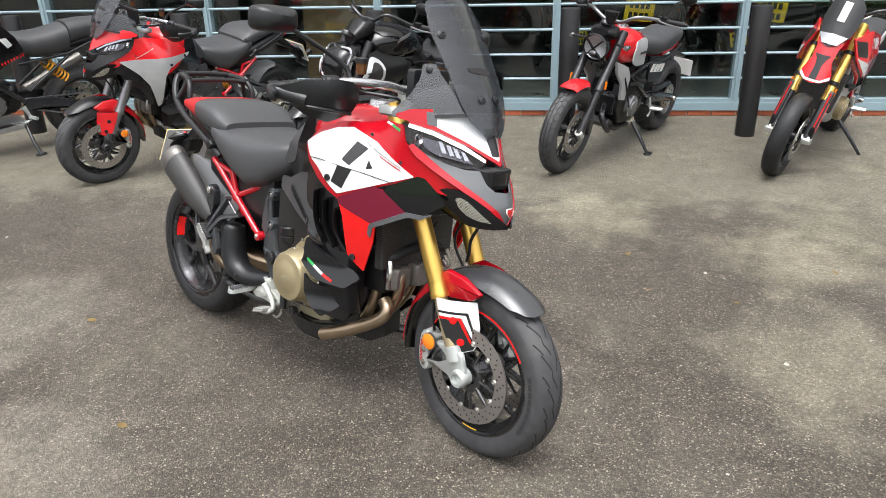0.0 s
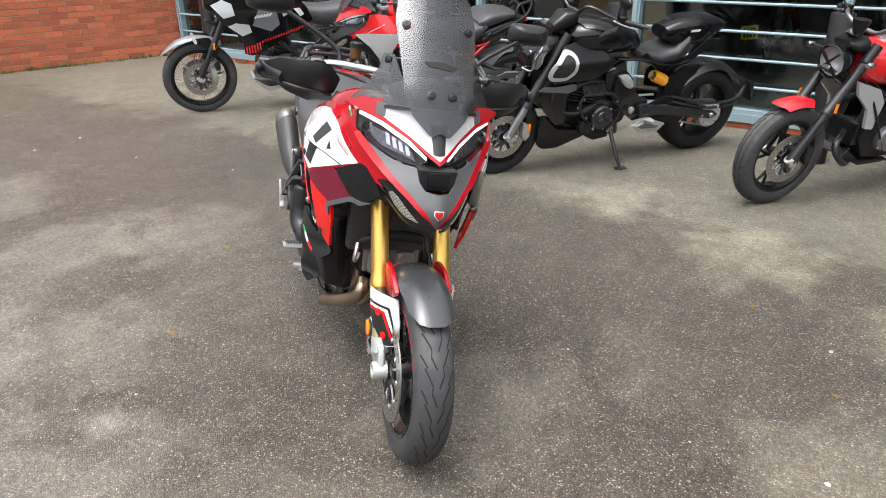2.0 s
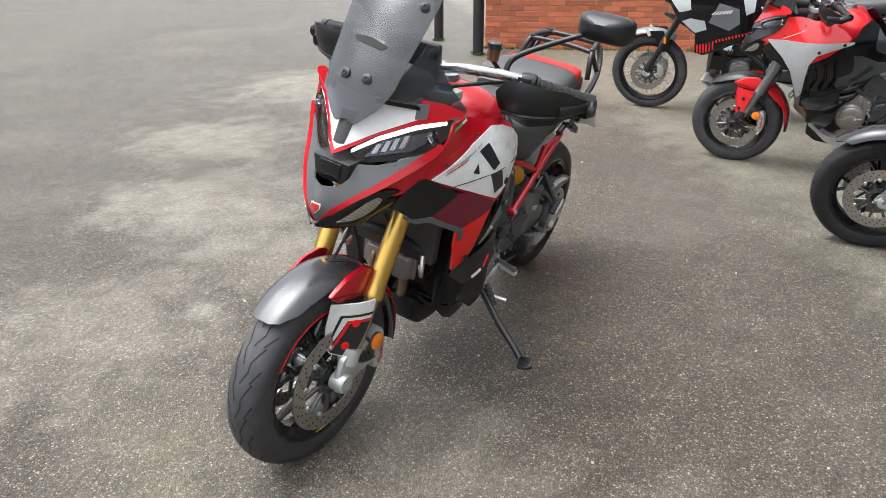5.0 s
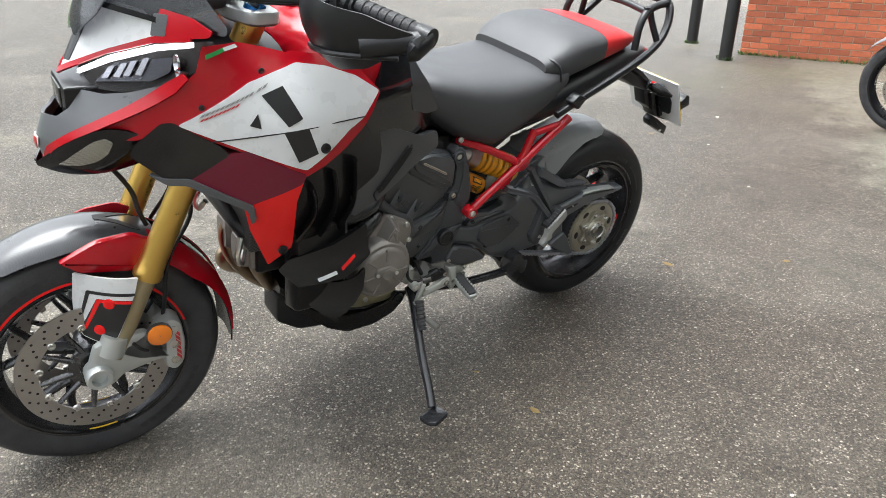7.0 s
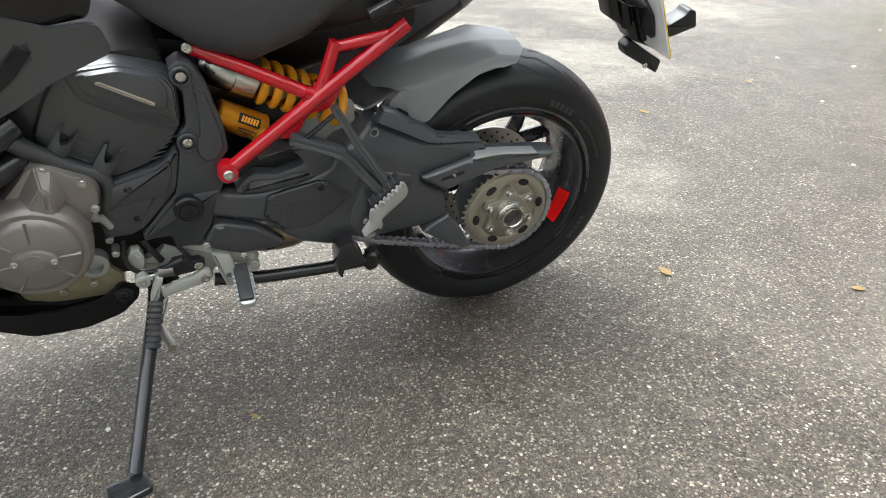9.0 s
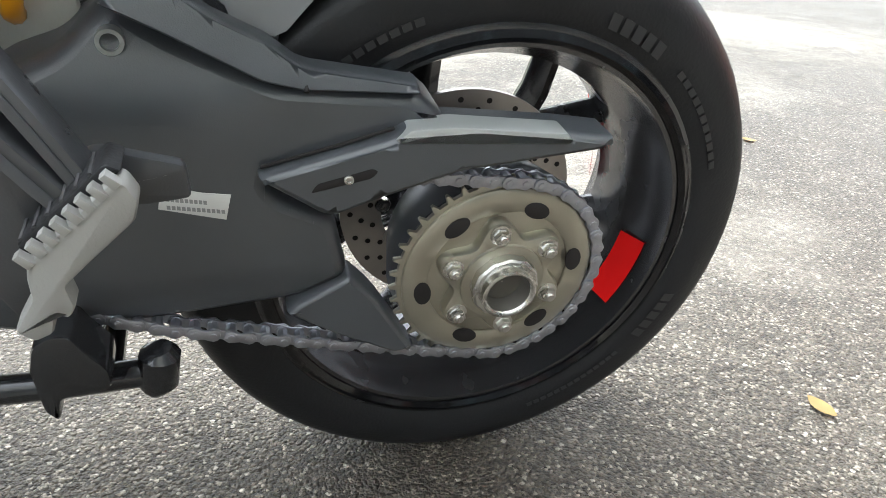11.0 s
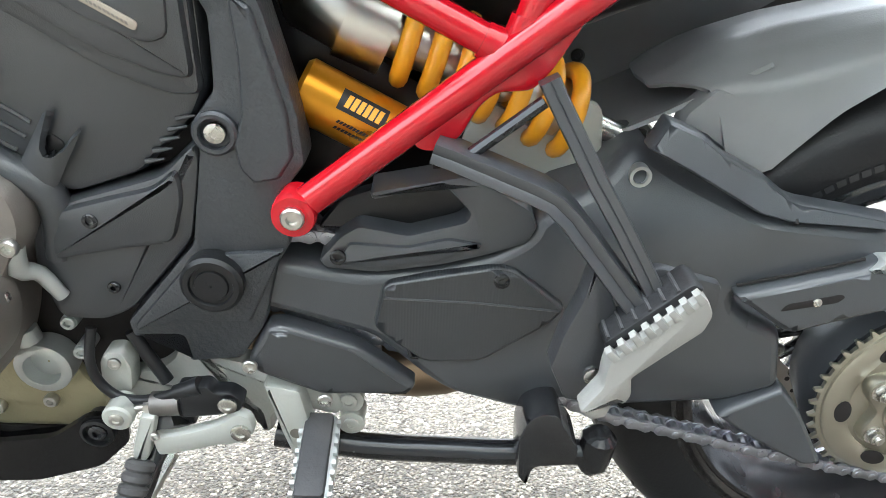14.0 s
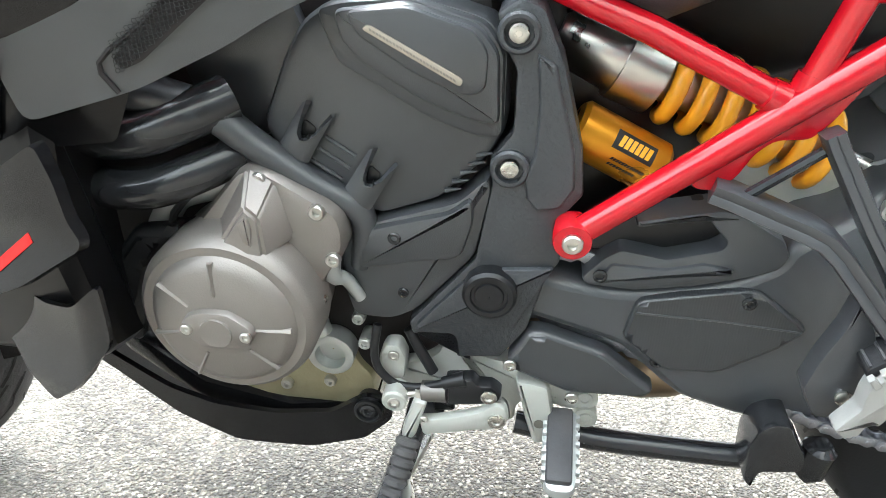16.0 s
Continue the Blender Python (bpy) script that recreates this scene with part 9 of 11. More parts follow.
def wheel(bike, name, c, R, rw, half, kind, arms, disc, label, hubs=0.06, fork=14):
    bm = B()
    Rt = R - (0.006 if kind == "block" else 0)
    tyre(bm, c, Rt, rw, half)
    wh = part(name, bm, "rubberworn" if kind == "block" else "rubber", bike, label)
    if kind == "block":
        part("tread_block", blocks(B(), c, Rt, rw, half, 4, 36, 0.006), "rubberworn", wh)["kind"] = "stuff"
    else:
        part("tread_groove", tread_grooves(B(), c, R, rw, half, 16), "groove", wh)["kind"] = "stuff"
    part("rim", rim(B(), c, rw, half * 0.88), "satinblack", wh, "black wheel rim")
    bm = B()
    lathe(bm, [(-hubs, 0.001), (-hubs, 0.03), (-0.02, 0.042), (0.02, 0.042), (hubs, 0.03), (hubs, 0.001)], c, "y", 24)
    part("hub", bm, "satinblack", wh)
    for k in range(arms):
        bm = B()
        if fork:
            spoke(bm, c, 360 / arms * k + 8, 0.03, rw - 0.026, 0, 0, 0, 0, 0.009, 0.007, fork=fork)
            part("spoke", bm, "satinblack", wh)
        else:
            s = 1 if k % 2 else -1
            a, a2 = radians(360 / arms * k), radians(360 / arms * k + (14 if (k // 2) % 2 else -14))
            tube(bm, [(c[0] + 0.045 * math.cos(a), c[1] + s * 0.035, c[2] + 0.045 * math.sin(a)), (c[0] + (rw - 0.03) * math.cos(a2), c[1] + s * 0.012, c[2] + (rw - 0.03) * math.sin(a2))], 0.0028, 6)
            part("wire_spoke", bm, "steel", wh)
    for y in disc:
        drilled_disc(wh, c, y, 0.105, 0.155, 1 if y > 0 else -1, turn=10)
    return wh


def forks(bike, axle, top, y, r, upper, lower, split=0.45, label="fork tube", caliper="alloy", high=None):
    """Two legs from the axle to the clamp; split: where the thick tube begins."""
    a, t = Vector((axle[0], 0, axle[1])), Vector((top[0], 0, top[1]))
    for s in (1, -1):
        o = Vector((0, s * y, 0))
        m = a.lerp(t, split)
        leg = part("fork_leg", tube(B(), [m + o, m + (t - m) * 0.03 + o, m + (t - m) * 0.05 + o, t + o], (r * 1.12, r * 1.12, r, r), 18), upper, bike, label)
        part("slider", tube(B(), [a + o, m + o], (r * 1.05, r * 0.8), 16), lower, leg)
        bm = tube(B(), [a + o + Vector((0.02, 0, 0.02)), a + o + Vector((-0.03, 0, -0.025))], 0.026, 14)
        lathe(bm, [(s * 0.0, 0.001), (0, 0.024), (s * 0.028, 0.024), (s * 0.03, 0.016), (s * 0.03, 0.001)], a + o, "y", 18)
        part("axle_clamp", bm, "alloy", leg)
        bm = slab(B(), [(a.x - 0.10, a.z + 0.10), (a.x - 0.155, a.z + 0.08), (a.x - 0.165, a.z + 0.0), (a.x - 0.13, a.z - 0.04), (a.x - 0.105, a.z + 0.0)], s * (y - 0.045), s * (y + 0.012), 0.01, "y", 0.012, True)
        part("brake_caliper", bm, caliper, bike, "radial brake caliper")
        bm = box(B(), (-0.009, -0.004, -0.028), (0.009, 0.004, 0.028), Matrix.Translation((m.lerp(t, 0.12) if high is None else a + Vector(high)) + o + Vector((0, s * (r + 0.006), 0))))
        part("reflector", bm, "amber", leg, "amber reflector")
    bm = slab(B(), [(-y - 0.04, -0.03), (y + 0.04, -0.03), (y + 0.045, 0.0), (y + 0.03, 0.03), (-y - 0.03, 0.03), (-y - 0.045, 0.0)], 0.0, 0.035, 0.006, "z", 0.01, True)
    bm.transform(Matrix.Translation(t - (t - a).normalized() * 0.03) @ Matrix.Rotation(-math.atan2(a.x - t.x, t.z - a.z), 4, "Y"))
    part("fork_clamp", bm, "blackmetal", bike)
    bm = slab(B(), [(-y - 0.03, -0.03), (y + 0.03, -0.03), (y + 0.03, 0.03), (-y - 0.03, 0.03)], 0.0, 0.03, 0.006, "z", 0.012, True)
    bm.transform(Matrix.Translation(a.lerp(t, 0.68)) @ Matrix.Rotation(-math.atan2(a.x - t.x, t.z - a.z), 4, "Y"))
    part("fork_clamp", bm, "blackmetal", bike)


def bar(bike, mid, end, rise, mirrors, barmat="blackmetal"):
    """Handlebar from the middle (x, z) to the grip's end (x, y, z), with grips, levers and mirrors (x, y, z, shape)."""
    e = Vector(end)
    for s in (1, -1):
        f = Vector((1, s, 1))
        g0 = Vector((mid[0] + (e.x - mid[0]) * 0.62, e.y * 0.68, e.z + 0.012))
        bm = tube(B(), [Vector((mid[0], 0.0, mid[1])), Vector((mid[0], s * 0.07, mid[1])), Vector((mid[0] - 0.01, s * 0.17, mid[1] + rise)), g0 * f, e * f], 0.0125, 12, 4)
        part("handlebar", bm, barmat, bike)
        grip_ob = part("grip", tube(B(), [g0.lerp(e, 0.25) * f, e * f], (0.018, 0.016), 14), "rubber", bike, "black rubber grip")
        part("bar_end", tube(B(), [e * f, (e + (e - g0).normalized() * 0.03) * f], (0.019, 0.012), 12), "blackmetal", grip_ob)
        part("switch_block", box(B(), (-0.022, -0.026, -0.024), (0.022, 0.026, 0.026), Matrix.Translation(g0.lerp(e, 0.12) * f)), "satinblack", bike)
        bm = tube(B(), [(g0 + Vector((0.04, 0.0, 0))) * f, (g0.lerp(e, 0.5) + Vector((0.055, 0, -0.01))) * f, (e + Vector((0.05, 0.0, -0.015))) * f], (0.007, 0.005), 8, 3)
        part("lever", bm, "forkgrey", bike, "hand lever")
        mx, my, mz, ms = mirrors
        c = Vector((mx, s * my, mz))
        stalk = part("mirror", tube(B(), [g0 * f + Vector((0.01, 0, 0.01)), (g0 * f).lerp(c, 0.6) + Vector((0.02, 0, 0.03)), c], (0.007, 0.006), 8, 4), "blackmetal", bike, "black rear-view mirror")
        bm = bmesh.new()
        bmesh.ops.create_uvsphere(bm, u_segments=16, v_segments=10, radius=1.0)
        bm.transform(Matrix.Translation(c) @ Matrix.Diagonal((0.022, ms, ms * 0.62, 1)))
        part("mirror_shell", bm, "satinblack", stalk)


def sidestand(bike, top, foot):
    t, f = Vector(top), Vector(foot)
    leg = part("side_stand", tube(B(), [t, t.lerp(f, 0.5) + Vector((0.01, 0.01, 0)), f], (0.016, 0.011), 10, 3), "blackmetal", bike, "black side stand")
    bm = slab(B(), [(-0.045, -0.022), (0.03, -0.03), (0.05, 0.0), (0.03, 0.03), (-0.045, 0.022)], 0, 0.008, 0.002, "z", 0.012)
    bm.transform(Matrix.Translation((f.x, f.y, f.y * 0.17 + 0.001)) @ Matrix.Rotation(radians(9), 4, "X"))
    part("stand_foot", bm, "blackmetal", leg)


def shock(bike, a, b, r=0.034, mat="yellow"):
    a, b = Vector(a), Vector(b)
    d = (b - a).normalized()
    n1 = d.orthogonal().normalized()
    n2 = d.cross(n1)
    body = part("shock_absorber", tube(B(), [a, b], r * 0.5, 12), "forkgrey", bike)
    pts = [a.lerp(b, 0.1 + 0.75 * i / 56) + (n1 * math.cos(i * 0.785) + n2 * math.sin(i * 0.785)) * r for i in range(57)]
    part("spring", tube(B(), pts, r * 0.21, 8), mat, body, "yellow coil spring")


def rear_arm(bike, pivot, axle, y, mat, depth=0.05, chain=True, rad=0.105):
    """Swingarm in two arms, with sprocket and chain on its left."""
    p, a = Vector((pivot[0], 0, pivot[1])), Vector((axle[0], 0, axle[1]))
    for s in (1, -1):
        bm = slab(B(), [(p.x + 0.03, p.z + depth), (p.x + 0.03, p.z - depth), (p.x - 0.12, p.z - depth * 0.9), (a.x - 0.02, a.z - 0.032), (a.x - 0.07, a.z), (a.x - 0.02, a.z + 0.032), (p.x - 0.2, p.z + depth * 0.85)], s * (y - 0.022), s * (y + 0.016), 0.009, "y", 0.012, True)
        arm = part("swingarm", bm, mat, bike, "swingarm")
        bm = bolt(B(), (a.x, s * (y + 0.016), a.z), 0.02, 0.014, (0, s, 0), True)
        part("axle_nut", bm, "steel", arm)
    if chain:
        yc = y - 0.045
        bm = lathe(B(), [(yc - 0.003, rad * 0.5), (yc - 0.003, rad), (yc + 0.003, rad), (yc + 0.003, rad * 0.5)], a, "y", 40, closed=True)
        sp = part("sprocket", bm, "sprocket", bike, "rear sprocket")
        bm = B()
        for k in range(8):
            w = math.pi * k / 4
            bolt(bm, (a.x + rad * 0.68 * math.cos(w), yc + 0.002, a.z + rad * 0.68 * math.sin(w)), 0.011, 0.002, (0, 1, 0), False)
        part("lightening_hole", bm, "dark", sp)["kind"] = "stuff"
        bm = lathe(B(), [(yc, 0.001), (yc + 0.012, 0.02), (yc + 0.008, rad * 0.56), (yc, rad * 0.56)], a, "y", 24)
        part("sprocket_carrier", bm, "alloy", sp)
        pts = [Vector((p.x, yc, p.z + 0.04)), Vector((a.x, yc, a.z + rad)), *[Vector((a.x + rad * math.cos(w), yc, a.z + rad * math.sin(w))) for w in (radians(90 + 15 * k) for k in range(1, 12))], Vector((a.x, yc, a.z - rad)), Vector((p.x, yc, p.z - 0.04))]
        part("chain", tube(B(), pts, 0.0085, 6, 0, 0.8), "chain", bike, "drive chain")


def exhaust_pipe(bike, pts, r, mat="exhaust", name="exhaust_header"):
    return part(name, tube(B(), pts, r, 14, 5), mat, bike)


def vee_engine(bike, x, z, w, cover, cy, cr, mat="satinblack", fins=0):
    """Crankcase, two cylinders and round side covers."""
    bm = loft(B(), [(x - 0.20, 0, w * 0.6, z - 0.08, z + 0.10), (x - 0.15, 0, w, z - 0.12, z + 0.14), (x + 0.08, 0, w, z - 0.14, z + 0.10), (x + 0.17, 0, w * 0.7, z - 0.10, z + 0.05)], 20, 3.5)
    eng = part("engine", bm, mat, bike, "engine block")
    for ang, ln in ((80, 0.30), (5, 0.27)):
        d = Vector((math.cos(radians(ang)), 0, math.sin(radians(ang))))
        o = Vector((x, 0, z))
        m = Matrix.Translation(o) @ Matrix.Rotation(radians(90 - ang), 4, "Y")
        bm = box(B(), (-0.06, -w * 0.75, 0.05), (0.06, w * 0.75, ln), m)
        cyl = part("cylinder", bm, mat, eng)
        for k in range(fins):
            bm = slab(B(), [(-0.075, -w * 0.85), (0.075, -w * 0.85), (0.075, w * 0.85), (-0.075, w * 0.85)], 0.11 + 0.022 * k, 0.118 + 0.022 * k, 0.002, "z", 0.012)
            bm.transform(m)
            part("cooling_fin", bm, "blackmetal", cyl)
    for s in (1, -1):
        bm = lathe(B(), [(s * (w - 0.01), cr), (s * (cy - 0.012), cr * 0.98), (s * cy, cr * 0.85), (s * cy, cr * 0.55), (s * (cy + 0.006), cr * 0.5), (s * (cy + 0.006), 0.001)], (x + 0.02, 0, z - 0.01), "y", 32)
        cv = part("engine_cover", bm, cover, eng, "round engine side cover")
        for k in range(6):
            a = math.pi * k / 3 + 0.3
            part("cover_bolt", bolt(B(), (x + 0.02 + cr * 0.93 * math.cos(a), s * (cy - 0.012), z - 0.01 + cr * 0.93 * math.sin(a)), 0.008, 0.006, (0, s, 0)), "steel", cv)
        bm = lathe(B(), [(s * (w - 0.02), 0.05), (s * (w + 0.02), 0.048), (s * (w + 0.025), 0.001)], (x - 0.13, 0, z - 0.02), "y", 20)
        part("sprocket_cover", bm, mat, eng)
        bm = tube(B(), [Vector((x - 0.10, s * (w + 0.01), z + 0.12)), Vector((x - 0.02, s * (w + 0.03), z + 0.16)), Vector((x + 0.10, s * w, z + 0.17))], 0.016, 10, 4)
        part("coolant_hose", bm, "rubber", eng)
    return eng


def pegs(bike, x, z, y):
    for s in (1, -1):
        hang = part("footrest_bracket", tube(B(), [Vector((x + 0.03, s * (y - 0.12), z + 0.09)), Vector((x, s * (y - 0.10), z + 0.01))], (0.02, 0.013), 8), "alloy", bike)
        part("footrest", tube(B(), [Vector((x, s * (y - 0.10), z)), Vector((x - 0.015, s * y, z + 0.012))], (0.013, 0.011), 8, 0, 1.4), "alloy", hang, "silver footrest")
        part("foot_lever", tube(B(), [Vector((x, s * (y - 0.09), z - 0.02)), Vector((x + 0.08, s * (y - 0.07), z - 0.04)), Vector((x + 0.15, s * (y - 0.05), z - 0.015))], 0.007, 8, 3), "alloy", hang)


def sheet(bike, name, poly, fy, mat, label="", thick=0.006, parent=None, sides=(1, -1), r=0.008, step=0.03):
    """A pair of shaped side panels; fy(x, z) is how far out they stand."""
    made = {}
    for s in sides:
        bm = B()
        skin(bm, poly, lambda u, v, s=s: (u, s * fy(u, v), v), thick, step, r, flip=s > 0)
        made[s] = part(name, bm, mat, parent[s] if isinstance(parent, dict) else (parent or bike), label)
    return made


def rear_plate(bike, x, z, tilt, mat="plate", s=1.0):
    bm = slab(B(), [(-0.09 * s, -0.075 * s), (0.09 * s, -0.075 * s), (0.09 * s, 0.075 * s), (-0.09 * s, 0.075 * s)], 0, -0.004, 0.001, "x", 0.008)
    bm.transform(Matrix.Translation((x, 0, z)) @ Matrix.Rotation(radians(tilt), 4, "Y"))
    pl = part("number_plate", bm, mat, bike, "number plate")
    bm = B()
    for v0 in (0.012, -0.058):
        bars(bm, lambda u, v: ((-0.005, -u * s, v * s), (-1, 0, 0)), -0.07, 0.07, v0, v0 + 0.046, 4, 0.001, 0)
    bm.transform(Matrix.Translation((x, 0, z)) @ Matrix.Rotation(radians(tilt), 4, "Y"))
    part("plate_mark", bm, "ink", pl)["kind"] = "stuff"


# -- red adventure motorcycle, the sister of the first --
red_pose = stand_pose(-2.47, 0.49, -2.47 - 1.595 * 0.07, 0.49 + 1.592, 9.0)
red_bike = copy_thing(hero, red_pose)
tagged(red_bike, "red and silver adventure motorcycle with grey forks beside the window", "motorcycle", ROW)
SWAP = {"side_fairing": "red2", "fairing_border": "red2", "nose_flank": "red2", "nose_panel": "red2", "nose_corner": "red2", "nose_grey": "red2", "nose_edge": "red2", "centre_stripe": "red2",
        "wine_panel": "satinblack", "lower_panel": "satinblack", "insert_lip": "satinblack", "black_insert": "satinblack", "beak": "satinblack", "beak_cheek": "satinblack", "beak_edge": "satinblack", "fork_leg": "forkgrey", "slider": "forkgrey",
        "fork_cover": "red2", "fork_graphic": "red2", "fork_stripe": "red2", "fork_red_stripe": "red2", "mudguard_side": "red2", "rear_flap_side": "red2", "front_mudguard": "satinblack", "fuel_tank": "red2",
        "red_panel": "seat", "running_light": "chromelamp", "windscreen": "deflector", "clutch_cover": "taupe", "winglet_decal": "satinblack", "fairing_stripe": "red2", "fairing_vent": "red2", "flag_decal": "red2", "rim_stripe": "rim",
        "rim_decal": "rim", "lettering": "whiteprint", "small_lettering": "red2", "belly_pan": "silver", "badge": "red2", "fork_foot": "blackmetal", "footrest_bracket": "alloy", "hanger": "alloy", "hanger_arm": "alloy", "cover_screw": "satinblack"}
for ob in red_bike.children_recursive:
    kind = ob.name.split(".")[0]
    if kind in SWAP and ob.type == "MESH":
        ob.material_slots[0].link = "OBJECT"
        ob.material_slots[0].material = M[SWAP[kind]]
    if kind in ("fork_cover", "side_fairing", "front_mudguard", "fork_leg", "beak", "nose_panel", "fairing_border", "wine_panel", "lower_panel", "black_insert", "red_panel", "clutch_cover", "belly_pan", "running_light", "windscreen"):
        ob["label"] = {"fork_cover": "red fork cover", "side_fairing": "red upper fairing", "front_mudguard": "black front mudguard with red sides", "fork_leg": "grey fork tube", "windscreen": "clear windscreen"}.get(kind, "")
for s in (1, -1):
    bm = B()
    skin(bm, [(1.470, 0.912), (1.38, 0.930), (1.20, 0.938), (0.975, 0.945), (0.985, 0.93), (1.08, 0.90), (1.17, 0.862), (1.205, 0.80), (1.214, 0.70), (1.218, 0.60), (1.244, 0.572), (1.268, 0.64), (1.305, 0.745), (1.365, 0.825), (1.43, 0.880)], flank(s, 0.011), 0.006, 0.025, 0.01, flip=s > 0)
    part("silver_panel", bm, "silver", red_bike, "silver side panel with two screws")
    for x, z in ((1.03, 0.930), (1.16, 0.885)):
        part("panel_screw", bolt(B(), flank(s, 0.012)(x, z), 0.010, 0.004, (0, s, 0)), "satinblack", red_bike)

# -- desert motorcycle: tall, wire-spoked --
bike = group_of("motorcycle", stand_pose(-3.91, -0.60, -4.022, 0.996, 9.0), "black and grey tall rally motorcycle with wire-spoked wheels", "motorcycle", ROW)
DF, DR = (1.555, 0.0, 0.345), (0.0, 0.0, 0.325)
wheel(bike, "front_wheel", DF, 0.345, 0.272, 0.045, "block", 32, (0.075, -0.075), "knobbly front tyre on a wire-spoked wheel", fork=0)
wheel(bike, "rear_wheel", DR, 0.325, 0.232, 0.072, "block", 32, (-0.08,), "knobbly rear tyre on a wire-spoked wheel", fork=0)
forks(bike, (1.565, 0.36), (1.235, 1.02), 0.105, 0.029, "forkblack", "forkblack", 0.4, "black fork tube")
bm = B()
skin(bm, [(0.30, -0.3), (0.42, -0.8), (0.7, -1), (1.3, -1), (1.3, 1), (0.7, 1), (0.42, 0.8), (0.30, 0.3)], lambda u, v: (DF[0] + (0.40 - 0.02 * abs(v) ** 3) * math.cos(u * 1.55 + 0.15), 0.072 * v, DF[2] + (0.40 - 0.03 * abs(v) ** 3) * math.sin(u * 1.55 + 0.15)), 0.004, 0.08, 0.02, flip=True)
mg = part("front_mudguard", bm, "midgrey", bike, "grey front mudguard with white marks")
sheet(bike, "mudguard_side", [(1.56, 0.735), (1.44, 0.74), (1.36, 0.60), (1.42, 0.55), (1.47, 0.58), (1.50, 0.66)], lambda x, z: 0.085, "satinblack", thick=0.01, parent=mg)
sheet(bike, "mudguard_mark", [(1.60, 0.748), (1.575, 0.752), (1.545, 0.69), (1.57, 0.68)], lambda x, z: 0.074, "whiteprint", thick=0.004, parent=mg)
yf = lambda x, z: 0.205 - 0.9 * max(0, x - 1.20) ** 1.5 - 0.25 * max(0, z - 0.98) - 0.12 * max(0, 0.75 - x)  # noqa: E731
fa = sheet(bike, "side_fairing", [(1.43, 1.04), (1.30, 0.86), (1.15, 0.76), (1.14, 0.60), (1.065, 0.582), (0.92, 0.64), (0.62, 0.80), (0.48, 0.888), (0.53, 1.00), (0.63, 1.115), (0.85, 1.14), (1.10, 1.10), (1.30, 1.12)], yf, "gloss", "black side fairing with grey fields", 0.012)
for poly, mt in (([(1.40, 1.035), (1.30, 0.93), (1.20, 0.96), (1.22, 1.06), (1.30, 1.09)], "greypaint"), ([(1.27, 0.86), (1.15, 0.77), (1.06, 0.80), (1.08, 0.87), (1.20, 0.89)], "greypaint"), ([(1.05, 0.86), (0.88, 0.80), (0.80, 0.86), (0.82, 0.98), (0.98, 1.02)], "midgrey"), ([(0.76, 0.93), (0.70, 0.96), (0.70, 1.05), (0.80, 1.06)], "greypaint"), ([(0.60, 1.0), (0.56, 0.94), (0.60, 0.92), (0.66, 1.0)], "white")):
    sheet(bike, "grey_field", poly, lambda x, z: yf(x, z) + 0.002, mt, thick=0.002, parent=fa, r=0.002)
for k in range(26):
    u = k / 25
    x, z = 1.13 - 0.63 * u, 0.695 - 0.10 * max(0, 0.25 - u) * 4 * 0.25 + 0.19 * max(0, u - 0.12)
    h = 0.075 if u < 0.24 else 0.02
    sheet(bike, "red_hatch", [(x, z), (x - 0.013, z + 0.004), (x - 0.018, z - h * 0.95), (x - 0.006, z - h)], lambda x, z: yf(x, z) + 0.004, "red2", thick=0.002, parent=fa, r=0.0)
bm = bars(B(), lambda u, v: ((1.04 - 0.16 * u, yf(1.0, 0.93) + 0.005, 0.92 + 0.03 * v + 0.02 * u), (0, 1, 0)), 0, 1, 0, 1, 6, 0.001)
part("lettering", bm, "whiteprint", fa[1])["kind"] = "stuff"
part("headlight", loft(B(), [(1.26, 0, 0.12, 0.96, 1.16), (1.38, 0, 0.12, 0.95, 1.16), (1.45, 0, 0.08, 0.98, 1.12)], 20, 3), "gloss", bike, "black twin headlight")
bm = B()
skin(bm, [(-0.12, 1.15), (0.12, 1.15), (0.11, 1.32), (0.06, 1.40), (-0.06, 1.40), (-0.11, 1.32)], lambda y, z: (1.40 - 0.45 * (z - 1.1) - 2 * y * y, y, z), 0.004, 0.03, 0.02)
part("windscreen", bm, "screen", bike, "smoked windscreen")
part("fuel_tank", loft(B(), [(1.20, 0, 0.13, 0.86, 1.10), (1.05, 0, 0.19, 0.84, 1.14), (0.85, 0, 0.18, 0.84, 1.13), (0.66, 0, 0.12, 0.84, 1.03)], 24), "gloss", bike, "black fuel tank")
part("rider_seat", loft(B(), [(0.70, 0, 0.08, 0.93, 1.06), (0.58, 0, 0.12, 0.84, 1.01), (0.40, 0, 0.15, 0.80, 0.985), (0.25, 0, 0.16, 0.79, 0.995), (0.08, 0, 0.14, 0.80, 1.035)], 24, 2.8), "seat", bike, "black vinyl seat")
part("pillion_seat", loft(B(), [(0.07, 0, 0.13, 0.87, 1.05), (-0.10, 0, 0.125, 0.90, 1.06), (-0.28, 0, 0.09, 0.95, 1.06)], 24, 2.8), "seat", bike, "black vinyl pillion seat")
part("tail_unit", loft(B(), [(0.25, 0, 0.10, 0.78, 0.86), (-0.1, 0, 0.09, 0.84, 0.93), (-0.40, 0, 0.05, 0.93, 0.98)], 16), "satinblack", bike)
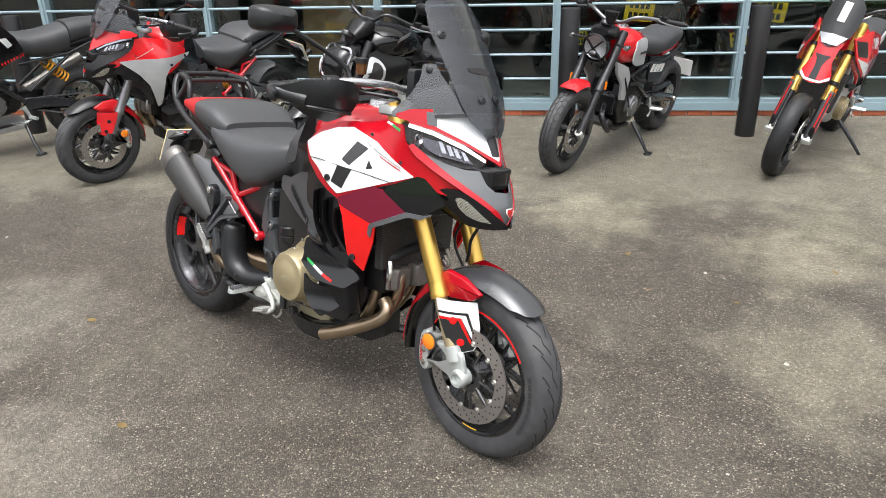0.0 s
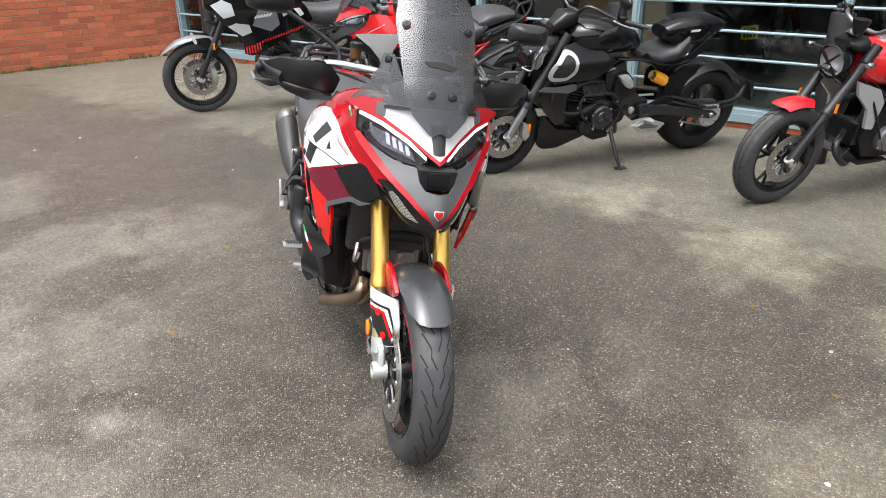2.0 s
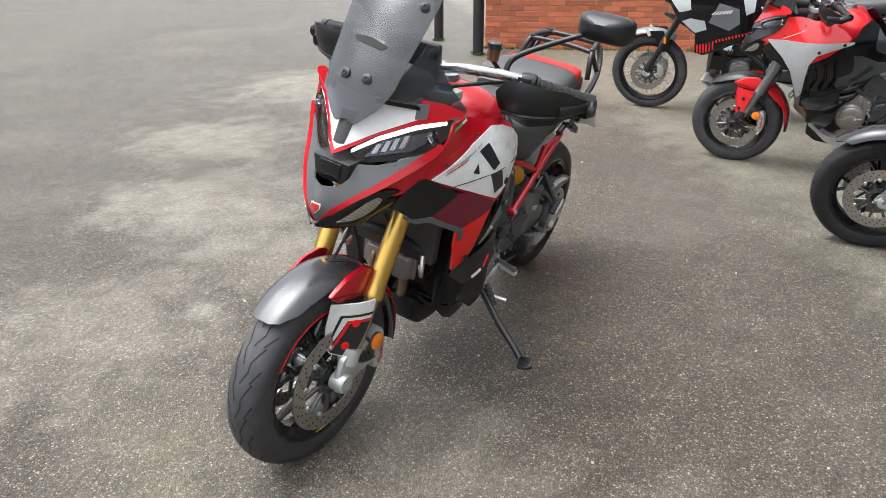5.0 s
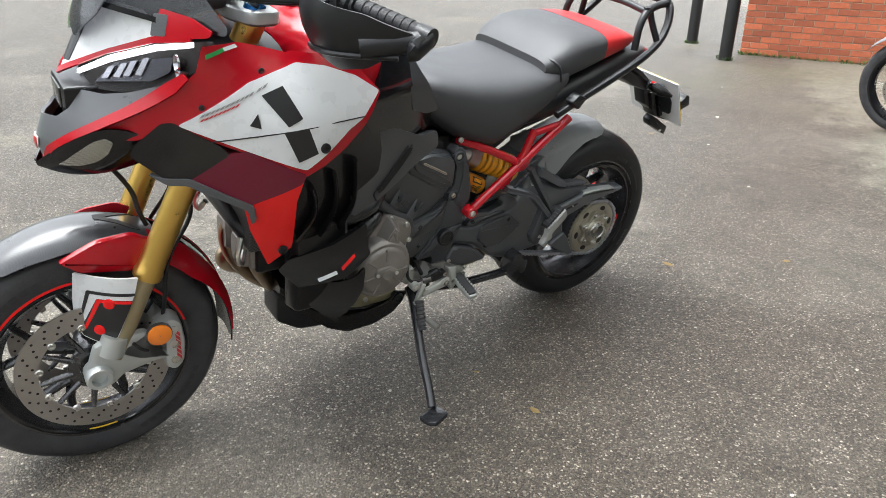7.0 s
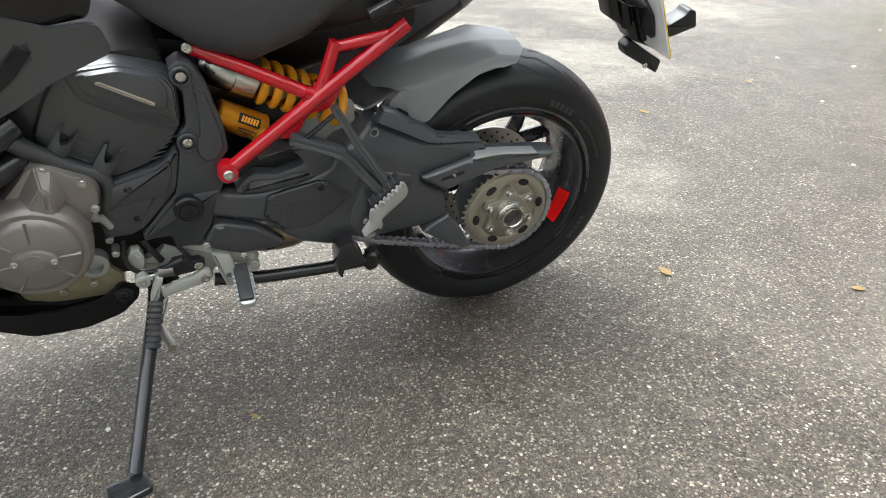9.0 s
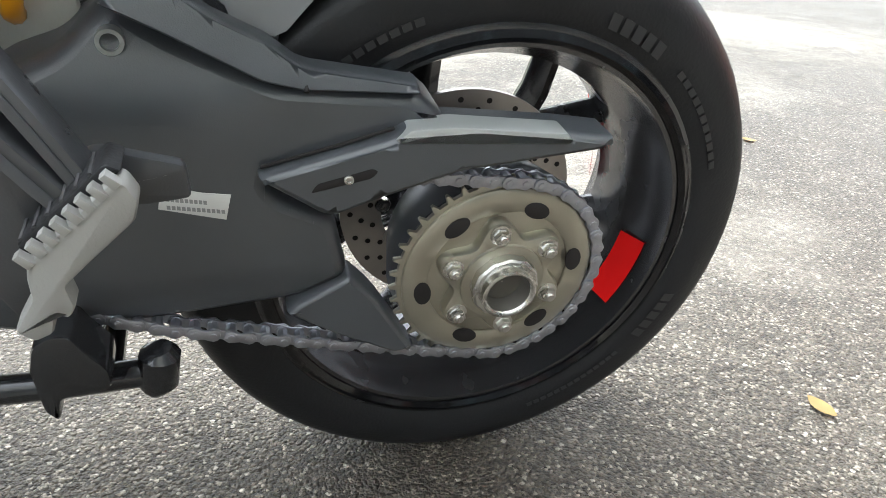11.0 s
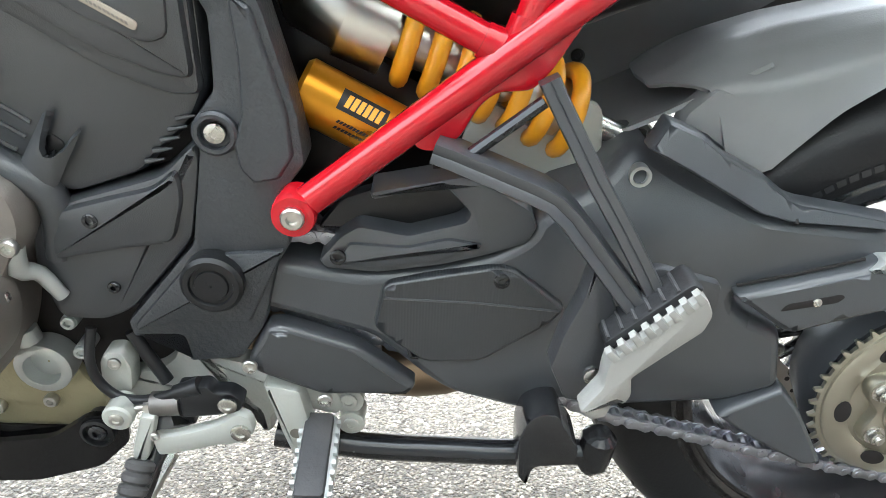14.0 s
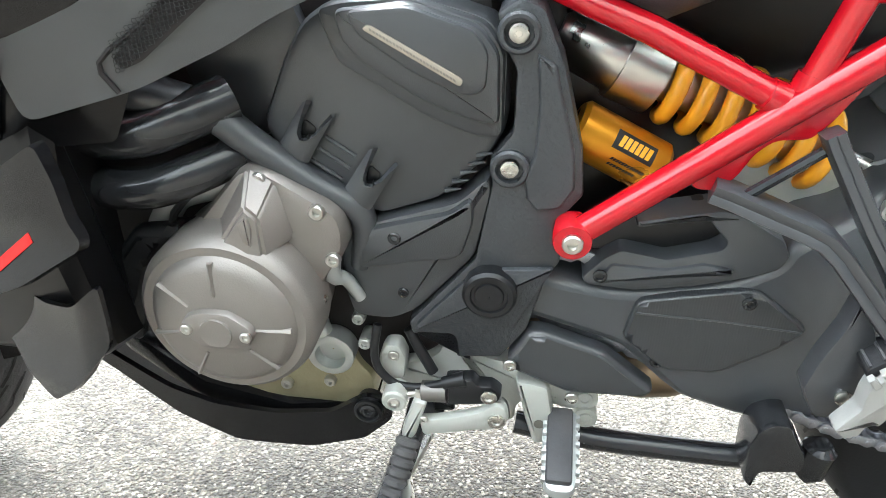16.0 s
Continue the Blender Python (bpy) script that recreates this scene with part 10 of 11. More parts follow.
for s in (1, -1):
    part("subframe_rail", tube(B(), [Vector((0.52, s * 0.11, 0.76)), Vector((0.1, s * 0.11, 0.80)), Vector((-0.3, s * 0.08, 0.93))], 0.015, 10), "blackmetal", bike)
    part("subframe_stay", tube(B(), [Vector((0.46, s * 0.10, 0.52)), Vector((0.1, s * 0.11, 0.78))], 0.013, 10), "blackmetal", bike)
    part("frame_spar", tube(B(), [Vector((1.20, s * 0.06, 0.95)), Vector((0.85, s * 0.15, 0.72)), Vector((0.52, s * 0.13, 0.45))], 0.022, 10, 3), "blackmetal", bike)
vee_engine(bike, 0.74, 0.47, 0.13, "forkgrey", 0.17, 0.085, "satinblack", 3)
part("skid_plate", slab(B(), [(0.52, 0.22), (0.95, 0.20), (1.08, 0.33), (1.05, 0.34), (0.93, 0.25), (0.52, 0.28)], -0.12, 0.12, 0.01, "y", 0.01, True), "silver", bike, "silver metal skid plate")
shock(bike, (0.30, 0.05, 0.76), (0.08, 0.04, 0.54), 0.04)
rear_arm(bike, (0.50, 0.42), (0.0, 0.325), 0.13, "blackmetal")
sidestand(bike, (0.56, 0.16, 0.27), (0.56, 0.36, 0.06))
pegs(bike, 0.52, 0.33, 0.27)
bar(bike, (1.17, 1.14), (0.98, 0.43, 1.17), 0.05, (1.10, 0.42, 1.34, 0.07))
exhaust_pipe(bike, [Vector((0.95, -0.05, 0.45)), Vector((1.0, -0.10, 0.30)), Vector((0.7, -0.14, 0.25)), Vector((0.4, -0.15, 0.35))], 0.022)
part("silencer", tube(B(), [Vector((0.38, -0.17, 0.45)), Vector((-0.15, -0.20, 0.66))], (0.05, 0.055), 18), "titan", bike, "steel silencer")
rear_plate(bike, -0.50, 0.72, 20)

# -- black power cruiser --
bike = group_of("motorcycle", stand_pose(-1.12, 1.40, -1.255, 3.11, 9.0), "black low power cruiser motorcycle with a very wide rear tyre", "motorcycle", ROW)
CF, CR = (1.712, 0.0, 0.300), (0.02, 0.0, 0.337)
wheel(bike, "front_wheel", CF, 0.302, 0.216, 0.062, "road", 5, (0.08, -0.08), "black front tyre on a black wheel", fork=12)
wheel(bike, "rear_wheel", CR, 0.337, 0.222, 0.118, "road", 5, (-0.12,), "very wide black rear tyre on a black wheel", hubs=0.1, fork=12)
forks(bike, (1.695, 0.305), (1.325, 1.0), 0.112, 0.030, "forkblack", "forkgrey", 0.30, "black fork tube", "alloy", (-0.135, 0.0, 0.075))
bm = B()
skin(bm, [(0.42, -0.4), (0.55, -1), (1.35, -1), (1.45, -0.5), (1.45, 0.5), (1.35, 1), (0.55, 1), (0.42, 0.4)], lambda u, v: (CF[0] + (0.352 - 0.03 * abs(v) ** 3) * math.cos(u * 1.5 + 0.2), 0.08 * v, CF[2] + (0.352 - 0.04 * abs(v) ** 3) * math.sin(u * 1.5 + 0.2)), 0.004, 0.08, 0.03, flip=True)
mg = part("front_mudguard", bm, "gloss", bike, "gloss black front mudguard")
sheet(bike, "mudguard_side", [(1.80, 0.575), (1.70, 0.60), (1.60, 0.545), (1.612, 0.39), (1.70, 0.35), (1.735, 0.40), (1.74, 0.50)], lambda x, z: 0.079, "satinblack", thick=0.008, parent=mg)
hd = part("headlight", loft(B(), [(1.37, 0, 0.09, 0.81, 0.985), (1.46, 0, 0.115, 0.745, 0.985), (1.54, 0, 0.105, 0.745, 0.955), (1.595, 0, 0.07, 0.775, 0.88)], 22, 3), "gloss", bike, "black headlight with bright lenses and surround")
for s in (1, -1):
    bm = tube(B(), [Vector((1.515, s * 0.03, 0.972)), Vector((1.495, s * 0.10, 0.955)), Vector((1.545, s * 0.112, 0.85)), Vector((1.562, s * 0.095, 0.765)), Vector((1.600, s * 0.03, 0.768))], 0.010, 8, 4)
    part("light_surround", bm, "chromelamp", hd)
    bm = B()
    skin(bm, [(1.463, 0.935), (1.478, 0.845), (1.530, 0.768), (1.568, 0.785), (1.555, 0.88), (1.515, 0.945)], lambda x, z, s=s: (x, s * (0.117 - 0.9 * max(0, x - 1.50) ** 1.3), z), 0.006, 0.02, 0.012, flip=s > 0)
    part("lamp_lens", bm, "chromelamp", hd, "bright clear lamp lens")
    part("lamp_reflector", slab(B(), [(s * 0.015, 0.79), (s * 0.07, 0.80), (s * 0.08, 0.89), (s * 0.015, 0.91)], 1.53, 1.578, 0.006, "x", 0.008), "chromelamp", hd)
    part("lamp_bar", tube(B(), [Vector((1.470, s * 0.121, 0.90)), Vector((1.545, s * 0.104, 0.885))], 0.007, 8), "gloss", hd)
part("instrument_cowl", loft(B(), [(1.24, 0, 0.07, 1.04, 1.13), (1.33, 0, 0.08, 1.0, 1.13), (1.41, 0, 0.05, 0.98, 1.05)], 16, 3), "satinblack", bike)
yc_ = lambda x, z: 0.235 - 0.9 * max(0, x - 1.36) ** 1.6 - 0.55 * max(0, z - 0.84) - 0.35 * max(0, 1.05 - x)  # noqa: E731
sh = sheet(bike, "side_shroud", [(1.505, 0.742), (1.43, 0.86), (1.376, 0.930), (1.24, 0.953), (1.10, 0.90), (0.984, 0.837), (0.991, 0.80), (1.146, 0.712), (1.361, 0.700), (1.486, 0.704)], lambda x, z: yc_(x, z) - 2.2 * (z - 0.80) ** 2, "satinblack", "satin black side shroud", 0.012, r=0.02, step=0.02)
ring = [(1.500, 0.751), (1.470, 0.716), (1.365, 0.723), (1.300, 0.780), (1.290, 0.863), (1.320, 0.906), (1.382, 0.922), (1.432, 0.871), (1.486, 0.807)]
on_shroud = lambda u, v, s, o: (u, s * (yc_(u, v) - 2.2 * (v - 0.80) ** 2 + o), v)  # noqa: E731
for s in (1, -1):
    bm = B()
    skin(bm, ring, lambda u, v, s=s: on_shroud(u, v, s, 0.008), 0.010, 0.02, 0.025, flip=s > 0)
    part("intake_frame", bm, "silver", sh[s], "silver frame round the air intake")
    bm = B()
    skin(bm, inset(ring, 0.027), lambda u, v, s=s: on_shroud(u, v, s, 0.0115), 0.003, 0.02, 0.02, flip=s > 0)
    part("intake_mesh", bm, "dark", sh[s], "dark intake opening")
    part("intake_fin", tube(B(), [Vector(on_shroud(1.34, 0.845, s, 0.012)), Vector(on_shroud(1.45, 0.825, s, 0.012))], 0.007, 8, 0, 0.6, up=(0, s, 0)), "satinblack", sh[s])
    part("shroud_strip", tube(B(), [Vector((1.161, s * 0.205, 0.718)), Vector((1.07, s * 0.205, 0.748)), Vector((0.976, s * 0.20, 0.772))], 0.009, 8, 2, 0.5, up=(0, s, 0)), "forkgrey", sh[s], "grey strip")
sheet(bike, "wing_panel", [(1.54, 0.638), (1.425, 0.697), (1.27, 0.695), (1.265, 0.652), (1.338, 0.632)], lambda x, z: 0.185 + 0.75 * (0.70 - z) - 0.3 * max(0, x - 1.3), "gloss", "gloss black winglet", 0.014)
sheet(bike, "radiator_duct", [(1.503, 0.590), (1.48, 0.635), (1.30, 0.64), (1.300, 0.50), (1.294, 0.387), (1.37, 0.387), (1.465, 0.488)], lambda x, z: 0.165 - 0.25 * max(0, x - 1.38), "gloss", "gloss black radiator duct", 0.016, r=0.02)
tk = part("fuel_tank", loft(B(), [(1.31, 0, 0.09, 0.88, 0.98), (1.26, 0, 0.15, 0.86, 1.05), (1.14, 0, 0.20, 0.84, 1.085), (1.00, 0, 0.195, 0.83, 1.075), (0.88, 0, 0.16, 0.82, 1.05), (0.76, 0, 0.12, 0.82, 0.985), (0.71, 0, 0.08, 0.84, 0.93)], 26), "gloss", bike, "gloss black fuel tank")
bm = bars(B(), lambda u, v: ((1.15 - 0.13 * u, 0.199, 0.985 + 0.028 * v + 0.04 * u), (0, 1, 0)), 0, 1, 0, 1, 6, 0.003)
part("lettering", bm, "forkgrey", tk)["kind"] = "stuff"
part("rider_seat", loft(B(), [(0.80, 0, 0.08, 0.84, 0.93), (0.70, 0, 0.12, 0.76, 0.86), (0.56, 0, 0.155, 0.72, 0.83), (0.42, 0, 0.165, 0.735, 0.86), (0.33, 0, 0.15, 0.76, 0.955), (0.30, 0, 0.12, 0.80, 0.97)], 26, 2.8), "seatdark", bike, "black rider seat")
cw = part("tail_cowl", loft(B(), [(0.50, 0, 0.09, 0.90, 0.985), (0.38, 0, 0.125, 0.84, 1.045), (0.20, 0, 0.125, 0.84, 1.06), (0.06, 0, 0.10, 0.89, 1.04), (-0.02, 0, 0.07, 0.95, 1.005)], 24, 3), "gloss", bike, "gloss black seat cowl")
part("cowl_badge", bars(B(), lambda u, v: ((0.33 - 0.08 * u, 0.126, 0.955 + 0.02 * v), (0, 1, 0)), 0, 1, 0, 1, 5, 0.002), "whiteprint", cw)["kind"] = "stuff"
sheet(bike, "tail_side", [(0.72, 0.82), (0.55, 0.70), (0.30, 0.735), (0.12, 0.86), (0.05, 0.90), (0.16, 0.90), (0.32, 0.78), (0.56, 0.735), (0.68, 0.84)], lambda x, z: 0.14, "satinblack", thick=0.02)
bm = B()
skin(bm, [(0.22, -0.5), (0.30, -1), (1.60, -1), (1.68, 0), (1.60, 1), (0.30, 1), (0.22, 0.5)], lambda u, v: (CR[0] + (0.385 - 0.03 * abs(v) ** 3) * math.cos(u * 1.4 + 0.35), 0.135 * v, CR[2] + (0.375 - 0.05 * abs(v) ** 3) * math.sin(u * 1.4 + 0.35)), 0.005, 0.08, 0.03, flip=True)
part("rear_mudguard", bm, "sheen", bike, "satin black rear mudguard")
sheet(bike, "hugger_side", [(0.45, 0.50), (0.45, 0.63), (0.30, 0.715), (0.16, 0.70), (0.26, 0.60), (0.30, 0.47)], lambda x, z: 0.13, "satinblack", thick=0.014)
vee_engine(bike, 0.98, 0.42, 0.15, "blackmetal", 0.20, 0.09, "satinblack")
sheet(bike, "belly_pan", [(1.462, 0.225), (1.458, 0.352), (1.439, 0.445), (1.376, 0.373), (1.33, 0.336), (1.134, 0.312), (1.096, 0.27), (1.299, 0.190), (1.415, 0.185)], lambda x, z: 0.138 - 0.3 * max(0, x - 1.36) - 0.25 * max(0, 0.26 - z), "satinblack", "satin black belly pan", 0.016, r=0.014)
part("belly_front", loft(B(), [(1.12, 0, 0.11, 0.24, 0.30), (1.30, 0, 0.125, 0.195, 0.33), (1.42, 0, 0.10, 0.20, 0.40), (1.452, 0, 0.06, 0.25, 0.38)], 18, 3), "satinblack", bike)
part("radiator", slab(B(), [(-0.15, 0.46), (0.15, 0.46), (0.17, 0.72), (-0.17, 0.72)], 1.36, 1.42, 0.006, "x", 0.01), "mesh", bike, "black radiator")
sheet(bike, "frame_plate", [(0.86, 0.80), (0.80, 0.66), (0.68, 0.52), (0.60, 0.50), (0.58, 0.36), (0.70, 0.34), (0.84, 0.44), (0.98, 0.62), (1.0, 0.72)], lambda x, z: 0.145, "blackmetal", "black frame plate", 0.03)
for s in (1, -1):
    part("pivot_cap", bolt(B(), (0.757, s * 0.178, 0.442), 0.026, 0.014, (0, s, 0), True), "steel", bike)
    hs = part("heat_shield", slab(B(), [(1.205, 0.645), (1.19, 0.66), (1.023, 0.662), (1.0, 0.61), (1.02, 0.575), (1.18, 0.58)], s * 0.165, s * 0.190, 0.006, "y", 0.01), "blackmetal", bike, "black slotted heat shield")
    for k in range(5):
        part("shield_slot", slab(B(), [(1.165 - 0.03 * k, 0.640), (1.148 - 0.03 * k, 0.640), (1.148 - 0.03 * k, 0.605), (1.165 - 0.03 * k, 0.605)], s * 0.186, s * 0.1915, 0.001, "y", 0.006), "dark", hs)
    part("rear_head", slab(B(), [(0.934, 0.575), (0.925, 0.69), (0.845, 0.735), (0.770, 0.665), (0.745, 0.556), (0.863, 0.516)], s * 0.10, s * 0.176, 0.014, "y", 0.02), "satinblack", bike, "black rear cylinder head")
    cc = part("cam_cover", slab(B(), [(0.918, 0.705), (0.845, 0.715), (0.785, 0.652), (0.795, 0.604), (0.845, 0.618), (0.88, 0.651)], s * 0.17, s * 0.200, 0.010, "y", 0.014), "alloy", bike, "silver cam cover")
    for x, z in ((0.895, 0.690), (0.800, 0.630), (0.838, 0.690)):
        part("cover_bolt", bolt(B(), (x, s * 0.20, z), 0.008, 0.006, (0, s, 0)), "steel", cc)
    part("side_strip", slab(B(), [(0.712, 0.552), (0.580, 0.548), (0.576, 0.532), (0.704, 0.536)], s * 0.168, s * 0.178, 0.003, "y", 0.004), "alloy", bike, "silver strip above the swingarm")
    part("tail_rail", tube(B(), [Vector((0.95, s * 0.165, 0.825)), Vector((0.72, s * 0.165, 0.80)), Vector((0.48, s * 0.155, 0.742)), Vector((0.30, s * 0.14, 0.76))], (0.030, 0.026, 0.014), 10, 4, 0.4, up=(0, s, 0)), "gloss", bike, "gloss black tail rail")
    # clutch cap with three arms, hose runs and plugs
    for k in range(3):
        a = radians(90 + 120 * k)
        part("cap_arm", tube(B(), [Vector((1.0, s * 0.208, 0.41)), Vector((1.0 + 0.04 * math.cos(a), s * 0.206, 0.41 + 0.04 * math.sin(a)))], 0.007, 8), "satinblack", bike)
    part("oil_line", tube(B(), [Vector((1.14, s * 0.16, 0.60)), Vector((1.20, s * 0.185, 0.53)), Vector((1.17, s * 0.19, 0.44)), Vector((1.09, s * 0.185, 0.36))], 0.010, 8, 4), "rubber", bike)
    part("oil_line", tube(B(), [Vector((0.92, s * 0.17, 0.52)), Vector((0.86, s * 0.19, 0.47)), Vector((0.88, s * 0.19, 0.38)), Vector((0.95, s * 0.18, 0.31))], 0.008, 8, 4), "rubber", bike)
    part("sump_block", slab(B(), [(1.08, 0.34), (0.90, 0.33), (0.90, 0.24), (1.02, 0.225), (1.09, 0.26)], s * 0.06, s * 0.155, 0.012, "y", 0.012), "satinblack", bike)
    for x, z in ((1.17, 0.56), (1.21, 0.50), (1.06, 0.33), (0.93, 0.30), (1.13, 0.42), (0.89, 0.52)):
        part("case_bolt", bolt(B(), (x, s * 0.176, z), 0.009, 0.012, (0, s, 0)), "steel", bike)
sheet(bike, "chain_cover", [(0.63, 0.44), (0.44, 0.505), (0.29, 0.48), (0.19, 0.40), (0.29, 0.29), (0.53, 0.34)], lambda x, z: 0.165, "satinblack", "black chain cover", 0.03, sides=(1,))
rear_arm(bike, (0.66, 0.42), (0.02, 0.337), 0.185, "blackmetal", 0.045)
for s, z in ((1, 0.40), (1, 0.435)):
    part("plate_arm", tube(B(), [Vector((0.42, 0.19, z + 0.08)), Vector((0.09, 0.19, z)), Vector((-0.20, 0.17, z)), Vector((-0.40, 0.06, z + 0.08))], 0.012, 8, 4), "blackmetal", bike)
part("plate_holder", slab(B(), [(-0.34, 0.56), (-0.44, 0.52), (-0.47, 0.36), (-0.44, 0.37), (-0.40, 0.50)], -0.10, 0.10, 0.004, "y", 0.01), "satinblack", bike)
rear_plate(bike, -0.445, 0.45, 18)
shock(bike, (0.585, 0.11, 0.668), (0.43, 0.11, 0.600), 0.036)
part("silencer", loft(B(), [(0.76, -0.2, 0.05, 0.26, 0.34), (0.62, -0.2, 0.07, 0.24, 0.38), (0.42, -0.2, 0.07, 0.24, 0.34)], 16, 3), "forkgrey", bike, "short stub silencer")
sheet(bike, "exhaust_plate", [(0.727, 0.325), (0.633, 0.364), (0.54, 0.345), (0.439, 0.313), (0.498, 0.258), (0.65, 0.255)], lambda x, z: 0.20, "alloy", "silver pressed exhaust plate", 0.02, sides=(1,))
part("plate_rib", slab(B(), [(0.70, 0.318), (0.63, 0.335), (0.50, 0.305), (0.52, 0.290), (0.66, 0.295)], 0.19, 0.209, 0.004, "y", 0.006), "forkgrey", bike)
exhaust_pipe(bike, [Vector((1.20, 0.02, 0.46)), Vector((1.24, 0.03, 0.36)), Vector((1.10, 0.03, 0.27)), Vector((0.8, 0.05, 0.26))], 0.024)
sidestand(bike, (0.90, 0.17, 0.30), (0.86, 0.32, 0.05))
pegs(bike, 0.62, 0.36, 0.28)
bar(bike, (1.24, 1.13), (0.96, 0.40, 1.10), 0.05, (1.10, 0.36, 1.245, 0.062), "blackmetal")
for s in (1, -1):
    # cylinder head with cooling fins, cam cover and hoses
    for k in range(7):
        part("cooling_fin", slab(B(), [(1.08 + 0.006 * k, 0.52 + 0.021 * k), (1.26 + 0.002 * k, 0.555 + 0.021 * k), (1.26 + 0.002 * k, 0.563 + 0.021 * k), (1.08 + 0.006 * k, 0.528 + 0.021 * k)], s * 0.09, s * 0.165, 0.002, "y", 0.002), "blackmetal", bike)
    part("water_hose", tube(B(), [Vector((1.36, s * 0.14, 0.70)), Vector((1.28, s * 0.185, 0.66)), Vector((1.14, s * 0.19, 0.69)), Vector((1.02, s * 0.16, 0.66))], 0.015, 10, 4), "rubber", bike, "black water hose")
    part("water_hose", tube(B(), [Vector((1.38, s * 0.12, 0.50)), Vector((1.27, s * 0.17, 0.46)), Vector((1.13, s * 0.18, 0.47))], 0.013, 10, 4), "rubber", bike)
    part("water_pump", lathe(B(), [(s * 0.17, 0.055), (s * 0.20, 0.05), (s * 0.205, 0.03), (s * 0.205, 0.001)], (1.14, 0, 0.36), "y", 20), "gloss", bike)
part("hub_disc", lathe(B(), [(0.175, 0.03), (0.19, 0.034), (0.196, 0.06), (0.196, 0.094), (0.19, 0.098), (0.178, 0.098)], CR, "y", 32), "alloy", bike, "silver wheel hub carrier")
for k in range(8):
    part("hub_bolt", bolt(B(), (CR[0] + 0.078 * math.cos(k * 0.785), 0.196, CR[2] + 0.078 * math.sin(k * 0.785)), 0.010, 0.006, (0, 1, 0)), "steel", bike)

# -- retro scrambler --
scrambler = bike = group_of("motorcycle", stand_pose(0.04, 2.71, -0.08, 4.36, 9.0), "red retro scrambler motorcycle with silver side panels and round headlight", "motorcycle", ROW)
SF, SR = (1.585, 0.0, 0.325), (0.0, 0.0, 0.318)
wheel(bike, "front_wheel", SF, 0.325, 0.232, 0.056, "block", 5, (0.07,), "chunky black front tyre on a black wheel", fork=11)
wheel(bike, "rear_wheel", SR, 0.318, 0.216, 0.088, "block", 5, (-0.085,), "chunky black rear tyre on a black wheel", fork=11)
forks(bike, (1.60, 0.325), (1.205, 1.0), 0.105, 0.030, "forkblack", "forkblack", 0.42, "black fork tube", "forkblack")
bm = B()
skin(bm, [(0.50, -0.4), (0.58, -1), (1.05, -1), (1.12, -0.4), (1.12, 0.4), (1.05, 1), (0.58, 1), (0.50, 0.4)], lambda u, v: (SF[0] + (0.368 - 0.035 * abs(v) ** 3) * math.cos(u * 1.2 + 0.55), 0.075 * v, SF[2] + (0.368 - 0.04 * abs(v) ** 3) * math.sin(u * 1.2 + 0.55)), 0.005, 0.06, 0.03, flip=True)
part("front_mudguard", bm, "red2", bike, "short red front mudguard")
LM = Matrix.Translation((1.375, 0, 0.895)) @ Matrix.Rotation(radians(8), 4, "Y")
bm = lathe(B(), [(-0.10, 0.02), (-0.09, 0.06), (-0.04, 0.088), (0.02, 0.098), (0.035, 0.10), (0.04, 0.094), (0.03, 0.085)], (0, 0, 0), "x", 36)
bm.transform(LM)
hd = part("headlight", bm, "gloss", bike, "round headlight with a black X across the lens")
bm = lathe(B(), [(-0.03, 0.001), (-0.02, 0.05), (0.022, 0.088)], (0, 0, 0), "x", 32)
bm.transform(LM)
part("lamp_reflector", bm, "silver", hd, "bright lamp bowl")
bm = lathe(B(), [(0.052, 0.001), (0.046, 0.05), (0.034, 0.088)], (0, 0, 0), "x", 32)
bm.transform(LM)
part("lens", bm, "lens", hd).visible_shadow = False
for a in (45, 135):
    bm = box(B(), (0.048, -0.092, -0.006), (0.060, 0.092, 0.006))
    bm.transform(LM @ Matrix.Rotation(radians(a), 4, "X"))
    part("lens_bar", bm, "satinblack", hd)
part("instrument", lathe(B(), [(1.06, 0.03), (1.12, 0.048), (1.135, 0.05), (1.135, 0.001)], (1.31, 0.03, 0), "z", 24), "satinblack", bike, "small round instrument")
part("head_cowl", loft(B(), [(1.24, 0, 0.09, 0.93, 1.04), (1.32, 0, 0.10, 0.95, 1.03), (1.37, 0, 0.06, 0.98, 1.02)], 16), "satinblack", bike)
tk = part("fuel_tank", loft(B(), [(1.24, 0, 0.09, 0.82, 0.96), (1.16, 0, 0.14, 0.76, 0.995), (1.02, 0, 0.165, 0.73, 1.005), (0.88, 0, 0.155, 0.73, 0.97), (0.76, 0, 0.10, 0.74, 0.90), (0.72, 0, 0.07, 0.76, 0.86)], 26, 2.5), "red2", bike, "teardrop red fuel tank")
tp = sheet(bike, "tank_panel", [(1.10, 0.83), (1.06, 0.93), (0.92, 0.945), (0.83, 0.88), (0.79, 0.77), (0.86, 0.745), (1.02, 0.745), (1.09, 0.77)], lambda x, z: 0.172 - 1.6 * max(0, 0.9 - x) ** 1.5 - 0.35 * max(0, z - 0.88), "silver", "silver tank side panel", 0.01, tk, r=0.03)
for s in (1, -1):
    part("tank_badge", bars(B(), lambda u, v, s=s: ((1.02 - 0.13 * u, s * 0.176, 0.83 + 0.02 * v), (0, s, 0)), 0, 1, 0, 1, 8, 0.003), "ink", tp[s])["kind"] = "stuff"
part("filler_cap", lathe(B(), [(0.995, 0.045), (1.015, 0.04), (1.02, 0.001)], (1.02, 0, 0), "z", 24), "aluminium", tk)
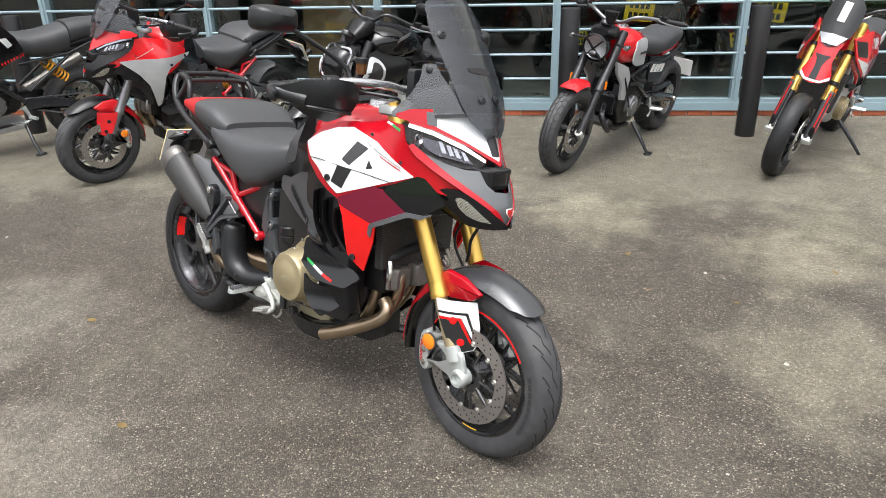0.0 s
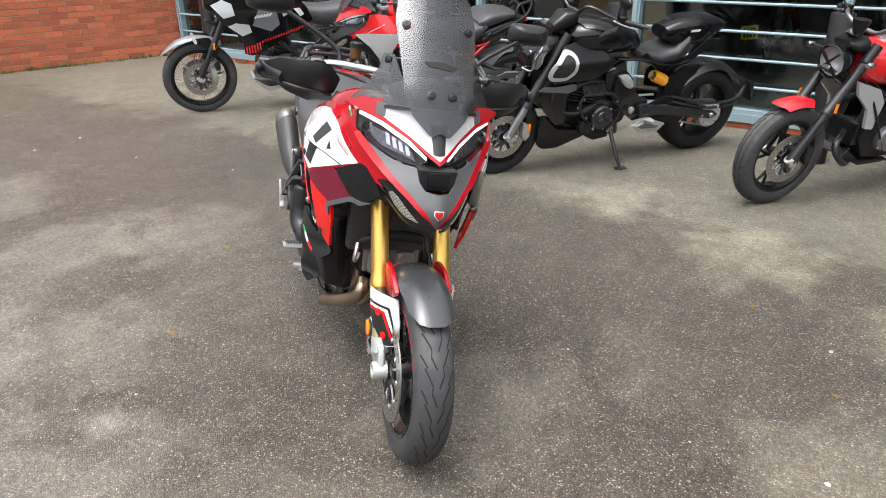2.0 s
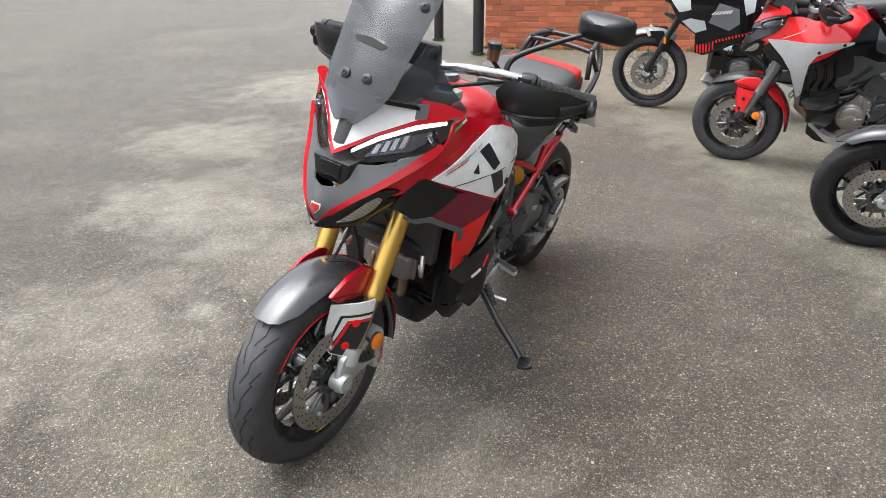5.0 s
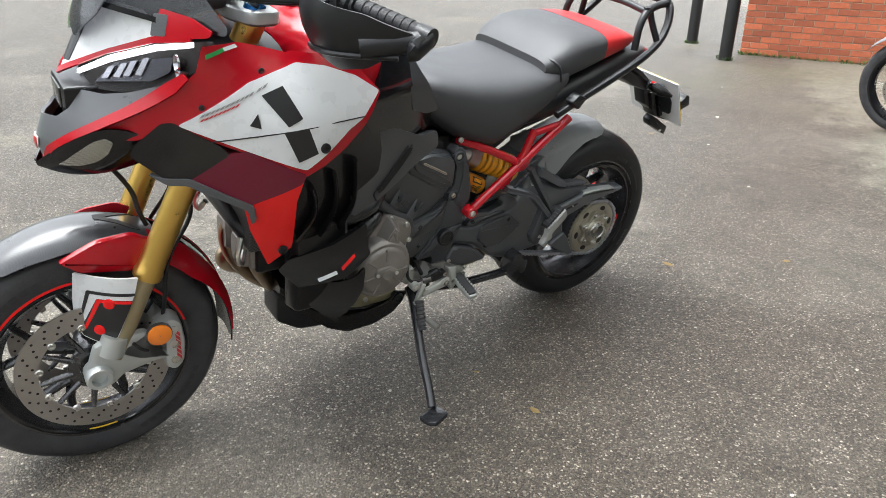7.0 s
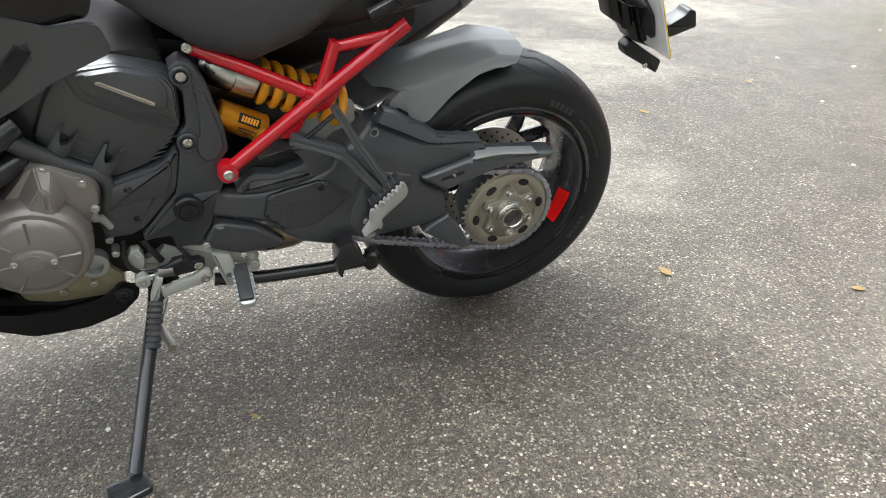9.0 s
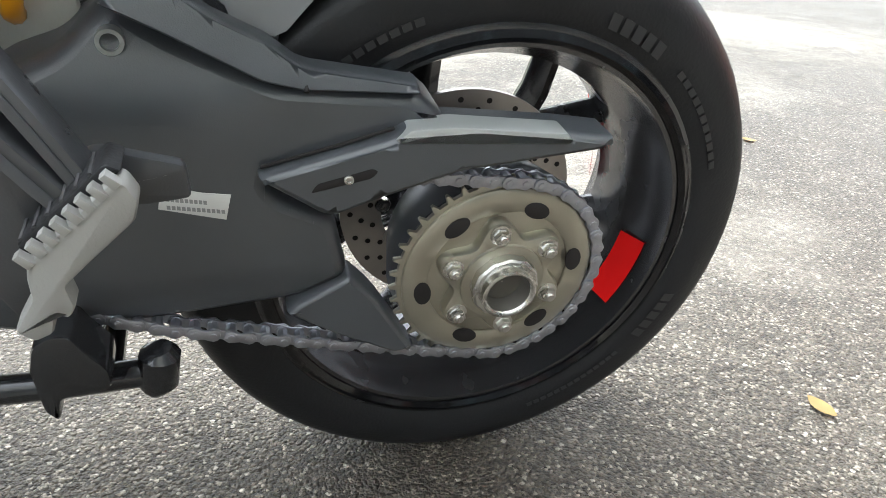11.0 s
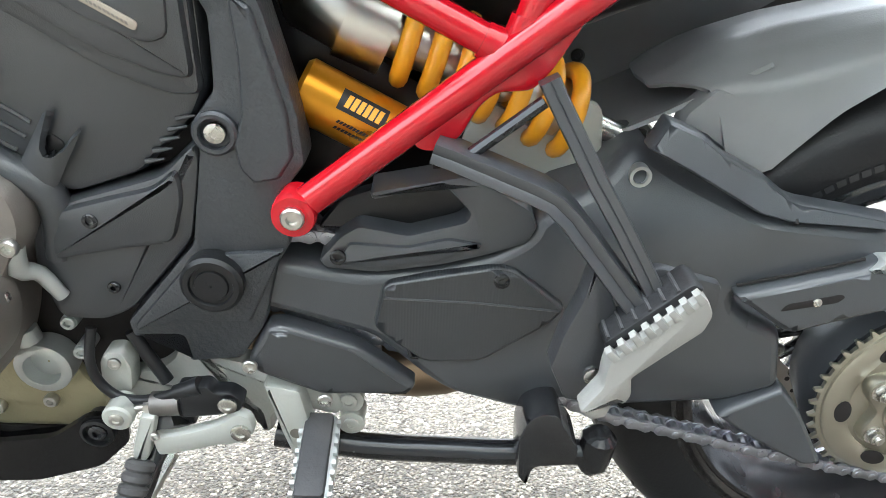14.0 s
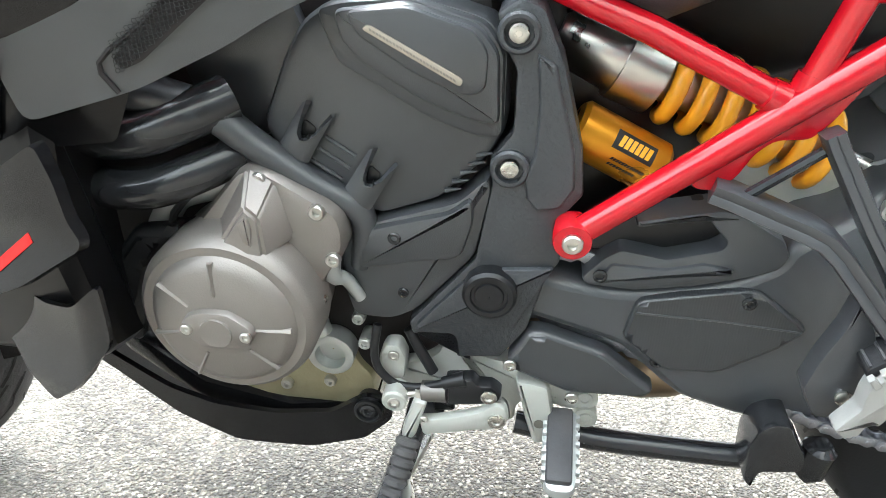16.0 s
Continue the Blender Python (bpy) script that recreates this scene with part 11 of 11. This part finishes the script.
sheet(bike, "radiator_shroud", [(1.31, 0.81), (1.10, 0.745), (1.03, 0.66), (1.05, 0.49), (1.12, 0.50), (1.15, 0.62), (1.27, 0.72)], lambda x, z: 0.15, "silver", "silver side shroud", 0.02)
part("rider_seat", loft(B(), [(0.86, 0, 0.08, 0.86, 0.945), (0.72, 0, 0.12, 0.77, 0.90), (0.50, 0, 0.145, 0.735, 0.89), (0.25, 0, 0.14, 0.755, 0.93), (0.08, 0, 0.12, 0.80, 0.925), (0.02, 0, 0.08, 0.84, 0.90)], 26, 2.8), "seat", bike, "black ribbed seat")
part("tail_unit", loft(B(), [(0.40, 0, 0.11, 0.70, 0.77), (0.10, 0, 0.10, 0.74, 0.82), (-0.08, 0, 0.05, 0.78, 0.84)], 16), "red2", bike, "short red tail")
sd = sheet(bike, "number_panel", [(0.66, 0.76), (0.34, 0.72), (0.30, 0.60), (0.42, 0.52), (0.60, 0.55)], lambda x, z: 0.12, "satinblack", "black side panel with large white marks", 0.02)
for s in (1, -1):
    part("panel_mark", bars(B(), lambda u, v, s=s: ((0.62 - 0.26 * u, s * 0.123, 0.625 + 0.075 * v - 0.03 * u), (0, s, 0)), 0, 1, 0, 1, 4, 0.003), "whiteprint", sd[s])["kind"] = "stuff"
    part("subframe_rail", tube(B(), [Vector((0.70, s * 0.11, 0.70)), Vector((0.30, s * 0.12, 0.70)), Vector((0.02, s * 0.10, 0.77))], 0.014, 10), "blackmetal", bike)
    part("trellis_tube", tube(B(), [Vector((1.19, s * 0.05, 0.85)), Vector((0.86, s * 0.14, 0.58)), Vector((0.56, s * 0.13, 0.42))], 0.015, 10), "blackmetal", bike)
    part("trellis_tube", tube(B(), [Vector((1.22, s * 0.04, 0.74)), Vector((0.98, s * 0.13, 0.66)), Vector((0.70, s * 0.12, 0.70))], 0.014, 10), "blackmetal", bike)
part("plate_holder", tube(B(), [Vector((0.05, 0, 0.74)), Vector((-0.16, 0, 0.66)), Vector((-0.40, 0, 0.60))], (0.03, 0.018), 8), "satinblack", bike)
rear_plate(bike, -0.44, 0.50, 15)
vee_engine(bike, 0.86, 0.42, 0.12, "forkgrey", 0.165, 0.085, "satinblack", 7)
exhaust_pipe(bike, [Vector((1.12, 0.03, 0.44)), Vector((1.22, 0.08, 0.36)), Vector((1.12, 0.10, 0.25)), Vector((0.80, -0.08, 0.21)), Vector((0.45, -0.16, 0.27))], 0.022, "blackmetal")
part("silencer", tube(B(), [Vector((0.48, -0.17, 0.28)), Vector((0.05, -0.19, 0.42))], (0.045, 0.05), 16), "titan", bike, "low silencer")
shock(bike, (0.52, -0.11, 0.70), (0.32, -0.11, 0.42), 0.034, "forkgrey")
rear_arm(bike, (0.55, 0.40), (0.0, 0.318), 0.135, "blackmetal", 0.04)
sheet(bike, "chain_guard", [(0.42, 0.47), (0.05, 0.47), (0.0, 0.44), (0.40, 0.41)], lambda x, z: 0.10, "satinblack", thick=0.02, sides=(1,))
sidestand(bike, (0.80, 0.15, 0.27), (0.80, 0.34, 0.05))
pegs(bike, 0.52, 0.33, 0.26)
bar(bike, (1.20, 1.06), (0.97, 0.42, 1.09), 0.05, (1.10, 0.46, 1.28, 0.06), "forkgrey")
for s in (1, -1):
    ind = part("indicator", tube(B(), [Vector((1.33, s * 0.12, 0.93)), Vector((1.36, s * 0.21, 0.93))], 0.008, 8), "satinblack", bike)
    part("indicator_lens", loft(B(), [(1.33, s * 0.215, 0.014, 0.915, 0.945), (1.37, s * 0.215, 0.022, 0.91, 0.95), (1.385, s * 0.215, 0.016, 0.918, 0.942)], 12, 2), "chromelamp", ind)

for s in (1, -1):
    part("engine_case", slab(B(), [(1.06, 0.60), (0.80, 0.66), (0.66, 0.56), (0.64, 0.36), (0.78, 0.27), (1.02, 0.29), (1.10, 0.42)], s * 0.05, s * 0.125, 0.012, "y", 0.02), "satinblack", scrambler, "black engine case")
    part("inlet_tube", tube(B(), [Vector((0.92, s * 0.10, 0.66)), Vector((0.84, s * 0.14, 0.60)), Vector((0.72, s * 0.14, 0.58))], 0.020, 10, 3), "rubber", scrambler)
    part("wire_loom", tube(B(), [Vector((1.18, s * 0.08, 0.80)), Vector((1.12, s * 0.15, 0.66)), Vector((1.02, s * 0.155, 0.52)), Vector((0.90, s * 0.16, 0.34))], 0.007, 8, 4), "rubber", scrambler)
part("bash_plate", slab(B(), [(1.12, 0.34), (1.16, 0.30), (0.98, 0.215), (0.74, 0.215), (0.74, 0.24), (0.98, 0.25)], -0.10, 0.10, 0.006, "y", 0.006, True), "satinblack", scrambler)

# -- supermoto --
bike = group_of("motorcycle", stand_pose(1.247, 3.665, 1.147, 5.27, 12.5), "red and white supermoto motorcycle with gold forks before the window", "motorcycle", ROW)
UF, UR = (1.60, 0.0, 0.30), (0.0, 0.0, 0.315)
wheel(bike, "front_wheel", UF, 0.30, 0.216, 0.060, "road", 5, (0.078, -0.078), "black front tyre on a black wheel", fork=12)
wheel(bike, "rear_wheel", UR, 0.315, 0.216, 0.088, "road", 5, (-0.09,), "black rear tyre on a black wheel", fork=12)
forks(bike, (1.585, 0.31), (1.235, 1.06), 0.112, 0.030, "gold", "forkblack", 0.34, "gold fork tube")
for s in (1, -1):
    bm = slab(B(), [(1.55, 0.28), (1.60, 0.31), (1.60, 0.40), (1.475, 0.64), (1.44, 0.63), (1.45, 0.56)], s * 0.118, s * 0.15, 0.008, "y", 0.012)
    gd = part("fork_guard", bm, "satinblack", bike, "black fork guard with a red strip")
    part("guard_strip", slab(B(), [(1.57, 0.36), (1.59, 0.38), (1.50, 0.56), (1.475, 0.56)], s * 0.15, s * 0.153, 0.001, "y", 0.003), "red2", gd)
    part("guard_front", tube(B(), [Vector((1.598, s * 0.134, 0.405)), Vector((1.484, s * 0.134, 0.625))], 0.011, 8, 0, 0.5, up=(1, 0, 0.5)), "red2", gd, "red strip on the fork guard")
    part("fork_collar", tube(B(), [Vector((1.425, s * 0.112, 0.665)), Vector((1.415, s * 0.112, 0.688))], 0.037, 16), "satinblack", bike)
    part("fork_collar", tube(B(), [Vector((1.328, s * 0.112, 0.862)), Vector((1.318, s * 0.112, 0.884))], 0.037, 16), "satinblack", bike)
    part("axle_nut", slab(B(), [(1.555, 0.275), (1.63, 0.285), (1.64, 0.32), (1.56, 0.325)], s * 0.10, s * 0.155, 0.006, "y", 0.008), "alloy", bike, "pale fork foot")
bm = B()
hb = [(0.0, 0.680), (0.055, 0.688), (0.100, 0.712), (0.096, 0.745), (0.066, 0.82), (0.070, 0.90), (0.088, 0.955), (0.0, 0.94)]
skin(bm, hb + [(-y, z) for y, z in reversed(hb) if y > 0], lambda y, z: (1.60 - 0.40 * (z - 0.69) - 5.0 * y * y, y, z), 0.006, 0.02, 0.006)
bk = part("beak", bm, "red2", bike, "red and white pointed beak mudguard")
bm = B()
skin(bm, [(-0.052, 0.690), (0.052, 0.690), (0.098, 0.713), (0.094, 0.735), (0.050, 0.704), (-0.050, 0.704), (-0.094, 0.735), (-0.098, 0.713)], lambda y, z: (1.602 - 0.40 * (z - 0.69) - 5.0 * y * y, y, z), 0.003, 0.02)
part("beak_tip", bm, "white", bk)
bm = B()
skin(bm, [(-0.024, 0.706), (0.024, 0.706), (0.020, 0.79), (0.030, 0.83), (0.052, 0.86), (-0.052, 0.86), (-0.030, 0.83), (-0.020, 0.79)], lambda y, z: (1.605 - 0.40 * (z - 0.69) - 5.0 * y * y, y, z), 0.003, 0.02)
part("beak_badge_field", bm, "ink", bk)
bm = B()
hs = [(0.0, 0.915), (0.05, 0.93), (0.10, 0.985), (0.115, 1.08), (0.105, 1.17), (0.06, 1.225), (0.0, 1.235)]
skin(bm, hs + [(-y, z) for y, z in reversed(hs) if y > 0], lambda y, z: (1.52 - 0.52 * (z - 0.92) - 3.0 * y * y, y, z), 0.006, 0.02, 0.01)
nsc = part("nose_screen", bm, "plastic2", bike, "black headlight mask with a white plate")
bm = B()
skin(bm, [(-0.024, 1.07), (0.024, 1.07), (0.024, 1.19), (-0.024, 1.19)], lambda y, z: (1.526 - 0.52 * (z - 0.92), y, z), 0.003, 0.03)
part("white_plate", bm, "plate", nsc)
bm = B()
skin(bm, [(-0.05, 0.93), (0.05, 0.93), (0.09, 0.985), (0.0, 0.995), (-0.09, 0.985)], lambda y, z: (1.527 - 0.52 * (z - 0.92) - 3.0 * y * y, y, z), 0.003, 0.03)
part("headlight", bm, "chromelamp", nsc, "low wide headlight")
us = lambda x, z: 0.225 - 0.35 * max(0, x - 1.20) - 0.25 * max(0, z - 0.85) - 0.25 * max(0, 0.9 - x)  # noqa: E731
sr = sheet(bike, "side_shroud", [(1.40, 0.98), (1.34, 0.84), (1.18, 0.72), (1.05, 0.70), (0.85, 0.80), (0.74, 0.88), (0.90, 0.97), (1.20, 1.03)], us, "red2", "red side shroud with white and black shapes", 0.012)
for poly, mt in (([(1.34, 0.86), (1.18, 0.735), (1.08, 0.72), (1.12, 0.80)], "white"), ([(1.38, 0.97), (1.33, 0.87), (1.22, 0.86), (1.25, 0.96)], "ink"), ([(1.08, 0.80), (1.02, 0.75), (0.90, 0.80), (1.0, 0.86)], "ink"), ([(1.18, 0.98), (1.05, 0.90), (0.96, 0.93), (1.02, 0.975)], "white")):
    sheet(bike, "shroud_shape", poly, lambda x, z: us(x, z) + 0.002, mt, thick=0.002, parent=sr, r=0.0)
part("fuel_tank", loft(B(), [(1.22, 0, 0.10, 0.86, 1.0), (1.02, 0, 0.16, 0.82, 1.03), (0.85, 0, 0.12, 0.80, 0.97), (0.74, 0, 0.08, 0.80, 0.92)], 22), "red2", bike, "red fuel tank")
part("rider_seat", loft(B(), [(0.90, 0, 0.07, 0.86, 0.965), (0.70, 0, 0.10, 0.80, 0.90), (0.40, 0, 0.13, 0.80, 0.90), (0.05, 0, 0.10, 0.85, 0.95), (-0.12, 0, 0.06, 0.90, 0.95)], 22, 2.8), "seat", bike, "black flat seat")
sheet(bike, "tail_panel", [(0.72, 0.82), (0.30, 0.76), (-0.10, 0.88), (-0.25, 0.95), (0.05, 0.90), (0.4, 0.83)], lambda x, z: 0.12 - 0.1 * max(0, 0.1 - x), "white", "white tail panel", 0.012)
part("radiator", slab(B(), [(-0.14, 0.44), (0.14, 0.44), (0.16, 0.72), (-0.16, 0.72)], 1.22, 1.27, 0.006, "x", 0.01), "mesh", bike, "black radiator")
vee_engine(bike, 0.86, 0.42, 0.13, "bronze", 0.175, 0.09, "alloy", 0)
for s in (1, -1):
    part("trellis_tube", tube(B(), [Vector((1.20, s * 0.06, 0.90)), Vector((0.88, s * 0.15, 0.66)), Vector((0.55, s * 0.13, 0.44))], 0.016, 10), "red2", bike)
exhaust_pipe(bike, [Vector((1.13, 0.03, 0.42)), Vector((1.22, 0.06, 0.34)), Vector((1.05, -0.04, 0.24)), Vector((0.70, -0.13, 0.26)), Vector((0.35, -0.15, 0.50))], 0.022)
part("silencer", tube(B(), [Vector((0.30, -0.13, 0.66)), Vector((-0.22, -0.16, 0.80))], (0.045, 0.05), 16), "titan", bike, "twin silencer")
shock(bike, (0.55, -0.05, 0.72), (0.36, -0.05, 0.45), 0.036)
rear_arm(bike, (0.55, 0.40), (0.0, 0.315), 0.135, "blackmetal", 0.04)
sidestand(bike, (0.78, 0.15, 0.30), (0.73, 0.40, 0.07))
pegs(bike, 0.55, 0.36, 0.27)
bar(bike, (1.19, 1.10), (1.00, 0.43, 1.15), 0.06, (1.03, 0.52, 1.16, 0.05))

# -- motorcycles in the showroom, dim behind the glass --
INSIDE = "motorcycles inside the showroom"
for s_, d_, ang, kind_ in ((7.35, -1.9, 8, 0), (9.05, -1.7, 4, 0), (10.6, -1.9, -5, 0), (5.9, -2.6, 0, 0), (2.6, -1.8, 6, 0)):
    p = on_front(s_, d_, 0.05)
    m = Matrix.Translation(p) @ Matrix.Rotation(math.atan2(-OUT.y, -OUT.x) + radians(ang), 4, "Z") @ Matrix.Rotation(radians(-8), 4, "X")
    other = copy_thing(scrambler, m)
    tagged(other, "dark motorcycle with a yellow plate standing behind the shop glass", "motorcycle", INSIDE)
    for ob in other.children_recursive:
        kind = ob.name.split(".")[0]
        new_mat = {"fuel_tank": "gloss", "tank_panel": "gloss", "radiator_shroud": "satinblack", "front_mudguard": "gloss", "tail_unit": "gloss", "number_plate": "plateyellow", "panel_mark": "satinblack"}.get(kind)
        if new_mat:
            ob.material_slots[0].link = "OBJECT"
            ob.material_slots[0].material = M[new_mat]
        if kind in ("fuel_tank", "tank_panel", "radiator_shroud", "front_mudguard", "tail_unit", "number_panel"):
            ob["label"] = ""
        if kind == "number_plate":
            ob["label"] = "yellow number plate"


# -- yellow plates inside the window --
for s_, z_ in ((7.83, 0.92), (9.07, 0.90)):
    bm = box(B(), (-0.14, -0.003, -0.10), (0.14, 0.003, 0.10))
    hung = part("hanging_plate", bm, "plateyellow", smooth=0)
    hung.matrix_world = FRONT @ Matrix.Translation((s_, -0.5, z_)) @ Matrix.Rotation(radians(6), 4, "Y")
    tagged(hung, "yellow plate with dark bars hung behind the shop glass", "plate", "yellow plates behind the glass")
    for row in (0.018, -0.078):
        for k in range(4):
            part("plate_mark", box(B(), (-0.10 + 0.052 * k, 0.0032, row), (-0.064 + 0.052 * k, 0.0042, row + 0.058)), "ink", hung, smooth=0)
    for q in (-0.11, 0.11):
        part("cord", tube(B(), [(q, 0.0, 0.09), (q, 0.0, 3.0 - z_)], 0.002, 5), "satinblack", hung)


# ---- bricks of the wing wall ----
def brick_mesh(name, ln, dp, ht, bev=0.004):
    bm = B()
    slab(bm, [(0, 0), (ln, 0), (ln, ht), (0, ht)], dp, 0.0, bev, "y")
    bmesh.ops.recalc_face_normals(bm, faces=bm.faces)
    me = bpy.data.meshes.new(name)
    bm.to_mesh(me)
    bm.free()
    me.materials.append(M["brickm"])
    return me


rnd = random.Random(7)
full, half_b = brick_mesh("brick", 0.215, 0.06, 0.065), brick_mesh("half_brick", 0.1025, 0.06, 0.065)
rest = B()
for c in range(38):
    z = 0.01 + 0.075 * c
    u = 0.0 if c % 2 == 0 else -0.0001
    first = True
    while u < WL + 0.25:
        head = first and c % 2 == 1
        ln = 0.1025 if head else 0.215
        if c < 20:
            ob = new("brick", half_b if head else full)
            ob.matrix_world = WALLM @ Matrix.Translation((u, -0.003 + rnd.uniform(-0.0018, 0.0018), z)) @ Matrix.Rotation(radians(rnd.uniform(-0.5, 0.5)), 4, "Z")
            ob.parent = wing
        else:
            slab(rest, [(u, z), (u + ln, z), (u + ln, z + 0.065), (u, z + 0.065)], 0.05, -0.003, 0.004, "y")
        u += ln + 0.010
        first = False
    for v in ((0.112, 0.2145),):
        slab(rest, [(v[0], z), (v[1], z), (v[1], z + 0.065), (v[0], z + 0.065)], 0.05, -0.003, 0.004, "x")
rest.transform(WALLM)
part("bricks", rest, "brickm", wing, smooth=0)["kind"] = "stuff"

# brick course under the window sills
course = brick_mesh("plinth_brick", 0.215, 0.05, 0.046, 0.003)
plinth = bpy.data.objects["plinth_wall"]
for k in range(75):
    ob = new("brick", course)
    ob.matrix_world = FRONT @ Matrix.Translation((S0 + 0.225 * k + 0.215, 0.012 + rnd.uniform(-0.001, 0.001), 0.004)) @ Matrix.Rotation(math.pi, 4, "Z")
    ob.parent = plinth

# ---- weeds at the foot of the wall and the posts ----
bm = B()
for k in range(420):
    if k < 330:
        p = W0 + WD * (rnd.random() ** 1.4 * WL) + WN * rnd.uniform(0.005, 0.07)
    else:
        q = ((-6.08, -3.55), (-7.13, -4.82))[k % 2]
        a = rnd.uniform(0, 6.28)
        p = Vector((q[0] + 0.09 * math.cos(a), q[1] + 0.09 * math.sin(a), 0))
    h, a, w = rnd.uniform(0.015, 0.06), rnd.uniform(0, 6.28), rnd.uniform(0.004, 0.011)
    t = Vector((math.cos(a), math.sin(a), 0))
    s_ = Vector((-t.y, t.x, 0)) * w
    v = [bm.verts.new(p - s_ * 0.5), bm.verts.new(p + s_ * 0.5), bm.verts.new(p + t * h * 0.4 + s_ + Vector((0, 0, h * 0.7))), bm.verts.new(p + t * h * 0.9 + Vector((0, 0, h)))]
    bm.faces.new(v)
    bm.faces.new([bm.verts.new(x.co + Vector((0, 0, 0.001))) for x in v])
tagged(part("weeds", bm, "grass", smooth=0), "small green weeds at the foot of the brick wall", "weeds", kind="stuff")

# ---- leaves and pale scraps on the asphalt ----


def leaf(x, y, ln, turn, mat, label, lift=0.2):
    bm = B()
    n = 6
    rows = []
    for i in range(n + 1):
        f = i / n
        w = ln * 0.28 * math.sin(math.pi * min(1, f * 0.95 + 0.05)) ** 0.8
        zc = 0.004 + lift * ln * (f - 0.4) ** 2
        rows.append([bm.verts.new((ln * (f - 0.5), e * w, zc + (0.10 * w if e else 0.0))) for e in (-1, 0, 1)])
    for a, b in zip(rows, rows[1:]):
        for k in range(2):
            bm.faces.new((a[k], a[k + 1], b[k + 1], b[k]))
    bmesh.ops.solidify(bm, geom=list(bm.faces), thickness=0.0008)
    ob = part("leaf", bm, mat)
    ob.matrix_world = Matrix.Translation((x, y, 0.0)) @ Matrix.Rotation(turn, 4, "Z")
    return tagged(ob, label, "leaf", "leaves on the asphalt")


for x, y, ln in ((0.566, -0.78, 0.05), (-0.33, -0.512, 0.055), (-0.55, 0.05, 0.05), (1.186, 1.746, 0.05), (0.59, 0.507, 0.035), (1.476, 1.423, 0.03), (1.854, 1.565, 0.035), (0.606, 0.26, 0.02), (-1.4, -1.2, 0.06), (-2.3, -1.5, 0.05), (2.1, 2.2, 0.04), (-1.0, 0.3, 0.04), (0.2, -2.0, 0.05)):
    leaf(x, y, ln, rnd.uniform(0, 6.28), "leaf", "small dry tan leaf lying on the asphalt")


def scrap(x, y, size):
    bm = B()
    k = rnd.randint(5, 7)
    poly = [(size * rnd.uniform(0.6, 1.0) * math.cos(2 * math.pi * i / k), size * rnd.uniform(0.5, 1.0) * math.sin(2 * math.pi * i / k)) for i in range(k)]
    slab(bm, poly, 0.0, size * 0.5, size * 0.2, "z")
    ob = part("stone_chip", bm, "litter", smooth=0)
    ob.matrix_world = Matrix.Translation((x, y, 0.0)) @ Matrix.Rotation(rnd.uniform(0, 6.28), 4, "Z")
    return tagged(ob, "small pale stone chip lying on the asphalt", "stone", "stone chips on the asphalt")


for x, y, sz in ((1.604, 1.787, 0.010), (2.213, 1.179, 0.012), (1.236, 0.784, 0.007), (0.873, 0.199, 0.007), (1.382, 0.054, 0.006), (0.9, 1.4, 0.006), (0.3, 1.1, 0.006), (1.9, 0.9, 0.006), (-0.4, 0.9, 0.007), (-3.2, -1.6, 0.018), (-2.9, -1.9, 0.014), (-2.4, -1.1, 0.012), (-4.4, -2.4, 0.012), (0.1, 0.65, 0.005), (-0.2, 0.45, 0.005), (1.0, -0.9, 0.008), (2.3, 0.4, 0.008), (-1.8, -0.4, 0.01), (0.6, 0.9, 0.004), (0.75, 0.6, 0.004), (2.6, 1.6, 0.009)):
    scrap(x, y, sz)
